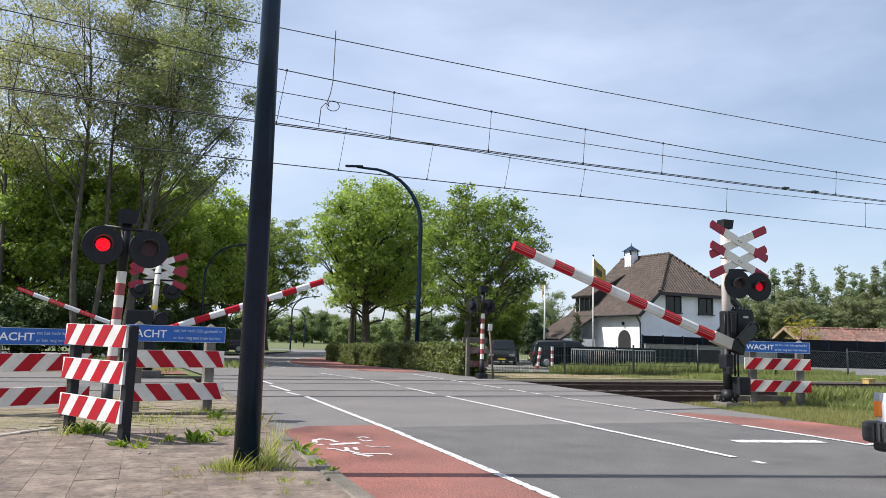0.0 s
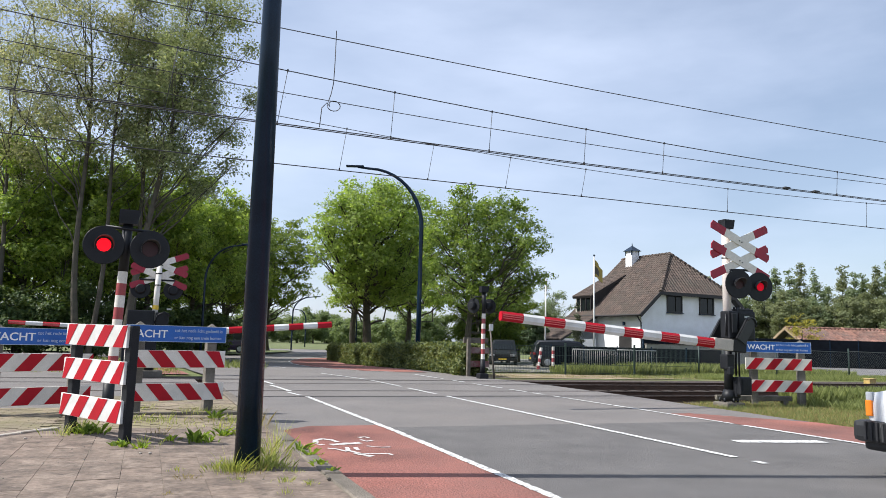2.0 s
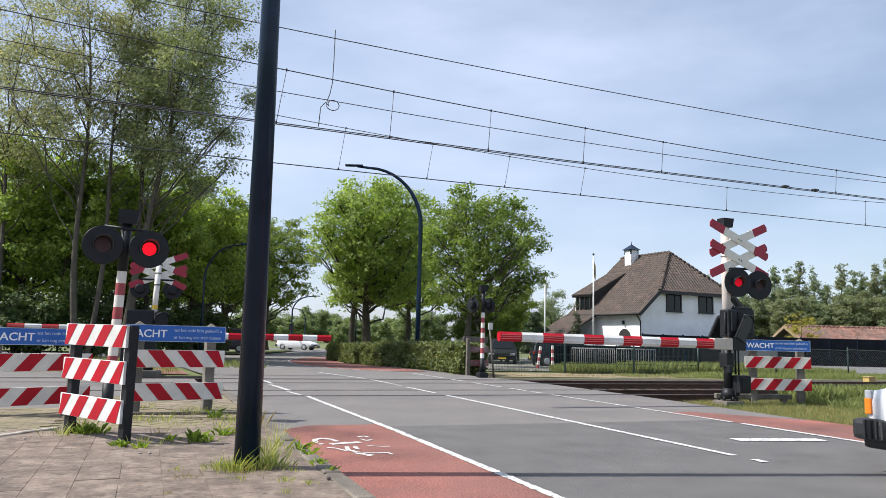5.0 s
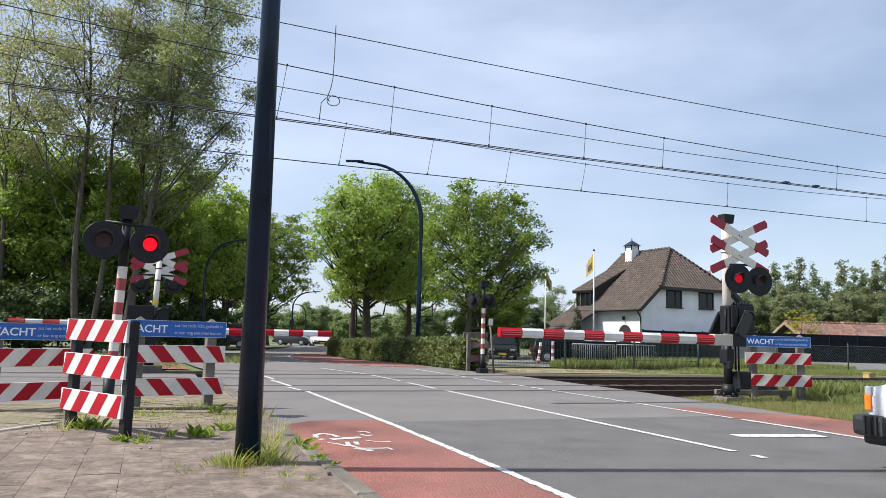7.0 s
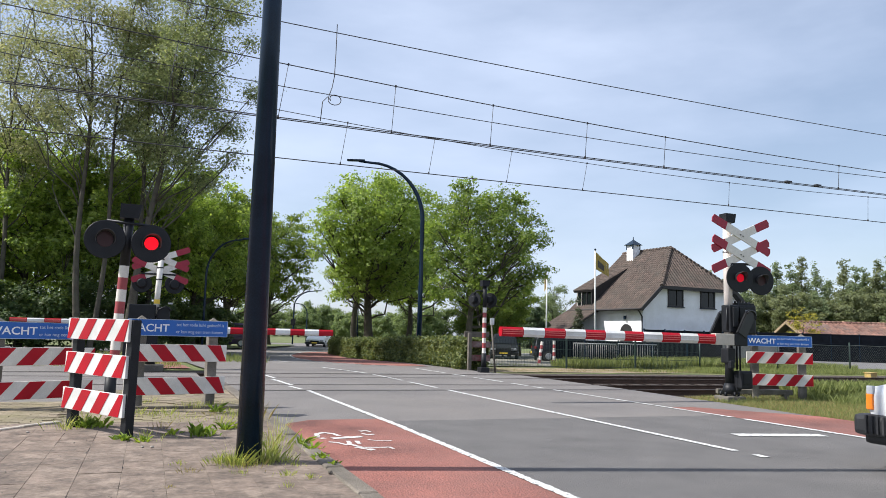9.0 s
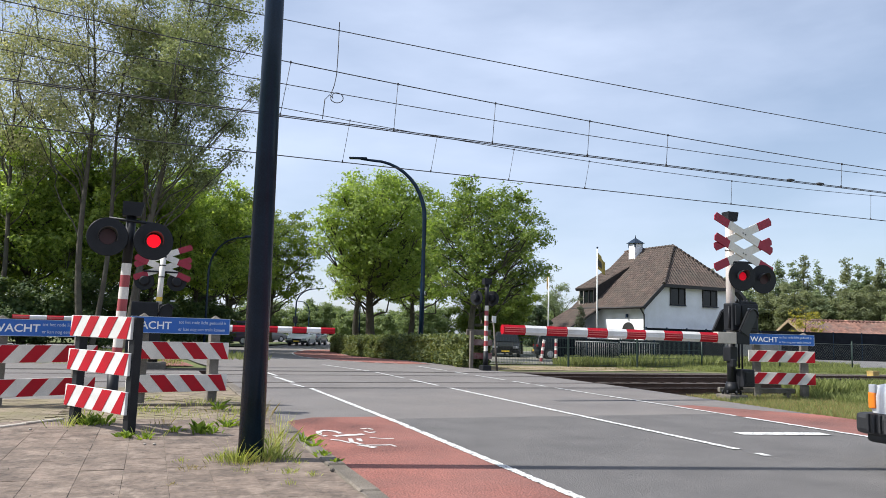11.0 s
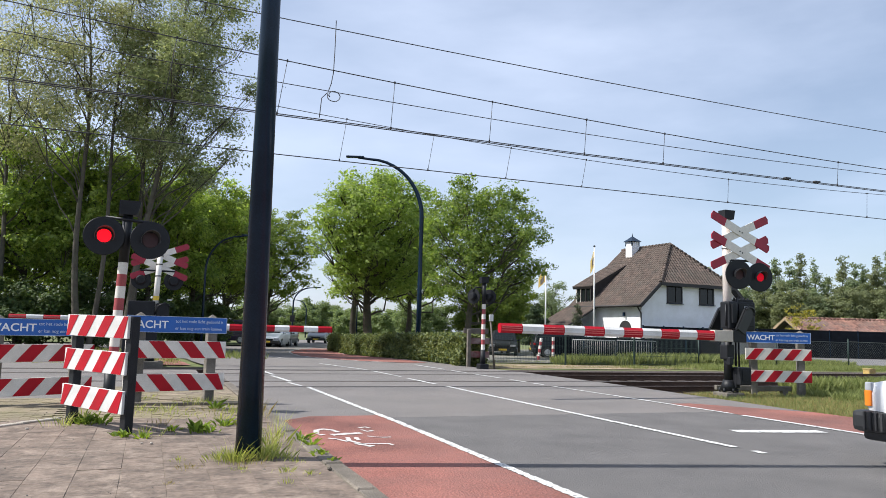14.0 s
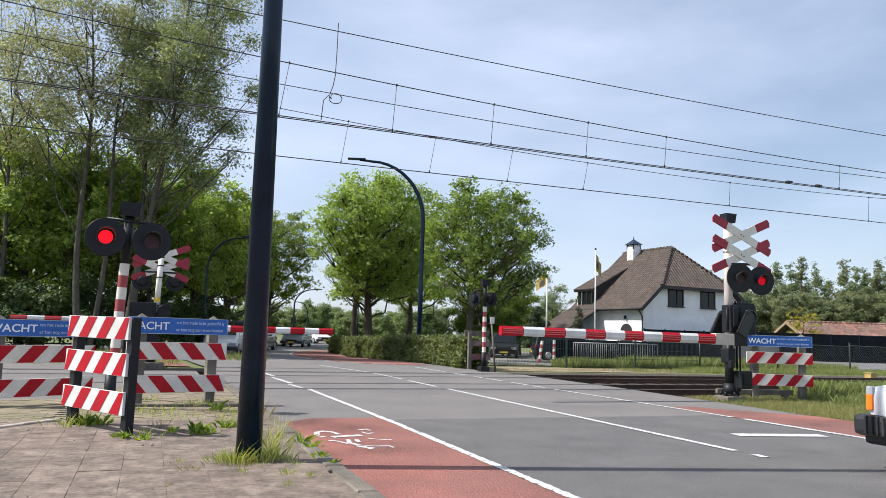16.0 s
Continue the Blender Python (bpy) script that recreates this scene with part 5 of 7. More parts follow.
    # chimney
    ch = new("chimney")
    ch.parent = th
    bm = bmesh.new()
    box(bm, (W / 2 - 0.5, 5.8, R - 0.6), (0.72, 0.72, 2.15), bevel=0.02)
    part("chimney_shaft", bm, PLASTER, ch)
    bm = bmesh.new()
    bmesh.ops.create_cone(bm, cap_ends=True, segments=4, radius1=0.72, radius2=0.02, depth=0.45, matrix=pose(W / 2 - 0.5, 5.8, R + 0.72, 0, 0, 45))
    for dx, dy in itertools.product((-0.4, 0.4), repeat=2):
        box(bm, (W / 2 - 0.5 + dx * 0.85, 5.8 + dy * 0.85, R + 0.34), (0.08, 0.08, 0.36))
    tube(bm, (W / 2 - 0.5, 5.8, R + 0.9), (W / 2 - 0.5, 5.8, R + 1.15), 0.04, 0.02, 8)
    part("chimney_cap", bm, DARK_STEEL, ch)


finish_house()


def build_black_fence(x0, y0, x1, y1, h, name, label, n):
    d = Vector((x1 - x0, y1 - y0))
    rz = math.degrees(math.atan2(d.y, d.x))
    th = thing(name, x0, y0, ground_z(y0), rz, label, "fence")
    step = d.length / n
    for i in range(n):
        bm = bmesh.new()
        box(bm, (step * (i + 0.5), 0, h / 2), (step - 0.03, 0.04, h - 0.02), bevel=0.008)
        part("fence_panel", bm, FENCE_DARK, th)
        bm = bmesh.new()
        box(bm, (step * i, 0.0, h / 2 + 0.02), (0.07, 0.09, h + 0.06), bevel=0.01)
        part("fence_post", bm, DARK_STEEL, th)


build_black_fence(29.4, 39.3, 41.5, 40.4, 2.1, "privacy_fence", "black screened privacy fence before the house", 7)
build_black_fence(47.0, 52.4, 80.0, 39.4, 2.45, "privacy_fence", "tall black panelled fence round the yard", 14)


def build_barn():
    th = thing("barn", 58.25, 52.3, -1.2, -21.5, "low shed with weathered red tiled roof behind fence", "shed")
    bm = bmesh.new()
    box(bm, (9, 2.6, 0.95), (17.6, 4.6, 1.9))
    part("wall", bm, WOOD_GREY, th)
    bm = bmesh.new()
    slab(bm, [(-0.4, -0.3, 1.85), (18.4, -0.3, 1.85), (18.4, 2.6, 3.02), (-0.4, 2.6, 3.02)], 0.12)
    slab(bm, [(18.4, 5.5, 1.85), (-0.4, 5.5, 1.85), (-0.4, 2.6, 3.02), (18.4, 2.6, 3.02)], 0.12)
    part("roof", bm, DARK_WOOD, th)
    bm = bmesh.new()
    tiled(bm, (-0.4, -0.3, 1.85), (18.8, 0, 0), (0, 2.9, 1.17), 80, 12)
    part("roof_tiles", bm, RED_TILE, th)["kind"] = "stuff"
    bm = bmesh.new()
    for i in range(56):
        tube(bm, (-0.4 + i * 0.335, 2.6, 3.08), (-0.4 + (i + 1.08) * 0.335, 2.6, 3.07), 0.1, 0.085, 7)
    part("ridge_tiles", bm, RED_TILE, th)
    for s in (-1, 1):
        bm = bmesh.new()
        box(bm, (-0.44, 2.6 + s * 1.45, 2.42), (0.06, 3.15, 0.17), rx=-s * 22)
        part("bargeboard", bm, YELLOW_WOOD, th)
    bm = bmesh.new()
    prism(bm, [(-2.6, 1.9), (2.6, 1.9), (0, 2.95)], 0, 0.05)
    g = part("gable", bm, WOOD_GREY, th)
    g.matrix_basis = pose(0.15, 2.6, 0, 0, 0, 90)
    th.matrix_basis = th.matrix_basis @ Matrix.Diagonal((1.5, 1.5, 1.5, 1))


def build_filler_wall():
    """An added wall, in six bays, that brightens the strip below the house's dark fence."""
    d = Vector((41.5 - 29.4, 40.4 - 39.3))
    th = thing("filler_wall", 29.45, 39.12, -0.3, math.degrees(math.atan2(d.y, d.x)), "added pale grey wall that brightens the strip before the black fence", "wall")
    step = d.length / 6
    for i in range(6):
        bm = bmesh.new()
        box(bm, (step * (i + 0.5), 0, 0.78), (step - 0.02, 0.16, 1.56), bevel=0.01)
        part("wall_bay", bm, WALL_GREY, th)
    bm = bmesh.new()
    box(bm, (d.length / 2, 0, 1.59), (d.length, 0.22, 0.06), bevel=0.01)
    part("coping", bm, CONCRETE_POST, th)


WALL_GREY = mat("pale grey filler wall", (0.24, 0.235, 0.225), 0.9, vary=0.2, scale=1.2, fine=50, bump=0.3, dirt=(0.16, 0.15, 0.13), dirt_amount=0.6)
build_filler_wall()
YELLOW_WOOD = mat("pale boards", (0.28, 0.205, 0.13), 0.8, vary=0.25, scale=6, bump=0.3)
build_barn()
build_black_fence(19.3, 33.4, 26.0, 28.6, 1.2, "screen_fence", "dark green screened fence behind the railway", 5)


def build_wire_fence(pts, h, name, label, mesh_step):
    """Steel posts with bars of wire between them."""
    for (x0, y0), (x1, y1) in zip(pts, pts[1:]):
        d = Vector((x1 - x0, y1 - y0))
        th = thing(name, x0, y0, ground_z(y0) - 0.04, math.degrees(math.atan2(d.y, d.x)), label, "fence", "railway fence lengths")
        bm = bmesh.new()
        box(bm, (0, 0, h / 2 + 0.03), (0.06, 0.06, h + 0.1), bevel=0.008)
        part("post", bm, FENCE_GREEN, th)
        bm = bmesh.new()
        n = int(d.length / mesh_step)
        for i in range(1, n):
            box(bm, (d.length * i / n, 0, h / 2), (0.006, 0.006, h - 0.1))
        for z in (0.08, h * 0.35, h * 0.65, h - 0.05):
            box(bm, (d.length / 2, 0, z), (d.length, 0.008, 0.014))
        part("wire_panel", bm, FENCE_GREEN, th)


build_wire_fence([(12.1, 26.4), (15.2, 25.2), (18.2, 24.9), (21.2, 24.7)], 1.15, "wire_fence", "dark green steel wire fence along the railway", 0.06)


CHAIN_GREY = mat("dull weathered wire", (0.085, 0.095, 0.09), 0.7, 0.3, vary=0.2, bump=0)


def build_chain_fence():
    """Diamond wire mesh on concrete posts."""
    for x0, x1 in ((21.2, 25.4), (25.4, 29.7), (29.7, 34.0), (34.0, 38.5)):
        th = thing("chain_link_fence", x0, 24.65, 0, 0, "chain link fence on green steel posts along the railway", "fence", "chain link fence lengths")
        bm = bmesh.new()
        tube(bm, (0, 0, -0.1), (0, 0, 1.27), 0.032, 0.032, 10)
        part("post", bm, FENCE_GREEN, th)
        bm = bmesh.new()
        tube(bm, (0, 0, 1.27), (0, 0, 1.3), 0.036, 0.025, 10)
        part("post_cap", bm, FENCE_GREEN, th)
        bm = bmesh.new()
        ln, h, s = x1 - x0, 1.15, 0.14
        k = -h
        while k < ln:
            for sg in (1, -1):
                a, b = (k, 0.05) if sg > 0 else (k, h), (k + h, h) if sg > 0 else (k + h, 0.05)
                pa, pb = Vector((a[0], 0, a[1])), Vector((b[0], 0, b[1]))
                t0 = max(0.0, -pa.x / (pb.x - pa.x))
                t1 = min(1.0, (ln - pa.x) / (pb.x - pa.x))
                if t1 > t0:
                    polyline(bm, [pa + (pb - pa) * t0, pa + (pb - pa) * t1], 0.003, 3)
            k += s
        polyline(bm, [(0, 0, h + 0.02), (ln, 0, h - 0.02)], 0.016, 6)
        part("wire_mesh", bm, CHAIN_GREY, th)


build_chain_fence()


BARRIER_GREY = mat("dull galvanised bars", (0.3, 0.31, 0.31), 0.6, 0.3, vary=0.2, bump=0)


def build_crowd_barrier(x, y, rz, ln, n):
    th = thing("steel_barrier", x, y, ground_z(y), rz, "galvanised steel railing with upright bars in the yard", "railing", "steel railings")
    bm = bmesh.new()
    for z in (0.2, 0.98):
        tube(bm, (0, 0, z), (ln, 0, z), 0.022, 0.022, 8)
    part("rail", bm, BARRIER_GREY, th)
    for i in range(n + 1):
        bm = bmesh.new()
        tube(bm, (ln * i / n, 0, 0.0 if i in (0, n) else 0.2), (ln * i / n, 0, 0.98), 0.009, 0.009, 6)
        part("bar", bm, BARRIER_GREY, th)


build_crowd_barrier(18.1, 29.4, -38, 1.9, 22)
build_crowd_barrier(19.4, 27.8, -20.5, 1.75, 16)


def build_flagpole(x, y, h, tall):
    th = thing("flagpole", x, y, ground_z(y), 0, "slim white flagpole in the yard", "flagpole", "flagpoles")
    bm = bmesh.new()
    tube(bm, (0, 0, 0), (0, 0, h), 0.05, 0.035, 12)
    part("pole", bm, WHITE, th)
    bm = bmesh.new()
    tube(bm, (0, 0, h), (0, 0, h + 0.08), 0.07, 0.04, 12)
    part("finial", bm, DARK_STEEL, th)
    fl = thing("flag", x, y, ground_z(y) + h - 0.1, -21.5, "yellow flag with dark print hanging from the pole", "flag", "yellow flags")
    strips = []
    w = STRIP
    for i in range(6):
        bm = bmesh.new()
        drop = 0.11 * i
        slab(bm, [(0, 0, -drop), (0, 0, -tall - drop * 0.6), (w, 0, -tall - drop * 0.6 - 0.066), (w, 0, -drop - 0.11)], 0.008)
        if i in (1, 2, 3):
            slab(bm, [(0.005, -0.006, -0.35 - drop), (0.005, -0.006, -0.8 - drop * 0.7), (w, -0.006, -0.87 - drop * 0.7), (w, -0.006, -0.46 - drop)], 0.004, 1)
            slab(bm, [(0.005, 0.014, -0.35 - drop), (0.005, 0.014, -0.8 - drop * 0.7), (w, 0.014, -0.87 - drop * 0.7), (w, 0.014, -0.46 - drop)], 0.004, 1)
        st = part("flag_strip", bm, [FLAG_YELLOW, FLAG_DARK], fl)
        st.location = (w * i, 0, 0)
        strips.append(st)
    return fl, strips


STRIP = 0.15
flag_big, strips_big = build_flagpole(23.5, 35.9, 6.4, 1.0)
flag_small, strips_small = build_flagpole(22.4, 39.5, 5.6, 0.9)


def build_bollard(x, y, h, tilt):
    th = thing("bollard", x, y, ground_z(y), 0, "red and white banded bollard in the yard", "bollard", "banded bollards")
    th.matrix_basis = pose(x, y, ground_z(y), 0, tilt, 0)
    striped_pole(th, 0, h, 0.07, 6, True)


build_bollard(17.6, 31.7, 1.05, 9)
build_bollard(18.3, 31.5, 1.1, 0)


def build_far_lamp(x, y, h, reach, label, r=0.09, turn=180.0, sign=False):
    th = thing("street_lamp", x, y, ground_z(y), turn, label, "street lamp", "curved street lamps")
    bm = bmesh.new()
    pts = [(0, 0, 0), (0, 0, h * 0.35), (0, 0, h * 0.68)]
    for i in range(1, 11):
        a = radians(90 * i / 10)
        pts.append((reach * 0.72 * (1 - math.cos(a)), 0, h * 0.68 + h * 0.29 * math.sin(a)))
    pts.append((reach * 0.88, 0, h * 0.977))
    polyline(bm, pts, r, 12, r * 0.5)
    part("pole", bm, DARK_STEEL, th)
    bm = bmesh.new()
    box(bm, (reach * 0.92, 0, h * 0.98), (reach * 0.24, 0.24, 0.09), bevel=0.03)
    part("lantern", bm, DARK_STEEL, th)
    if sign:
        bm = bmesh.new()
        box(bm, (0, -0.12, h * 0.4), (0.5, 0.04, 0.7), bevel=0.01)
        part("sign_back", bm, BLACK_SOFT, th)


build_far_lamp(12.2, 33.9, 10.0, 3.7, "tall black street lamp with a curved arm", 0.12, 158.5)
build_far_lamp(14.4, 80.0, 5.9, 2.8, "distant dark street lamp with a curved arm", 0.09, -21.5, True)
build_far_lamp(20.8, 105.0, 5.4, 1.6, "distant dark street lamp with a curved arm", 0.09, 158.5)
build_far_lamp(18.0, 67.0, 6.2, 0.3, "thin dark lamp post by the trees", 0.07)
build_far_lamp(2.3, 35.6, 5.6, 2.0, "slim dark street lamp among trees", 0.06, -21.5)


GATE_RED = mat("worn dark red board", (0.13, 0.028, 0.03), 0.7, vary=0.3, scale=5, fine=60, bump=0.2, dirt=(0.3, 0.27, 0.25), dirt_amount=0.6)


def build_gate_post():
    th = thing("gate_post", 9.93, 22.6, 0, 0, "weathered wooden rail fence with a dark red board", "fence")
    bm = bmesh.new()
    box(bm, (0, 0, 0.6), (0.12, 0.12, 1.25), bevel=0.02)
    part("post", bm, WOOD_GREY, th)
    bm = bmesh.new()
    box(bm, (0.4, 0.1, 0.85), (0.8, 0.04, 0.2), bevel=0.01)
    part("upper_board", bm, GATE_RED, th)
    bm = bmesh.new()
    box(bm, (0.4, 0.1, 0.4), (0.8, 0.04, 0.2), bevel=0.01)
    part("lower_board", bm, GATE_RED, th)
    bm = bmesh.new()
    box(bm, (0.3, 0.1, 1.18), (0.9, 0.05, 0.18), bevel=0.01)
    part("rail", bm, WOOD_GREY, th)
    pl = thing("leaning_pole", 10.5, 22.0, 0, 0, "pale leaning wooden pole with a small white plate", "pole")
    bm = bmesh.new()
    tube(bm, (0.1, 0, -0.05), (-0.02, 0.1, 1.5), 0.035, 0.03, 10)
    part("pole", bm, WOOD_GREY, pl)
    bm = bmesh.new()
    box(bm, (-0.02, 0.06, 1.62), (0.15, 0.03, 0.22), bevel=0.01)
    part("plate", bm, WHITE, pl)


build_gate_post()


# ---- trees, hedge and grass ----


def bars(name, segs, material, parent, sides=3):
    """Many thin straight rods in one mesh: start, end, and both radii of each."""
    p, q = np.array([g[0] for g in segs], float), np.array([g[1] for g in segs], float)
    r0, r1 = np.array([g[2] for g in segs]), np.array([g[3] for g in segs])
    d = q - p
    d /= np.linalg.norm(d, axis=1)[:, None] + 1e-9
    u = np.cross(d, np.array([0.31, 0.87, 0.38]))
    u /= np.linalg.norm(u, axis=1)[:, None] + 1e-9
    w = np.cross(d, u)
    v = np.empty((len(p), 2 * sides, 3))
    for k in range(sides):
        a = 2 * math.pi * k / sides
        o = math.cos(a) * u + math.sin(a) * w
        v[:, k], v[:, sides + k] = p + o * r0[:, None], q + o * r1[:, None]
    f = []
    for i in range(len(p)):
        c = 2 * sides * i
        f += [(c + k, c + (k + 1) % sides, c + sides + (k + 1) % sides, c + sides + k) for k in range(sides)]
    return mesh_of(name, v.reshape(-1, 3).tolist(), f, material, parent)


def foliage(name, pts, facing, size, material, parent, rng, long=1.5, corners=4):
    """Small leaves at the given places, tilted about the way each one faces."""
    k = len(pts)
    up = facing + rng.normal(size=(k, 3)) * 0.75
    up /= np.linalg.norm(up, axis=1)[:, None]
    d = np.cross(up, rng.normal(size=(k, 3)))
    d /= np.linalg.norm(d, axis=1)[:, None]
    e = np.cross(up, d)
    s = size * rng.uniform(0.6, 1.3, (k, 1))
    if corners == 4:
        v = np.stack([pts - d * s * long / 2, pts + e * s / 2, pts + d * s * long / 2, pts - e * s / 2], 1)
    else:
        v = np.stack([pts - d * s * long / 2, pts + d * s * long / 2 + e * s / 2, pts + d * s * long * 0.2 - e * s * 0.6], 1)
    me = bpy.data.meshes.new(name)
    me.vertices.add(k * corners)
    me.vertices.foreach_set("co", v.ravel())
    me.loops.add(k * corners)
    me.loops.foreach_set("vertex_index", np.arange(k * corners))
    me.polygons.add(k)
    me.polygons.foreach_set("loop_start", np.arange(k) * corners)
    me.polygons.foreach_set("loop_total", np.full(k, corners))
    me.update()
    me.materials.append(material)
    ob = new(name, me)
    ob.parent = parent
    return ob


def round_crown(h, r, z_low, n, rng, rel=0.42, cx=0.0, cy=0.0):
    """Lobes of a spreading crown: one in the middle, large ones round it, small uneven ones at the rim."""
    mid, half = (h + z_low) / 2, (h - z_low) / 2
    out = [(cx, cy, mid, r * 0.5, half * 0.55)]
    for i in range(n):
        u = -0.92 + 1.84 * (i + 0.5) / n
        b = 2.4 * i + rng.uniform(-0.5, 0.5)
        rim = i % 2
        q = math.sqrt(max(0.06, 1 - u * u)) * (rng.uniform(0.66, 0.86) if rim else rng.uniform(0.4, 0.66))
        lr = r * rel * (rng.uniform(0.38, 0.68) if rim else rng.uniform(0.75, 1.15))
        out.append((cx + r * q * math.cos(b), cy + r * q * math.sin(b), mid + half * u * (0.9 if rim else 0.72), lr, lr * rng.uniform(0.55, 0.85)))
    return out


def spire_crown(h, r, z_low, n, rng):
    """Lobes of a tall pointed crown."""
    out = []
    for i in range(n):
        w = (i + 0.5) / n
        b = 2.4 * i
        lr = r * (1.0 - 0.8 * w ** 1.1) * rng.uniform(0.65, 0.95)
        q = (r - lr) * 0.75 * (1 - w)
        out.append((q * math.cos(b), q * math.sin(b), z_low + (h - z_low) * w * 0.93, lr * 0.8, lr * (1.0 + w * 0.6)))
    return out


def build_tree(x, y, lobes, leaf, size, count, seed, label, trunk=2.0, girth=0.2, top=None, rise=0.8, lean=(0.0, 0.0), spray=0.42, gap=-0.22, gap_size=0.55, hollow=0.35, name="tree", group="", corners=3, long=1.5, per=42, bark=None):
    """A tapered trunk whose limbs reach into lobes of foliage, then boughs, twigs and sprays of leaves."""
    rng = np.random.default_rng(seed)
    th = thing(name, x, y, ground_z(y) - 0.08, 0, label, "tree" if name == "tree" else "shrub", group)
    high = max(l[2] + l[4] for l in lobes)
    top = top or high * 0.9
    sway = rng.normal(size=4) * girth * 0.6

    def leader(z):
        t = z / top
        return Vector((lean[0] * z + sway[0] * math.sin(3.0 * t) + sway[1] * math.sin(7 * t), lean[1] * z + sway[2] * math.sin(3.3 * t), z))

    def thick(z):
        return max(girth * 0.08, girth * (1.0 - 0.92 * z / top) * (1.0 + 0.5 * math.exp(-z / 0.35)))

    bm = bmesh.new()
    zs = [0, 0.12, 0.3, 0.6] + [0.6 + (top - 0.6) * i / 14 for i in range(1, 15)]
    pts = [leader(z) for z in zs]
    for (za, pa), (zb, pb) in zip(zip(zs, pts), list(zip(zs, pts))[1:]):
        tube(bm, pa, pb + (pb - pa) * 0.03, thick(za), thick(zb), 9, caps=False)
    twigs, centres, owners = [], [], []
    total = sum(l[3] * max(l[3], l[4]) for l in lobes)
    sprays = max(12, count // per)
    arr = np.array(lobes)
    for li, (cx, cy, cz, lr, lz) in enumerate(lobes):
        c = Vector((cx, cy, cz))
        off = math.hypot(cx - leader(cz).x, cy - leader(cz).y)
        z0 = min(max(cz - rise * off - 0.25 * lz, trunk), top * 0.93)
        p0 = leader(z0)
        rad = min(thick(z0) * 0.72, girth * 0.1 + (0.018 if rise < 1.2 else 0.008) * off)
        n_seg = 5
        way = []
        for i in range(n_seg + 1):
            t = i / n_seg
            bow = Vector((0, 0, -(0.12 if rise < 1.2 else 0.03) * off * math.sin(3.14 * t)))
            way.append(p0.lerp(c, t) + bow + Vector(rng.normal(size=3)) * 0.09 * off * math.sin(3.14 * t))
        polyline(bm, way, rad, 6, rad * 0.35)
        boughs = []
        for _ in range(max(5, int(5 + lr * 3))):
            v = rng.normal(size=3)
            v /= np.linalg.norm(v)
            e = c + Vector((v[0] * lr, v[1] * lr, v[2] * lz)) * rng.uniform(0.5, 0.8)
            s0 = way[int(rng.integers(2, n_seg + 1))]
            m = s0.lerp(e, 0.5) + Vector(rng.normal(size=3)) * 0.08 * lr
            twigs += [(s0, m, rad * 0.3, rad * 0.22), (m, e, rad * 0.22, rad * 0.12)]
            boughs += [m, e]
        k = max(3, int(sprays * lr * max(lr, lz) / total))
        tries, got = 0, 0
        while got < k and tries < k * 5:
            tries += 1
            v = rng.normal(size=3)
            v /= np.linalg.norm(v)
            q = rng.uniform(hollow ** 3, 1.0) ** (1 / 3)
            q *= 0.95 + 0.7 * noise.noise(Vector(v) * 2.3 + Vector((seed * 0.9, li * 1.7, 0)))
            e = np.array([cx, cy, cz]) + v * np.array([lr, lr, lz]) * q
            if noise.noise(Vector(e) / gap_size + Vector((seed * 1.7, 0, 0))) < gap or e[2] < 0.15:
                continue
            inner = (((e - arr[:, :3]) / arr[:, [3, 3, 4]]) ** 2).sum(1)
            inner[li] = 9
            if inner.min() < 0.2 and rng.random() < 0.7:
                continue
            got += 1
            centres.append(e)
            owners.append(v + np.array([0, 0, 0.9]))
            if got % 3 == 0:
                near = min(boughs, key=lambda g: (g.x - e[0]) ** 2 + (g.y - e[1]) ** 2 + (g.z - e[2]) ** 2)
                twigs.append((near, e, max(0.006, rad * 0.12), 0.004))
    part("trunk", bm, bark or BARK, th)
    bars("branchwork", twigs, bark or BARK, th)["kind"] = "stuff"
    ctr, own = np.array(centres), np.array(owners)
    n = len(ctr)
    per_now = max(6, count // n)
    ball = rng.normal(size=(n, per_now, 3))
    ball /= np.linalg.norm(ball, axis=2)[:, :, None]
    ball *= rng.random((n, per_now, 1)) ** 0.45
    ball *= spray * rng.uniform(0.6, 1.25, (n, 1, 1)) * np.array([1, 1, 0.6])
    leaves = (ctr[:, None] + ball).reshape(-1, 3)
    facing = np.repeat(own, per_now, axis=0)
    keep = leaves[:, 2] > 0.12
    foliage("crown", leaves[keep], facing[keep], size, leaf, th, rng, long, corners)
    return th


TREE_RNG = np.random.default_rng(77)

# tall thin trees of the wood, in sparse spring leaf
TALL = dict(group="woodland trees", corners=4, long=1.9, per=13, bark=BARK_GREY, spray=0.6, gap=-0.12, gap_size=0.8, hollow=0.1)
build_tree(-2.55, 33.2, round_crown(18.5, 3.1, 6.6, 24, TREE_RNG, 0.36, -1.2, 0.3), LEAF_RUSSET, 0.066, 16500, 101, "tall thin tree with sparse russet spring leaves", trunk=4.2, girth=0.15, rise=1.6, lean=(-0.04, 0.0), **TALL)
build_tree(-2.25, 33.4, round_crown(18.8, 2.3, 6.4, 18, TREE_RNG, 0.36, 0.9, 0.3), LEAF_RUSSET, 0.066, 10000, 102, "tall thin tree with sparse russet spring leaves", trunk=4.0, girth=0.12, rise=1.7, lean=(0.045, 0.0), **TALL)
build_tree(-0.9, 32.6, round_crown(19.0, 3.5, 5.4, 32, TREE_RNG, 0.34, 1.8, 0.2), LEAF_POPLAR, 0.066, 40000, 103, "tall grey-green tree with fine silvery leaves", trunk=4.4, girth=0.17, rise=1.5, lean=(0.1, 0.0), **TALL)
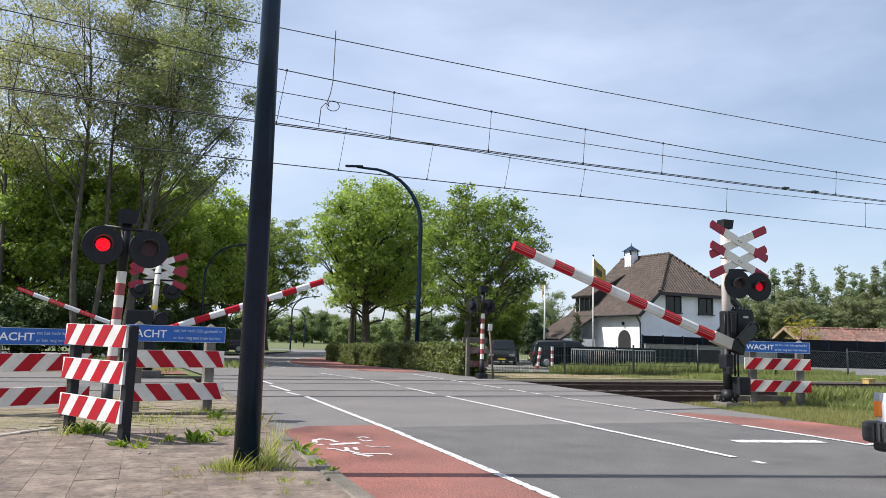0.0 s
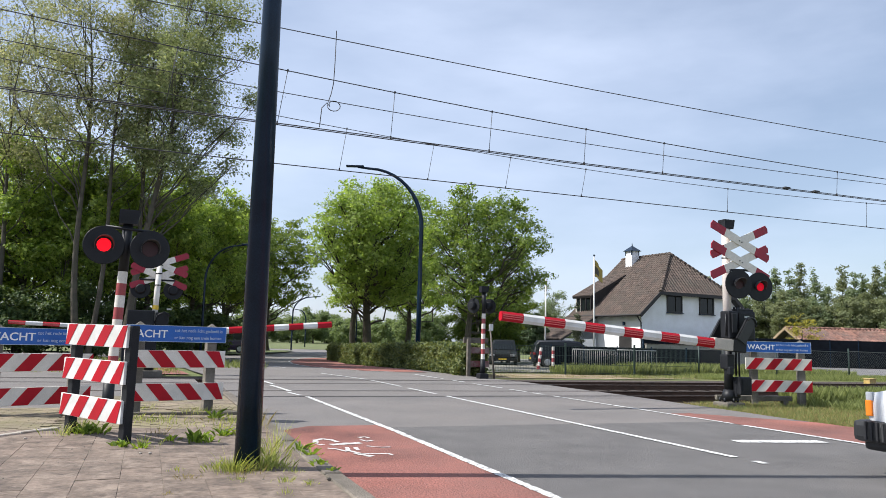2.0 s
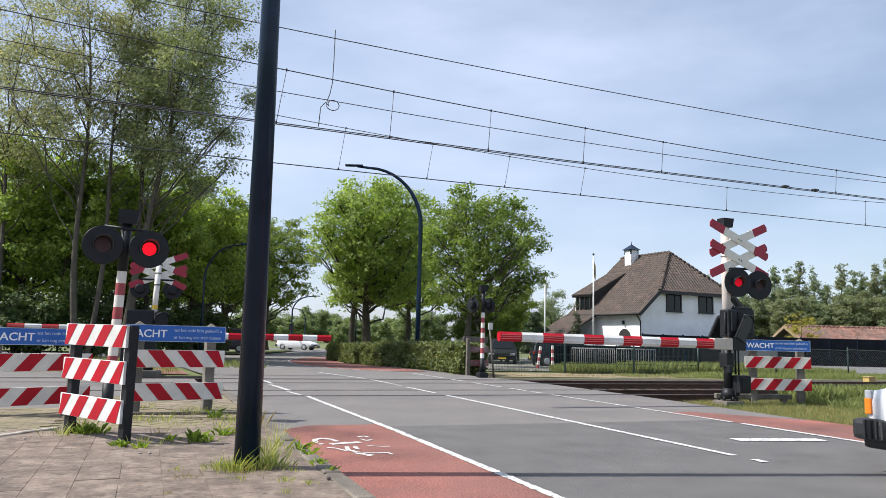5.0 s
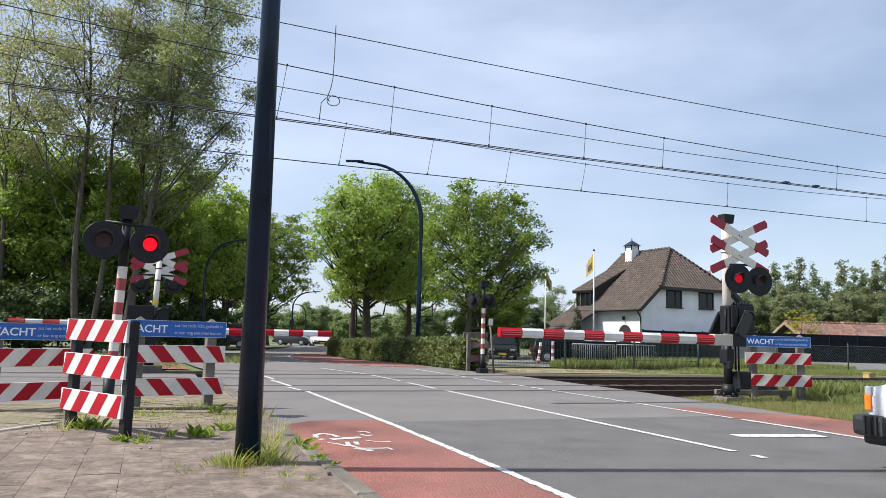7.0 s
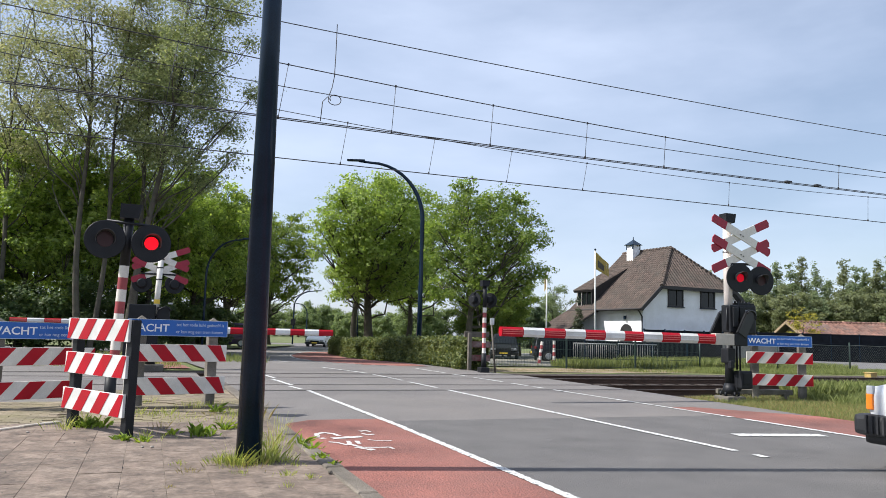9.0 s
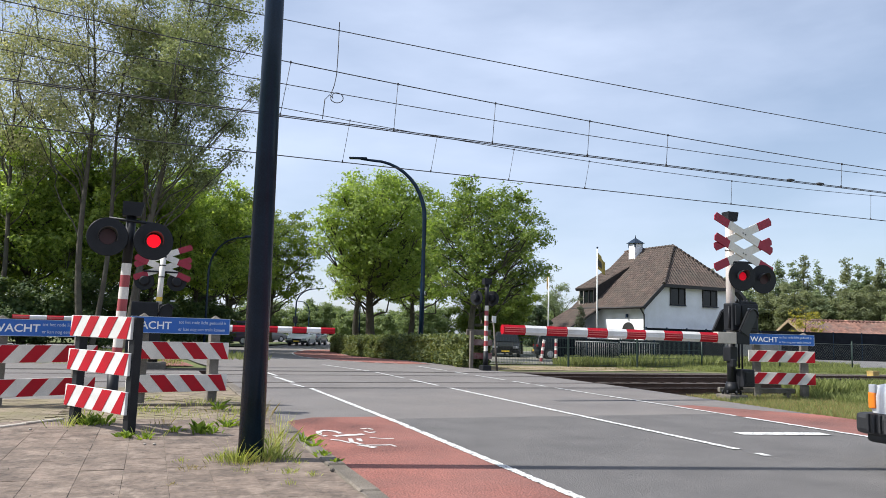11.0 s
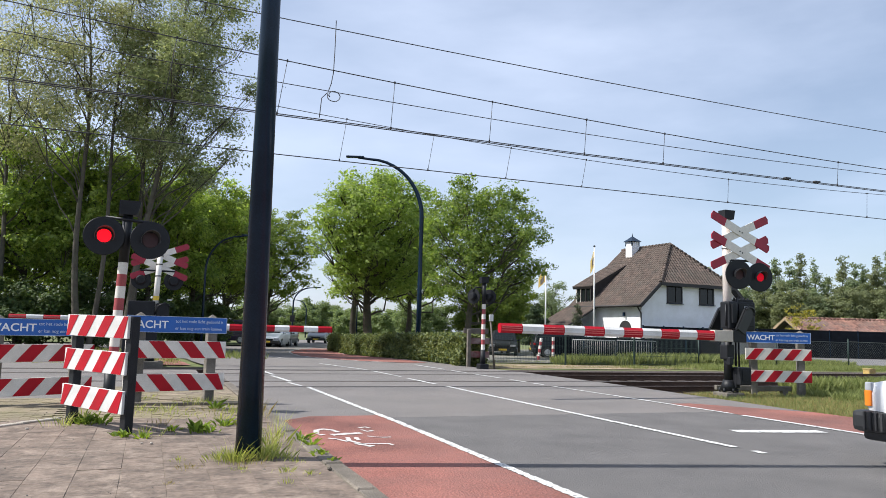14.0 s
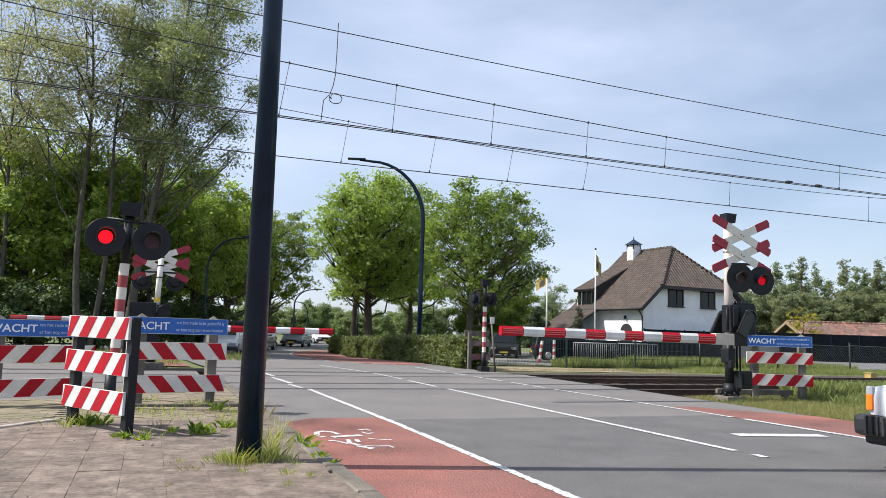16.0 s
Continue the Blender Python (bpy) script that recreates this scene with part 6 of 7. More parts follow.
build_tree(-0.75, 34.4, round_crown(18.0, 2.5, 6.0, 18, TREE_RNG, 0.38, 0.3, 0.2), LEAF_POPLAR, 0.066, 13000, 104, "tall grey-green tree with fine silvery leaves", trunk=4.4, girth=0.14, rise=1.6, lean=(0.01, 0.0), **TALL)
build_tree(-6.0, 35.5, round_crown(17.2, 3.2, 6.0, 20, TREE_RNG, 0.4), LEAF_RUSSET, 0.068, 14000, 105, "tall thin tree with sparse russet spring leaves", trunk=4.4, girth=0.13, rise=1.6, **TALL)
# the dense wood behind them
for i, (x, y, h, r, zl, k) in enumerate(((-5.3, 37.6, 11.6, 3.1, 2.6, 60000), (-2.8, 36.9, 9.6, 2.9, 2.4, 60000), (-0.2, 37.2, 10.2, 2.9, 2.4, 60000), (2.1, 40.0, 10.0, 2.7, 2.4, 56000), (-8, 39, 7.5, 2.8, 1.8, 40000), (4.2, 47.5, 10.2, 2.8, 3.0, 56000), (-1, 45, 10.5, 4, 2.0, 44000), (-6, 46, 11.5, 4.2, 2.0, 44000), (-11, 42, 8, 3.5, 1.5, 24000))):
    build_tree(x, y, round_crown(h, r * 1.1, zl, 24, TREE_RNG, 0.4), LEAF_DARK if i == 5 else LEAF_WOOD, 0.12, int(k * 0.4), 200 + i, "unseen green tree added to shade the wood with low branches", trunk=1.8, girth=0.16, rise=0.9, spray=0.45, gap=-0.15, gap_size=0.8, per=20, group="woodland trees")
# undergrowth, its leaves coloured dark as if in the wood's shade
for i, (x, y, h, r) in enumerate(((-7.5, 35.0, 3.4, 2.0), (-5.0, 34.3, 3.2, 1.9), (-2.6, 35.1, 3.5, 1.9), (-0.6, 36.9, 3.2, 1.8), (1.0, 39.5, 3.4, 1.9), (2.6, 42.5, 3.4, 1.9), (-9.5, 36.5, 4, 2.2), (3.4, 47.0, 3.2, 1.8))):
    build_tree(x, y, round_crown(h, r, 0.2, 8, TREE_RNG, 0.5), LEAF_SHRUB_SHADED, 0.1, 13000, 250 + i, "green undergrowth shrub at the woodland edge, darkened as shade", trunk=0.3, girth=0.06, spray=0.4, gap=-0.4, name="shrub", group="undergrowth")
for i, (x, y, h, r, zl) in enumerate(((6.0, 62.0, 12.6, 4.2, 2.5), (10.2, 69.0, 13.0, 4.6, 3.2), (2.0, 58.0, 13.0, 4.0, 2.2))):
    build_tree(x, y, round_crown(h * 1.04, r * 1.1, zl, 26, TREE_RNG, 0.38), LEAF_DARK, 0.16, 19000, 300 + i, "broad green roadside tree with bare lower trunk", trunk=2.0, girth=0.24, rise=0.9, spray=0.55, gap=-0.15, gap_size=1.0, per=20, group="roadside trees")
# oaks behind the hedge
build_tree(14.3, 50.0, round_crown(13.7, 5.2, 2.7, 46, TREE_RNG, 0.36, 0.15), LEAF_OAK, 0.14, 42000, 401, "large bright green oak behind the hedge", trunk=2.4, girth=0.36, top=10.6, rise=0.75, spray=0.55, gap=-0.34, gap_size=1.0, hollow=0.5, per=18)
build_tree(15.45, 35.2, round_crown(10.2, 3.8, 2.0, 44, TREE_RNG, 0.34, 0.7, 0.0), LEAF_OAK_DEEP, 0.1, 34000, 402, "spreading green oak with open dark limbs behind the hedge", trunk=1.75, girth=0.21, top=7.6, rise=0.6, spray=0.36, gap=0.0, gap_size=0.9, hollow=0.4, per=18)
build_tree(20.0, 56.0, round_crown(13.4, 4.2, 3.0, 24, TREE_RNG, 0.4), LEAF_OAK, 0.16, 14000, 403, "bright green oak behind the hedge", trunk=2.2, girth=0.25, rise=0.8, spray=0.48, gap=-0.08, gap_size=1.0, per=24)
for i, (x, y, h) in enumerate(((16.0, 60.0, 11.5), (17.7, 63.5, 12.0), (20.6, 60.5, 9.0))):
    build_tree(x, y, round_crown(h, 2.6, 3.4, 14, TREE_RNG, 0.42), LEAF_OAK, 0.12, 15000, 420 + i, "slender green oak in the row behind the hedge", trunk=2.4, girth=0.3, spray=0.5, gap=-0.08, per=24, group="oaks behind the hedge")
for i, (x, y, h, r) in enumerate(((23.6, 46.8, 6.4, 2.2), (21.6, 48.5, 5.0, 1.9), (26.3, 50.5, 5.4, 1.8))):
    build_tree(x, y, round_crown(h, r, 0.5, 16, TREE_RNG, 0.42), LEAF_DARK, 0.085, 22000, 440 + i, "dark green garden tree behind the yard", trunk=0.8, girth=0.12, spray=0.4, gap=-0.15, per=20, group="garden trees")
build_tree(31.4, 54.2, round_crown(6.9, 1.8, 1.9, 10, TREE_RNG, 0.4), LEAF_HAZED, 0.08, 6500, 405, "small thin young tree behind the yard", trunk=1.3, girth=0.12, rise=1.0, spray=0.4, gap=-0.1, per=24)
build_tree(22.3, 40.6, round_crown(3.7, 0.95, 0.25, 9, TREE_RNG, 0.5), LEAF_CONIFER, 0.07, 14000, 500, "dark rounded evergreen shrub by the yard", trunk=0.4, girth=0.06, spray=0.22, gap=-0.5, name="shrub")
build_tree(25.8, 41.3, spire_crown(4.5, 0.62, 0.3, 8, TREE_RNG), LEAF_GREYGREEN, 0.06, 9000, 501, "slim grey-green upright shrub before the house", trunk=0.4, girth=0.05, spray=0.2, gap=-0.3, name="shrub")
build_tree(23.3, 47.2, round_crown(3.7, 1.05, 0.3, 9, TREE_RNG, 0.5), LEAF_OAK, 0.085, 12000, 502, "clipped bright green bush by the yard", trunk=0.4, girth=0.06, spray=0.25, gap=-0.6, name="shrub")
# the row of pointed trees behind the shed, with haze in their pale leaf colour
for i, (x, y, h, r) in enumerate(((70.1, 79.5, 12.0, 2.7), (70.5, 76.4, 11.0, 2.7), (74.1, 77.2, 11.5, 2.7), (73.4, 73.7, 11.0, 2.7), (76.2, 73.7, 13.0, 2.7), (75.1, 70.5, 12.2, 2.7), (78.2, 71.6, 13.9, 2.7), (77.8, 69.0, 12.2, 2.7), (80.9, 70.1, 10.6, 2.7), (80.6, 67.4, 13.2, 2.7), (79.8, 65.1, 11.8, 2.7), (83.6, 66.8, 12.0, 2.7), (82.1, 63.9, 12.6, 2.7), (84.4, 64.1, 13.8, 2.7), (83.9, 61.4, 13.0, 2.7))):
    build_tree(x, y, spire_crown(h, r, 0.6, 15, TREE_RNG), LEAF_HAZED if i % 3 else LEAF_HAZED_WARM, 0.17, 12500, 600 + i, "distant green pointed tree in the row, paled for haze", trunk=0.8, girth=0.13, rise=0.9, spray=0.5, gap=-0.12, gap_size=1.0, hollow=0.1, group="distant tree row", per=20)
for i, (x, y, h, r) in enumerate(((66.4, 70.7, 8.8, 3.2), (69.5, 69.1, 8.4, 3.2), (70.1, 65.6, 8.8, 3.2), (73.5, 64.8, 8.2, 3.2), (73.9, 61.3, 8.6, 3.2), (76.4, 59.7, 8.8, 3.2), (78.3, 57.3, 8.6, 3.2))):
    build_tree(x, y, round_crown(h, r, 0.4, 18, TREE_RNG, 0.42), LEAF_HAZED_WARM if i % 3 else LEAF_HAZED, 0.17, 10500, 640 + i, "rounded green tree before the row, paled for haze", trunk=0.8, girth=0.13, rise=0.9, spray=0.5, gap=-0.15, gap_size=1.0, group="distant tree row", per=20)
build_tree(56.3, 51.5, round_crown(5.0, 2.0, 2.0, 12, TREE_RNG, 0.34), LEAF_YELLOW, 0.09, 1800, 700, "yellow-green flowering shrub by the shed", trunk=0.8, girth=0.07, rise=1.2, spray=0.32, gap=0.0, name="shrub", per=18)
# added trees outside the view, which keep the sun off the low undergrowth
for i, (x, y, h, r) in enumerate(((-8.6, 35.2, 5.2, 2.2), (-8.2, 32.4, 4.4, 1.9), (-9.5, 38.5, 5.5, 2.2), (-14, 36, 5.0, 2.4), (-19, 36, 6, 3.0), (-14, 30, 4.5, 2.2), (-22, 31, 6, 3.0), (-18, 42, 7, 3.5))):
    build_tree(x, y, round_crown(h, r, 1.6, 7, TREE_RNG, 0.45), LEAF_DARK, 0.24, 5000, 900 + i, "unseen green tree added to shade the wood", trunk=1.2, girth=0.12, group="woodland trees")
for i, (x, y, h, r) in enumerate(((24, 168, 8.6, 4.5), (31, 165, 6, 5), (36, 172, 8.6, 5), (41, 180, 6.4, 6), (47, 187, 7.4, 6), (52, 185, 6.5, 6), (28, 190, 8, 8), (45, 200, 8, 9), (58, 150, 8, 6), (66, 140, 8, 6), (75, 150, 9, 7), (20, 170, 8, 5), (38, 150, 5, 3.5), (88, 150, 9, 7), (46, 130, 6.5, 5), (45, 143, 5.6, 5), (40.5, 150, 5.0, 4))):
    build_tree(x, y, round_crown(h, r, 0.3, 10, TREE_RNG, 0.45), LEAF_FAR_DEEP, 0.27, 13000, 800 + i, "far green tree at the edge of the field", trunk=1.0, girth=0.2, spray=0.9, gap=-0.4, gap_size=1.5, group="far trees")


def build_hedge():
    """A clipped hedge along the far road edge, in six lengths."""
    line_pts = [(9.85, 22.9), (10.1, 26), (10.15, 30), (10.25, 34), (10.45, 38), (10.7, 42), (11.0, 47.8)]
    rng = np.random.default_rng(7)
    for (x0, y0), (x1, y1) in zip(line_pts, line_pts[1:]):
        th = thing("hedge", x0, y0, ground_z(y0), 0, "dense clipped beech hedge with bronze and green leaves", "hedge", "hedge lengths")
        d = np.array([x1 - x0, y1 - y0, ground_z(y1) - ground_z(y0)])
        bm = bmesh.new()
        mid_p = d / 2
        box(bm, (mid_p[0] + 0.45, mid_p[1], mid_p[2] + 0.4), (0.5, abs(d[1]) - 0.1, 0.74), rz=-math.degrees(math.atan2(d[0], d[1])))
        part("hedge_core", bm, LEAF_DARK, th)
        k = 12000
        t = rng.random(k)
        face = rng.random(k)
        px = np.where(face < 0.5, rng.normal(0, 0.05, k), np.where(face < 0.85, rng.uniform(0, 0.9, k), 0.9))
        pz = np.where(face < 0.5, rng.uniform(0.02, 0.94, k), np.where(face < 0.85, 0.92 + np.abs(rng.normal(0, 0.07, k)), rng.uniform(0.1, 0.94, k)))
        bulge = np.array([noise.noise(Vector((y0 + a * 4, b * 2, 0))) for a, b in zip(t, pz)]) * 0.2
        p = np.stack([px + bulge, np.zeros(k), pz + bulge * 0.5], 1) + t[:, None] * d
        if y0 < 23 or y1 > 47:
            e = np.stack([rng.uniform(0, 0.9, 1800), rng.normal(0, 0.04, 1800) + (0 if y0 < 23 else d[1]), rng.uniform(0.03, 0.92, 1800) + (0 if y0 < 23 else d[2])], 1)
            p = np.concatenate([p, e + np.array([0 if y0 < 23 else d[0], 0, 0])])
        leaf_mesh("hedge_leaves", p, 0.068, LEAF_HEDGE, th, rng)["kind"] = "stuff"


build_hedge()


def blades(name, areas, size, material, label, seed, lean=0.65):
    """Upright grass blades scattered over patches: x, y, half sizes, count."""
    rng = np.random.default_rng(seed)
    allp, hh = [], []
    for x, y, sx, sy, k, h in areas:
        q = np.stack([x + sx * rng.uniform(-1, 1, k), y + sy * rng.uniform(-1, 1, k)], 1)
        keep = np.array([noise.noise(Vector((a * 0.9, b * 0.9, seed))) > -0.35 for a, b in q])
        q = q[keep]
        allp.append(q)
        hh.append(h * rng.uniform(0.4, 1.2, len(q)))
    q, h = np.concatenate(allp), np.concatenate(hh)
    k = len(q)
    z = np.array([ground_z(b) + dip(b) - 0.05 for b in q[:, 1]])
    base = np.stack([q[:, 0], q[:, 1], z], 1)
    a = rng.uniform(0, 6.28, k)
    side = np.stack([np.cos(a), np.sin(a), np.zeros(k)], 1) * (size * rng.uniform(0.5, 1.2, k))[:, None]
    bend = np.stack([np.cos(a * 3), np.sin(a * 3), np.zeros(k)], 1) * (h * lean * rng.random(k))[:, None]
    up = np.stack([np.zeros(k), np.zeros(k), h], 1)
    v = np.stack([base - side, base + side, base + up * 0.6 + bend * 0.4 + side * 0.5, base + up + bend], 1)
    me = bpy.data.meshes.new(name)
    me.vertices.add(k * 4)
    me.vertices.foreach_set("co", v.ravel())
    me.loops.add(k * 4)
    me.loops.foreach_set("vertex_index", np.arange(k * 4))
    me.polygons.add(k)
    me.polygons.foreach_set("loop_start", np.arange(k) * 4)
    me.polygons.foreach_set("loop_total", np.full(k, 4))
    me.update()
    me.materials.append(material)
    return tagged(new(name, me), label, "grass", kind="stuff")


blades("verge_grass", [(12.5, 9.8, 2.3, 2.9, 20000, 0.1), (18, 10, 4, 2.8, 22000, 0.22), (24, 9.5, 5, 3, 10000, 0.35), (15.6, 12.3, 2.4, 0.5, 8000, 0.38), (14.2, 11.4, 1.2, 0.7, 6000, 0.2)], 0.0022, GRASS, "green and dry grass on the verge", 11)
blades("dry_verge_grass", [(11.4, 9.0, 1.2, 4.0, 22000, 0.07), (12.5, 10.5, 2.2, 2.2, 12000, 0.09), (18, 10, 4, 2.8, 6000, 0.16), (15, 23.4, 4.5, 0.9, 3500, 0.08)], 0.0022, GRASS_DRY, "dry yellow grass along the road edge", 12)
blades("railway_grass", [(20, 23.3, 3.5, 0.8, 4000, 0.14), (28, 23.4, 8, 1.2, 18000, 0.2), (21.5, 25.5, 3.2, 0.5, 7000, 0.5), (17.2, 25.5, 1.8, 0.4, 2200, 0.42), (23.5, 26.6, 7.5, 1.3, 26000, 0.34), (18, 26.4, 2.6, 1.0, 8000, 0.3), (14, 27.5, 2.5, 1, 800, 0.12)], 0.0038, GRASS, "tall fresh grass along the railway fence", 13)
blades("woodland_grass", [(-6, 25, 7, 2.5, 5000, 0.14), (-2, 30, 6, 3, 5000, 0.3)], 0.02, GRASS, "rough grass at the woodland edge", 14)


BOX_YELLOW = mat("faded yellow paint", (0.5, 0.34, 0.1), 0.6, vary=0.25, scale=6, bump=0.1, dirt=(0.3, 0.24, 0.13), dirt_amount=0.7)


def build_trackside_bits():
    th = thing("marker_box", 26.4, 21.0, -0.2, 8, "small yellow box beside the rails", "track box")
    bm = bmesh.new()
    box(bm, (0, 0, 0.16), (0.42, 0.26, 0.3), bevel=0.02)
    part("box_body", bm, BOX_YELLOW, th)
    bm = bmesh.new()
    box(bm, (0, 0, 0.325), (0.46, 0.3, 0.03), bevel=0.008)
    part("lid", bm, BOX_YELLOW, th)
    th = thing("low_beam", 11.3, 12.5, 0, -14, "low grey concrete beam between mast and notice", "beam")
    bm = bmesh.new()
    box(bm, (0.75, 0, 0.12), (1.7, 0.1, 0.1), bevel=0.012)
    for q in (0.05, 1.45):
        box(bm, (q, 0, 0.03), (0.12, 0.12, 0.16), bevel=0.01)
    part("beam", bm, CONCRETE_POST, th)
    bm = bmesh.new()
    bmesh.ops.create_icosphere(bm, subdivisions=2, radius=0.11, matrix=Matrix.Diagonal((1.2, 0.8, 0.5, 1)))
    for q in bm.verts:
        q.co *= 1 + 0.2 * noise.noise(q.co * 14)
    ob = solo("stone", bm, EDGING, "pale stone lying beside the rails", "stone", "loose stones")
    ob.location = (16.6, 17.2, -0.13)


build_trackside_bits()


# ---- vehicles ----


def car_paint(name, color):
    m = mat(name, color, 0.35, vary=0.05, scale=2, bump=0)
    m.node_tree.nodes["Principled BSDF"].inputs["Coat Weight"].default_value = 0.6
    return m


PAINT_WHITE = car_paint("white car paint", (0.75, 0.76, 0.77))
PAINT_DARK = car_paint("dark car paint", (0.03, 0.035, 0.04))
PAINT_BLACK = mat("dull black car paint", (0.008, 0.01, 0.011), 0.5, vary=0.1, scale=2, bump=0, spec=0.3)
PAINT_SILVER = car_paint("grey car paint", (0.15, 0.16, 0.175))
PAINT_BLUE = mat("dull dark blue car paint", (0.008, 0.011, 0.018), 0.5, vary=0.1, scale=2, bump=0, spec=0.3)
PAINT_PURPLE = car_paint("dark purple car paint", (0.035, 0.02, 0.06))
LAMP_CLEAR = mat("clear lamp", (0.34, 0.36, 0.39), 0.15, vary=0.05, bump=0)
LAMP_ORANGE = mat("orange indicator", (0.75, 0.2, 0.02), 0.25, vary=0.05, bump=0)
LAMP_RED = mat("rear lamp", (0.35, 0.01, 0.01), 0.25, vary=0.05, bump=0)
PLATE = mat("yellow plate", (0.75, 0.52, 0.05), 0.5, vary=0.05, bump=0)
BUMPER = mat("black bumper plastic", (0.018, 0.019, 0.021), 0.5, vary=0.15, bump=0.1)


def build_car(name, paint, label, length=4.3, width=1.76, height=1.46, boxy=False, lamp_w=0.34):
    """A car whose nose points to +y, with its own origin under its middle."""
    th = thing(name, 0, 0, 0, 0, label, "car")
    hl, hw = length / 2, width / 2
    if boxy:
        prof = [(-hl, 0.45, 0.82, 0.82), (-hl + 0.15, 0.25, 0.9, height - 0.28), (-hl + 0.35, 0.22, 0.92, height - 0.03), (-0.2, 0.22, 0.93, height), (0.35, 0.22, 0.92, height - 0.06), (1.0, 0.22, 0.9, 0.93), (hl - 0.25, 0.24, 0.79, 0.8), (hl - 0.04, 0.3, 0.745, 0.755), (hl, 0.36, 0.67, 0.68)]
    else:
        prof = [(-hl, 0.4, 0.8, 0.8), (-hl + 0.2, 0.24, 0.95, height - 0.4), (-hl + 0.75, 0.2, 0.96, height - 0.06), (-0.2, 0.2, 0.95, height), (0.3, 0.2, 0.93, height - 0.08), (1.05, 0.2, 0.92, 0.96), (hl - 0.4, 0.22, 0.8, 0.82), (hl - 0.08, 0.28, 0.66, 0.68), (hl, 0.34, 0.58, 0.6)]
    bm, gl = bmesh.new(), bmesh.new()
    rings = []
    for y, zb, zs, zr in prof:
        taper = 1.0 - 0.1 * max(0, abs(y) / hl - 0.75) / 0.25
        wr = hw * taper * (0.97 if zr - zs < 0.1 else 0.78)
        rings.append([(-hw * taper * 0.9, y, zb), (-hw * taper, y, zb + 0.18), (-hw * taper, y, zs - 0.1), (-hw * taper * 0.97, y, zs), (-wr, y, zr - 0.03 if zr - zs > 0.1 else zr - 0.01), (-wr * 0.8, y, zr), (wr * 0.8, y, zr), (wr, y, zr - 0.03 if zr - zs > 0.1 else zr - 0.01), (hw * taper * 0.97, y, zs), (hw * taper, y, zs - 0.1), (hw * taper, y, zb + 0.18), (hw * taper * 0.9, y, zb)])
    vs = [[bm.verts.new(p) for p in r] for r in rings]
    for a, b in zip(vs, vs[1:]):
        for k in range(11):
            f = bm.faces.new((a[k], a[k + 1], b[k + 1], b[k]))
            f.smooth = True
    bm.faces.new(vs[0][::-1])
    bm.faces.new(vs[-1])
    bmesh.ops.recalc_face_normals(bm, faces=bm.faces[:])
    body = part("body", bm, paint, th)
    # windows stand just proud of the cabin
    for i in range(1, len(prof) - 2):
        a, b = rings[i], rings[i + 1]
        za, zb_ = prof[i][3] - prof[i][2], prof[i + 1][3] - prof[i + 1][2]
        if za < 0.1 and zb_ < 0.1:
            continue
        for ia, ib in ((3, 4), (8, 7)):
            q = [Vector(a[ia]).lerp(Vector(a[ib]), 0.08), Vector(a[ia]).lerp(Vector(a[ib]), 0.88), Vector(b[ia]).lerp(Vector(b[ib]), 0.88), Vector(b[ia]).lerp(Vector(b[ib]), 0.08)]
            s = -1 if ia == 3 else 1
            q = [v + Vector((s * 0.012, 0, 0)) for v in q]
            g = bmesh.new()
            slab(g, q if s > 0 else q[::-1], 0.008)
            bmesh.ops.recalc_face_normals(g, faces=g.faces[:])
            part("side_window", g, GLASS, th)
    for i, j, nm in ((4, 5, "windscreen"), (1, 2, "rear_window") if not boxy else (0, 1, "rear_window")):
        a, b = rings[i], rings[j]
        g = bmesh.new()
        up = Vector((0, 0.02 if i == 4 else -0.02, 0.02))
        q = [Vector(a[5]).lerp(Vector(b[5]), 0.06) + up, Vector(a[6]).lerp(Vector(b[6]), 0.06) + up, Vector(a[6]).lerp(Vector(b[6]), 0.92) + up, Vector(a[5]).lerp(Vector(b[5]), 0.92) + up]
        slab(g, q, 0.008)
        part(nm, g, GLASS, th)
    for y in (hl - 0.85, -hl + 0.8):
        for s in (-1, 1):
            wh = new("wheel")
            wh.parent = th
            wh.location = (s * (hw - 0.1), y, 0.31)
            g = bmesh.new()
            tube(g, (-0.1, 0, 0), (0.1, 0, 0), 0.31, 0.31, 24)
            part("tyre", g, RUBBER, wh)
            g = bmesh.new()
            tube(g, (s * 0.095, 0, 0), (s * 0.112, 0, 0), 0.2, 0.17, 16)
            part("rim", g, STEEL, wh)
    front, zf = hl, prof[-1][2]
    g = bmesh.new()
    box(g, (0, front - 0.07, 0.39 if boxy else 0.36), (width * 1.02, 0.34, 0.2 if boxy else 0.2), bevel=0.05)
    part("front_bumper", g, BUMPER, th)
    g = bmesh.new()
    box(g, (0, -front + 0.02, 0.42), (width * 0.98, 0.24, 0.24), bevel=0.05)
    part("rear_bumper", g, BUMPER, th)
    g = bmesh.new()
    box(g, (0, front - 0.01, zf - 0.1), (width * 0.46, 0.06, 0.2), bevel=0.01)
    part("grille", g, BLACK, th)
    for s in (-1, 1):
        g = bmesh.new()
        box(g, (s * hw * 0.72, front - 0.06, zf - 0.02), (lamp_w, 0.14, 0.14), bevel=0.03)
        part("headlight", g, LAMP_CLEAR, th)
        g = bmesh.new()
        box(g, (s * hw * 0.78, -front + 0.05, 0.78), (0.3, 0.1, 0.14), bevel=0.02)
        part("tail_light", g, LAMP_RED, th)
        g = bmesh.new()
        box(g, (s * (hw + 0.08), 0.72, 0.98), (0.16, 0.1, 0.12), bevel=0.03)
        part("mirror", g, paint, th)
    g = bmesh.new()
    box(g, (0, front + 0.1, 0.42 if boxy else 0.38), (0.5, 0.015, 0.11))
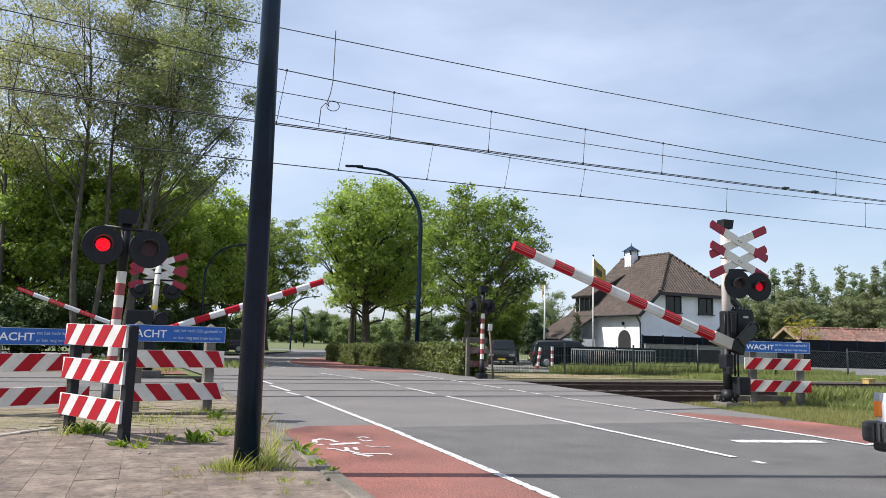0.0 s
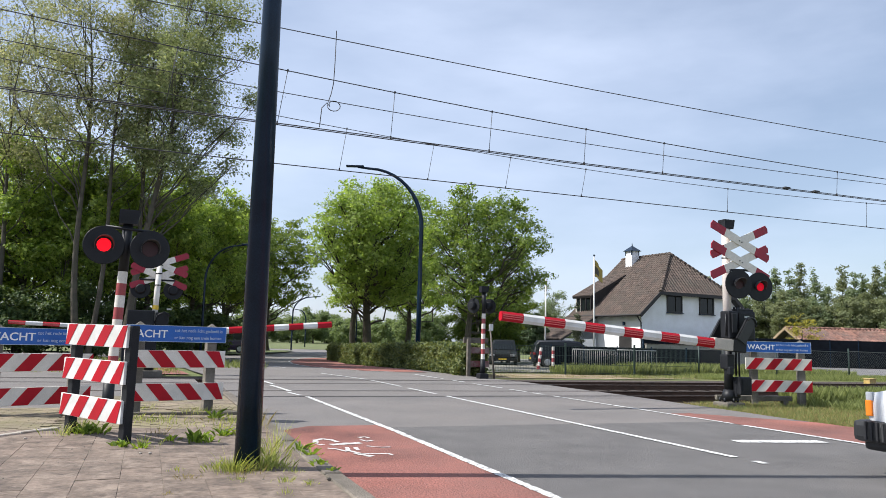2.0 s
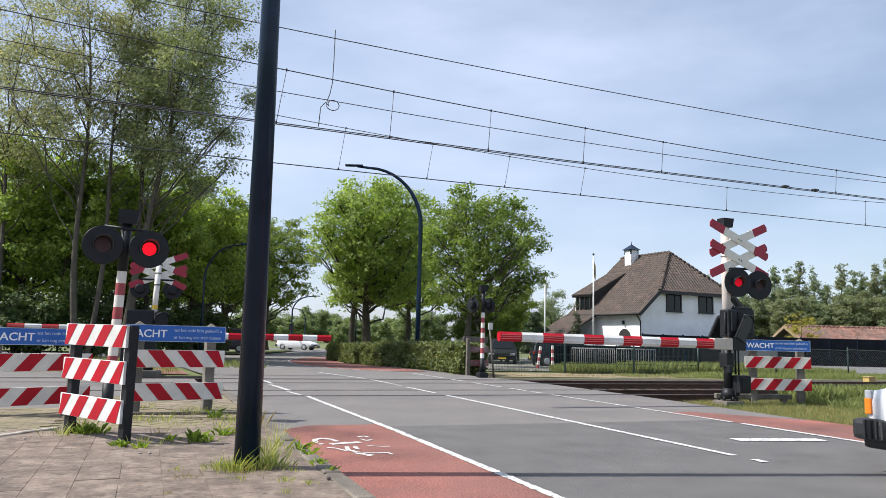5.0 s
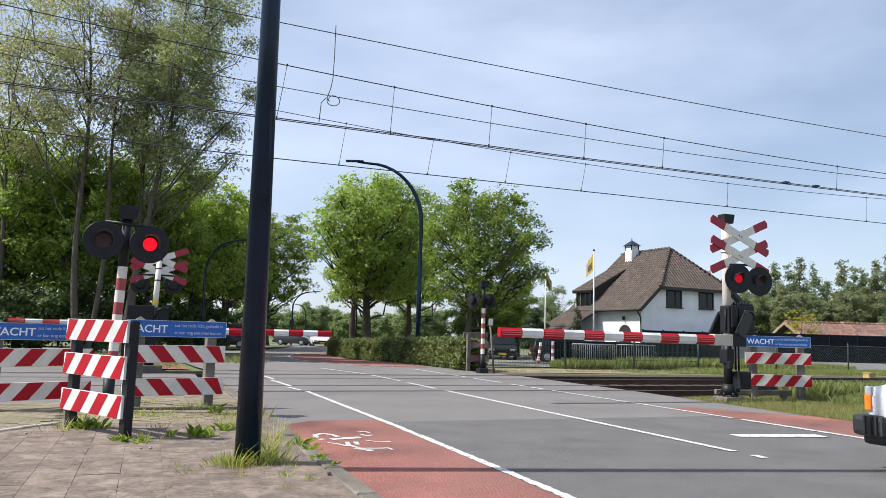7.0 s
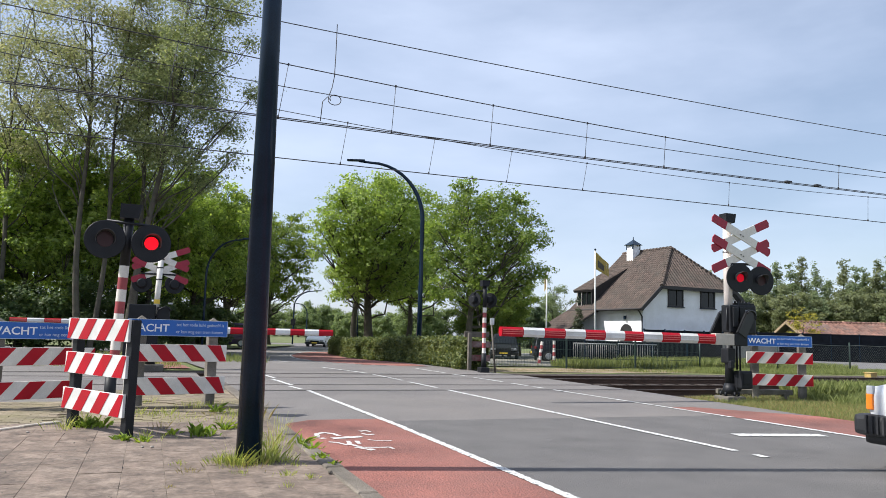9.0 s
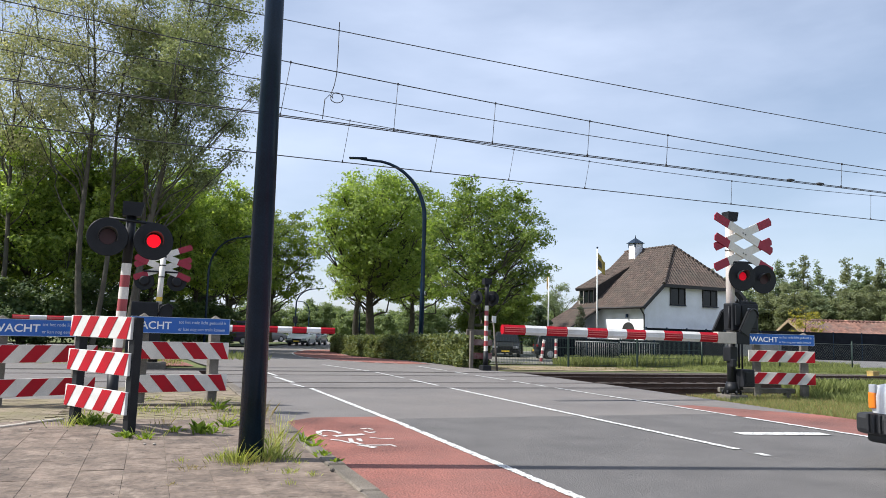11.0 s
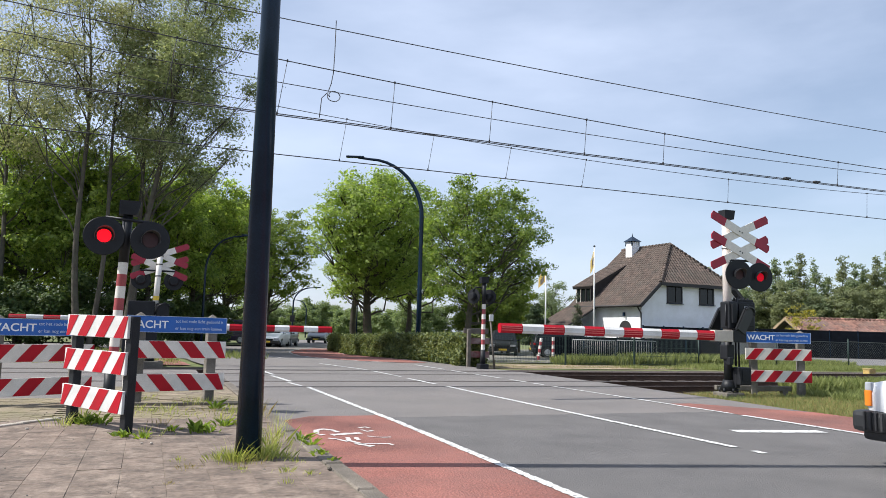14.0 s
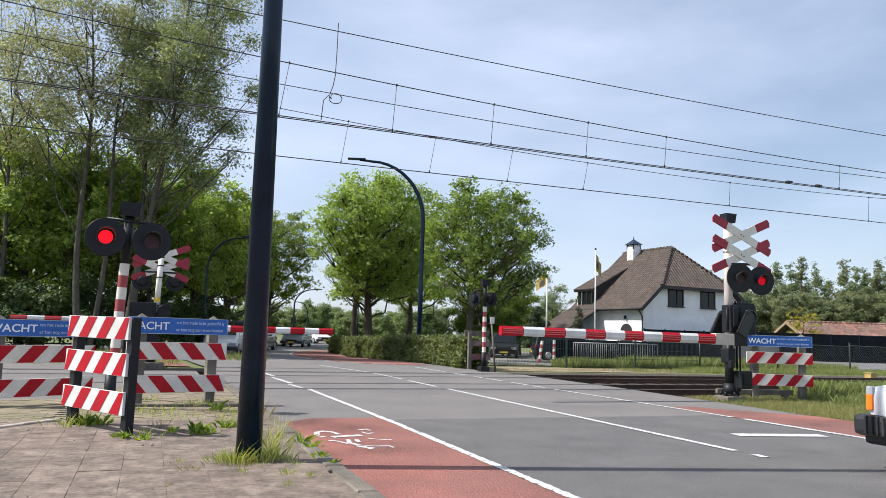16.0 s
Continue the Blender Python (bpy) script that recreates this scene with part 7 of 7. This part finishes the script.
    part("number_plate", g, PLATE, th)
    g = bmesh.new()
    box(g, (0, -front - 0.105, 0.5), (0.5, 0.015, 0.11))
    part("number_plate", g, PLATE, th)
    return th


def build_near_car():
    """The old white car that waits at the stop line; only its nose corner is seen."""
    th = build_car("car", PAINT_WHITE, "old white hatchback with black bumper waiting at the line", 4.0, 1.64, 1.4, True, lamp_w=0.2)
    hw, hl = 0.82, 2.0
    for s in (-1, 1):
        g = bmesh.new()
        box(g, (s * (hw - 0.078), hl - 0.03, 0.605), (0.05, 0.07, 0.15), bevel=0.01)
        part("indicator", g, LAMP_ORANGE, th)
        g = bmesh.new()
        box(g, (s * (hw - 0.08), hl - 0.035, 0.715), (0.05, 0.07, 0.08), bevel=0.01)
        part("headlight", g, LAMP_CLEAR, th)
        for k in range(5):
            g = bmesh.new()
            box(g, (s * (hw + 0.02), hl - 0.05 - 0.06 * k, 0.4), (0.03, 0.022, 0.17), bevel=0.006)
            part("bumper_rib", g, RUBBER, th)
    g = bmesh.new()
    box(g, (0, hl - 0.1, 0.27), (1.5, 0.3, 0.12), bevel=0.04)
    part("lower_apron", g, BUMPER, th)
    return th


car_near = build_near_car()
car_a = build_car("car", PAINT_WHITE, "white saloon driving on the far road", 4.2, 1.76, 1.42)
car_b = build_car("car", PAINT_DARK, "dark hatchback driving on the far road", 3.9, 1.72, 1.5)
car_c = build_car("car", PAINT_SILVER, "grey estate driving on the far road", 4.2, 1.78, 1.48)
car_d = build_car("car", PAINT_WHITE, "white hatchback driving on the far road", 4.3, 1.8, 1.55, True)
car_e = build_car("car", PAINT_PURPLE, "dark purple van standing on the far road", 4.6, 1.85, 1.8, True)
car_e.matrix_basis = pose(5.6, 58.5, ground_z(60) + 0.1, 0, 0, 60)
car_f = build_car("car", PAINT_BLACK, "black four-wheel-drive car parked in the yard", 4.2, 1.75, 1.62, True)
for k in range(5):
    bm = bmesh.new()
    box(bm, (0, 2.2, 0.5 + 0.075 * k), (1.3, 0.05, 0.022), bevel=0.004)
    part("grille_bar", bm, BUMPER, car_f)
for k in (-0.45, 0.45):
    bm = bmesh.new()
    tube(bm, (k, 2.27, 0.3), (k, 2.27, 0.95), 0.03, 0.03, 10)
    part("bull_bar", bm, BLACK, car_f)
car_f.matrix_basis = pose(21.5, 43.3, ground_z(43.3), 0, 0, 152)
car_g = build_car("car", PAINT_BLUE, "dark blue van parked in the yard", 4.6, 1.8, 1.6, True)
car_g.matrix_basis = pose(23.4, 38.2, ground_z(38.2), 0, 0, -111.5)


# ---- what moves ----
ROUTE = [(-14.0, 66.0), (0.0, 71.0), (6.0, 74.0), (10.5, 76.5), (13.5, 78.3), (15.4, 78.8), (16.5, 77.8), (16.7, 76.2), (16.2, 73.5), (15.0, 69.5), (12.8, 65.0), (10.8, 60.5), (9.0, 56.0), (7.4, 52.0), (6.0, 48.5), (4.6, 44.5), (3.6, 40.0)]


def along(s):
    """A place and heading on the route, s metres from its start."""
    pts = [Vector(p) for p in ROUTE]
    for a, b in zip(pts, pts[1:]):
        ln = (b - a).length
        if s <= ln:
            break
        s -= ln
    p = a + (b - a).normalized() * s
    return p, b - a


def car_pose(s):
    p, _ = along(s)
    q, r = along(max(s - 2.2, 0))[0], along(s + 5.0)[0]
    d = r - q
    return pose(p.x, p.y, ground_z(p.y), 0, 0, math.degrees(math.atan2(d.y, d.x)) - 90)


def drive(car, stops):
    rows, t = [], 0.0
    while t < 16.001:
        for (ta, sa), (tb, sb) in zip(stops, stops[1:]):
            if ta <= t <= tb:
                break
        f = (t - ta) / (tb - ta)
        rows.append((round(t, 2), car_pose(sa + (sb - sa) * f)))
        t += 0.4
    walk(car, rows)


def blink(lit, phase):
    """The lit lens stands before the dark one while its lamp is on."""
    on, off = pose(0, -0.034, 0), pose(0, 0.0, 0)
    rows, state = [], None
    for k in range(0, 481):
        t = k / 30
        m = (t - 0.45) % 0.672
        lit_now = (m < 0.39) == (phase == 0)
        if lit_now != state or k in (0, 480):
            if state is not None and lit_now != state:
                rows.append(((k - 1) / 30, on if state else off))
            rows.append((t, on if lit_now else off))
            state = lit_now
    seen = {}
    for t, m in rows:
        seen[round(t * 30)] = m
    walk(lit, [(k / 30, seen[k]) for k in sorted(seen)])


def swing(boom, x, y, z, stops, turn=0.0):
    walk(boom, [(t, pose(x, y, z, 0, 0, turn) @ pose(0, 0, 0, 0, a, 0)) for t, a in stops])


def wave(strips, widths, seed):
    """Each strip of a flag swings on from the one before it; widths: seconds and the share of the full reach to the side."""
    for i, st in enumerate(strips):
        rows = []
        for t, share in widths:
            x = y = 0.0
            for k in range(i + 1):
                a = math.acos(max(-0.95, min(0.95, share * 1.25 + 0.06))) + 0.45 * math.sin(1.9 * k - 5.0 * t + seed)
                if k < i:
                    x += STRIP * math.cos(a)
                    y += STRIP * math.sin(a)
            rows.append((t, pose(x, y, 0, 0, 0, math.degrees(a))))
        walk(st, rows)


def motions():
    swing(boom_near, 11.07, 11.8, 1.2, NEAR_SWING)
    swing(boom_far, 0.1, 22.0, 1.08, [(t, -a) for t, a in FAR_SWING], 180)
    swing(boom_path, -0.54, 21.8, 1.23, PATH_SWING)
    for lit, phase in LIT:
        blink(lit, phase)
    drive(car_a, [(0, 6), (3.5, 29.5), (6.5, 33.8), (7.75, 38.0), (9.0, 42.0), (11.5, 50.8), (12.5, 53.2), (13.5, 56.5), (14.5, 59.5), (15.0, 66.0), (15.5, 69.5), (16.1, 73.8)])
    drive(car_b, [(0, 0), (4.2, 16), (6.5, 30.2), (7, 31.2), (7.5, 31.8), (8, 32.8), (8.5, 33.5), (9.4, 38.0), (11.5, 46.8), (12.5, 49.5), (13.5, 53.0), (14.5, 56.8), (15, 58.2), (16.1, 63.2)])
    drive(car_c, [(0, 0), (9, 12), (11.4, 30.2), (12.5, 33.2), (13.4, 38.0), (14.5, 43.0), (15, 45.0), (15.8, 49.2), (16.1, 50.8)])
    drive(car_d, [(0, 0), (12, 10), (14.5, 30.2), (15, 31.5), (15.8, 33.2), (16.1, 33.8)])
    wave(strips_big, BIG_FLAG, 0.0)
    wave(strips_small, SMALL_FLAG, 1.7)
    walk(car_near, [(0, pose(7.18, 3.06, 0.015)), (0.6, pose(7.18, 3.11, 0.015)), (1.5, pose(7.18, 3.15, 0.015)), (2.4, pose(7.18, 3.16, 0.015)), (16, pose(7.18, 3.16, 0.015))])


NEAR_SWING = [(0, 18.5), (0.4, 15.3), (0.8, 12.5), (1.0, 11.2), (1.2, 9.8), (1.6, 7.1), (2.0, 4.4), (2.4, 2.3), (2.8, 0.8), (3.1, 0.2), (3.5, 0.3), (16, 0.3)]
FAR_SWING = [(0, -20.1), (0.4, -17), (0.8, -13.7), (1.2, -11), (1.6, -7.5), (2.0, -5.1), (2.4, -2.2), (2.8, -0.5), (3.2, -0.2), (16, -0.2)]
PATH_SWING = [(0, 19.7), (0.2, 17.7), (0.5, 14.3), (1.0, 9.2), (1.5, 4.8), (2.0, 1.6), (2.5, 0), (16, 0)]
BIG_FLAG = [(0, 0.7), (0.4, 0.3), (0.8, 0.25), (1.2, 0.35), (1.6, 0.4), (2.0, 0.5), (2.4, 0.65), (2.8, 0.35), (3.2, 0.35), (3.6, 0.35), (4.0, 0.3), (4.6, 0.1), (5.2, 0.3), (5.8, 0.0), (6.3, -0.25), (6.7, 0.1), (7.1, -0.4), (7.5, -0.2), (7.9, -0.3), (8.4, 0.4), (8.8, 0.85), (9.2, 0.95), (9.8, 0.6), (10.4, 0.3), (11.0, 0.5), (11.3, 0.65), (11.8, -0.2), (12.2, 0.1), (12.6, -0.3), (13.0, 0.25), (13.4, 0.4), (13.8, -0.3), (14.2, 0.25), (14.6, 0.5), (15.0, 0.4), (15.4, 0.7), (15.7, 0.25), (16, 0.4)]
SMALL_FLAG = [(0, -0.05), (1.0, 0.1), (2.0, 0.0), (2.8, 0.4), (3.4, 0.05), (4.5, 0.1), (6.3, 0.15), (7.1, 0.4), (7.8, 0.1), (9.0, 0.0), (11.3, 0.0), (12.2, -0.15), (12.6, -0.3), (13.2, 0.05), (13.8, -0.4), (14.4, -0.3), (15.0, -0.3), (15.7, -0.45), (16, -0.6)]

motions()
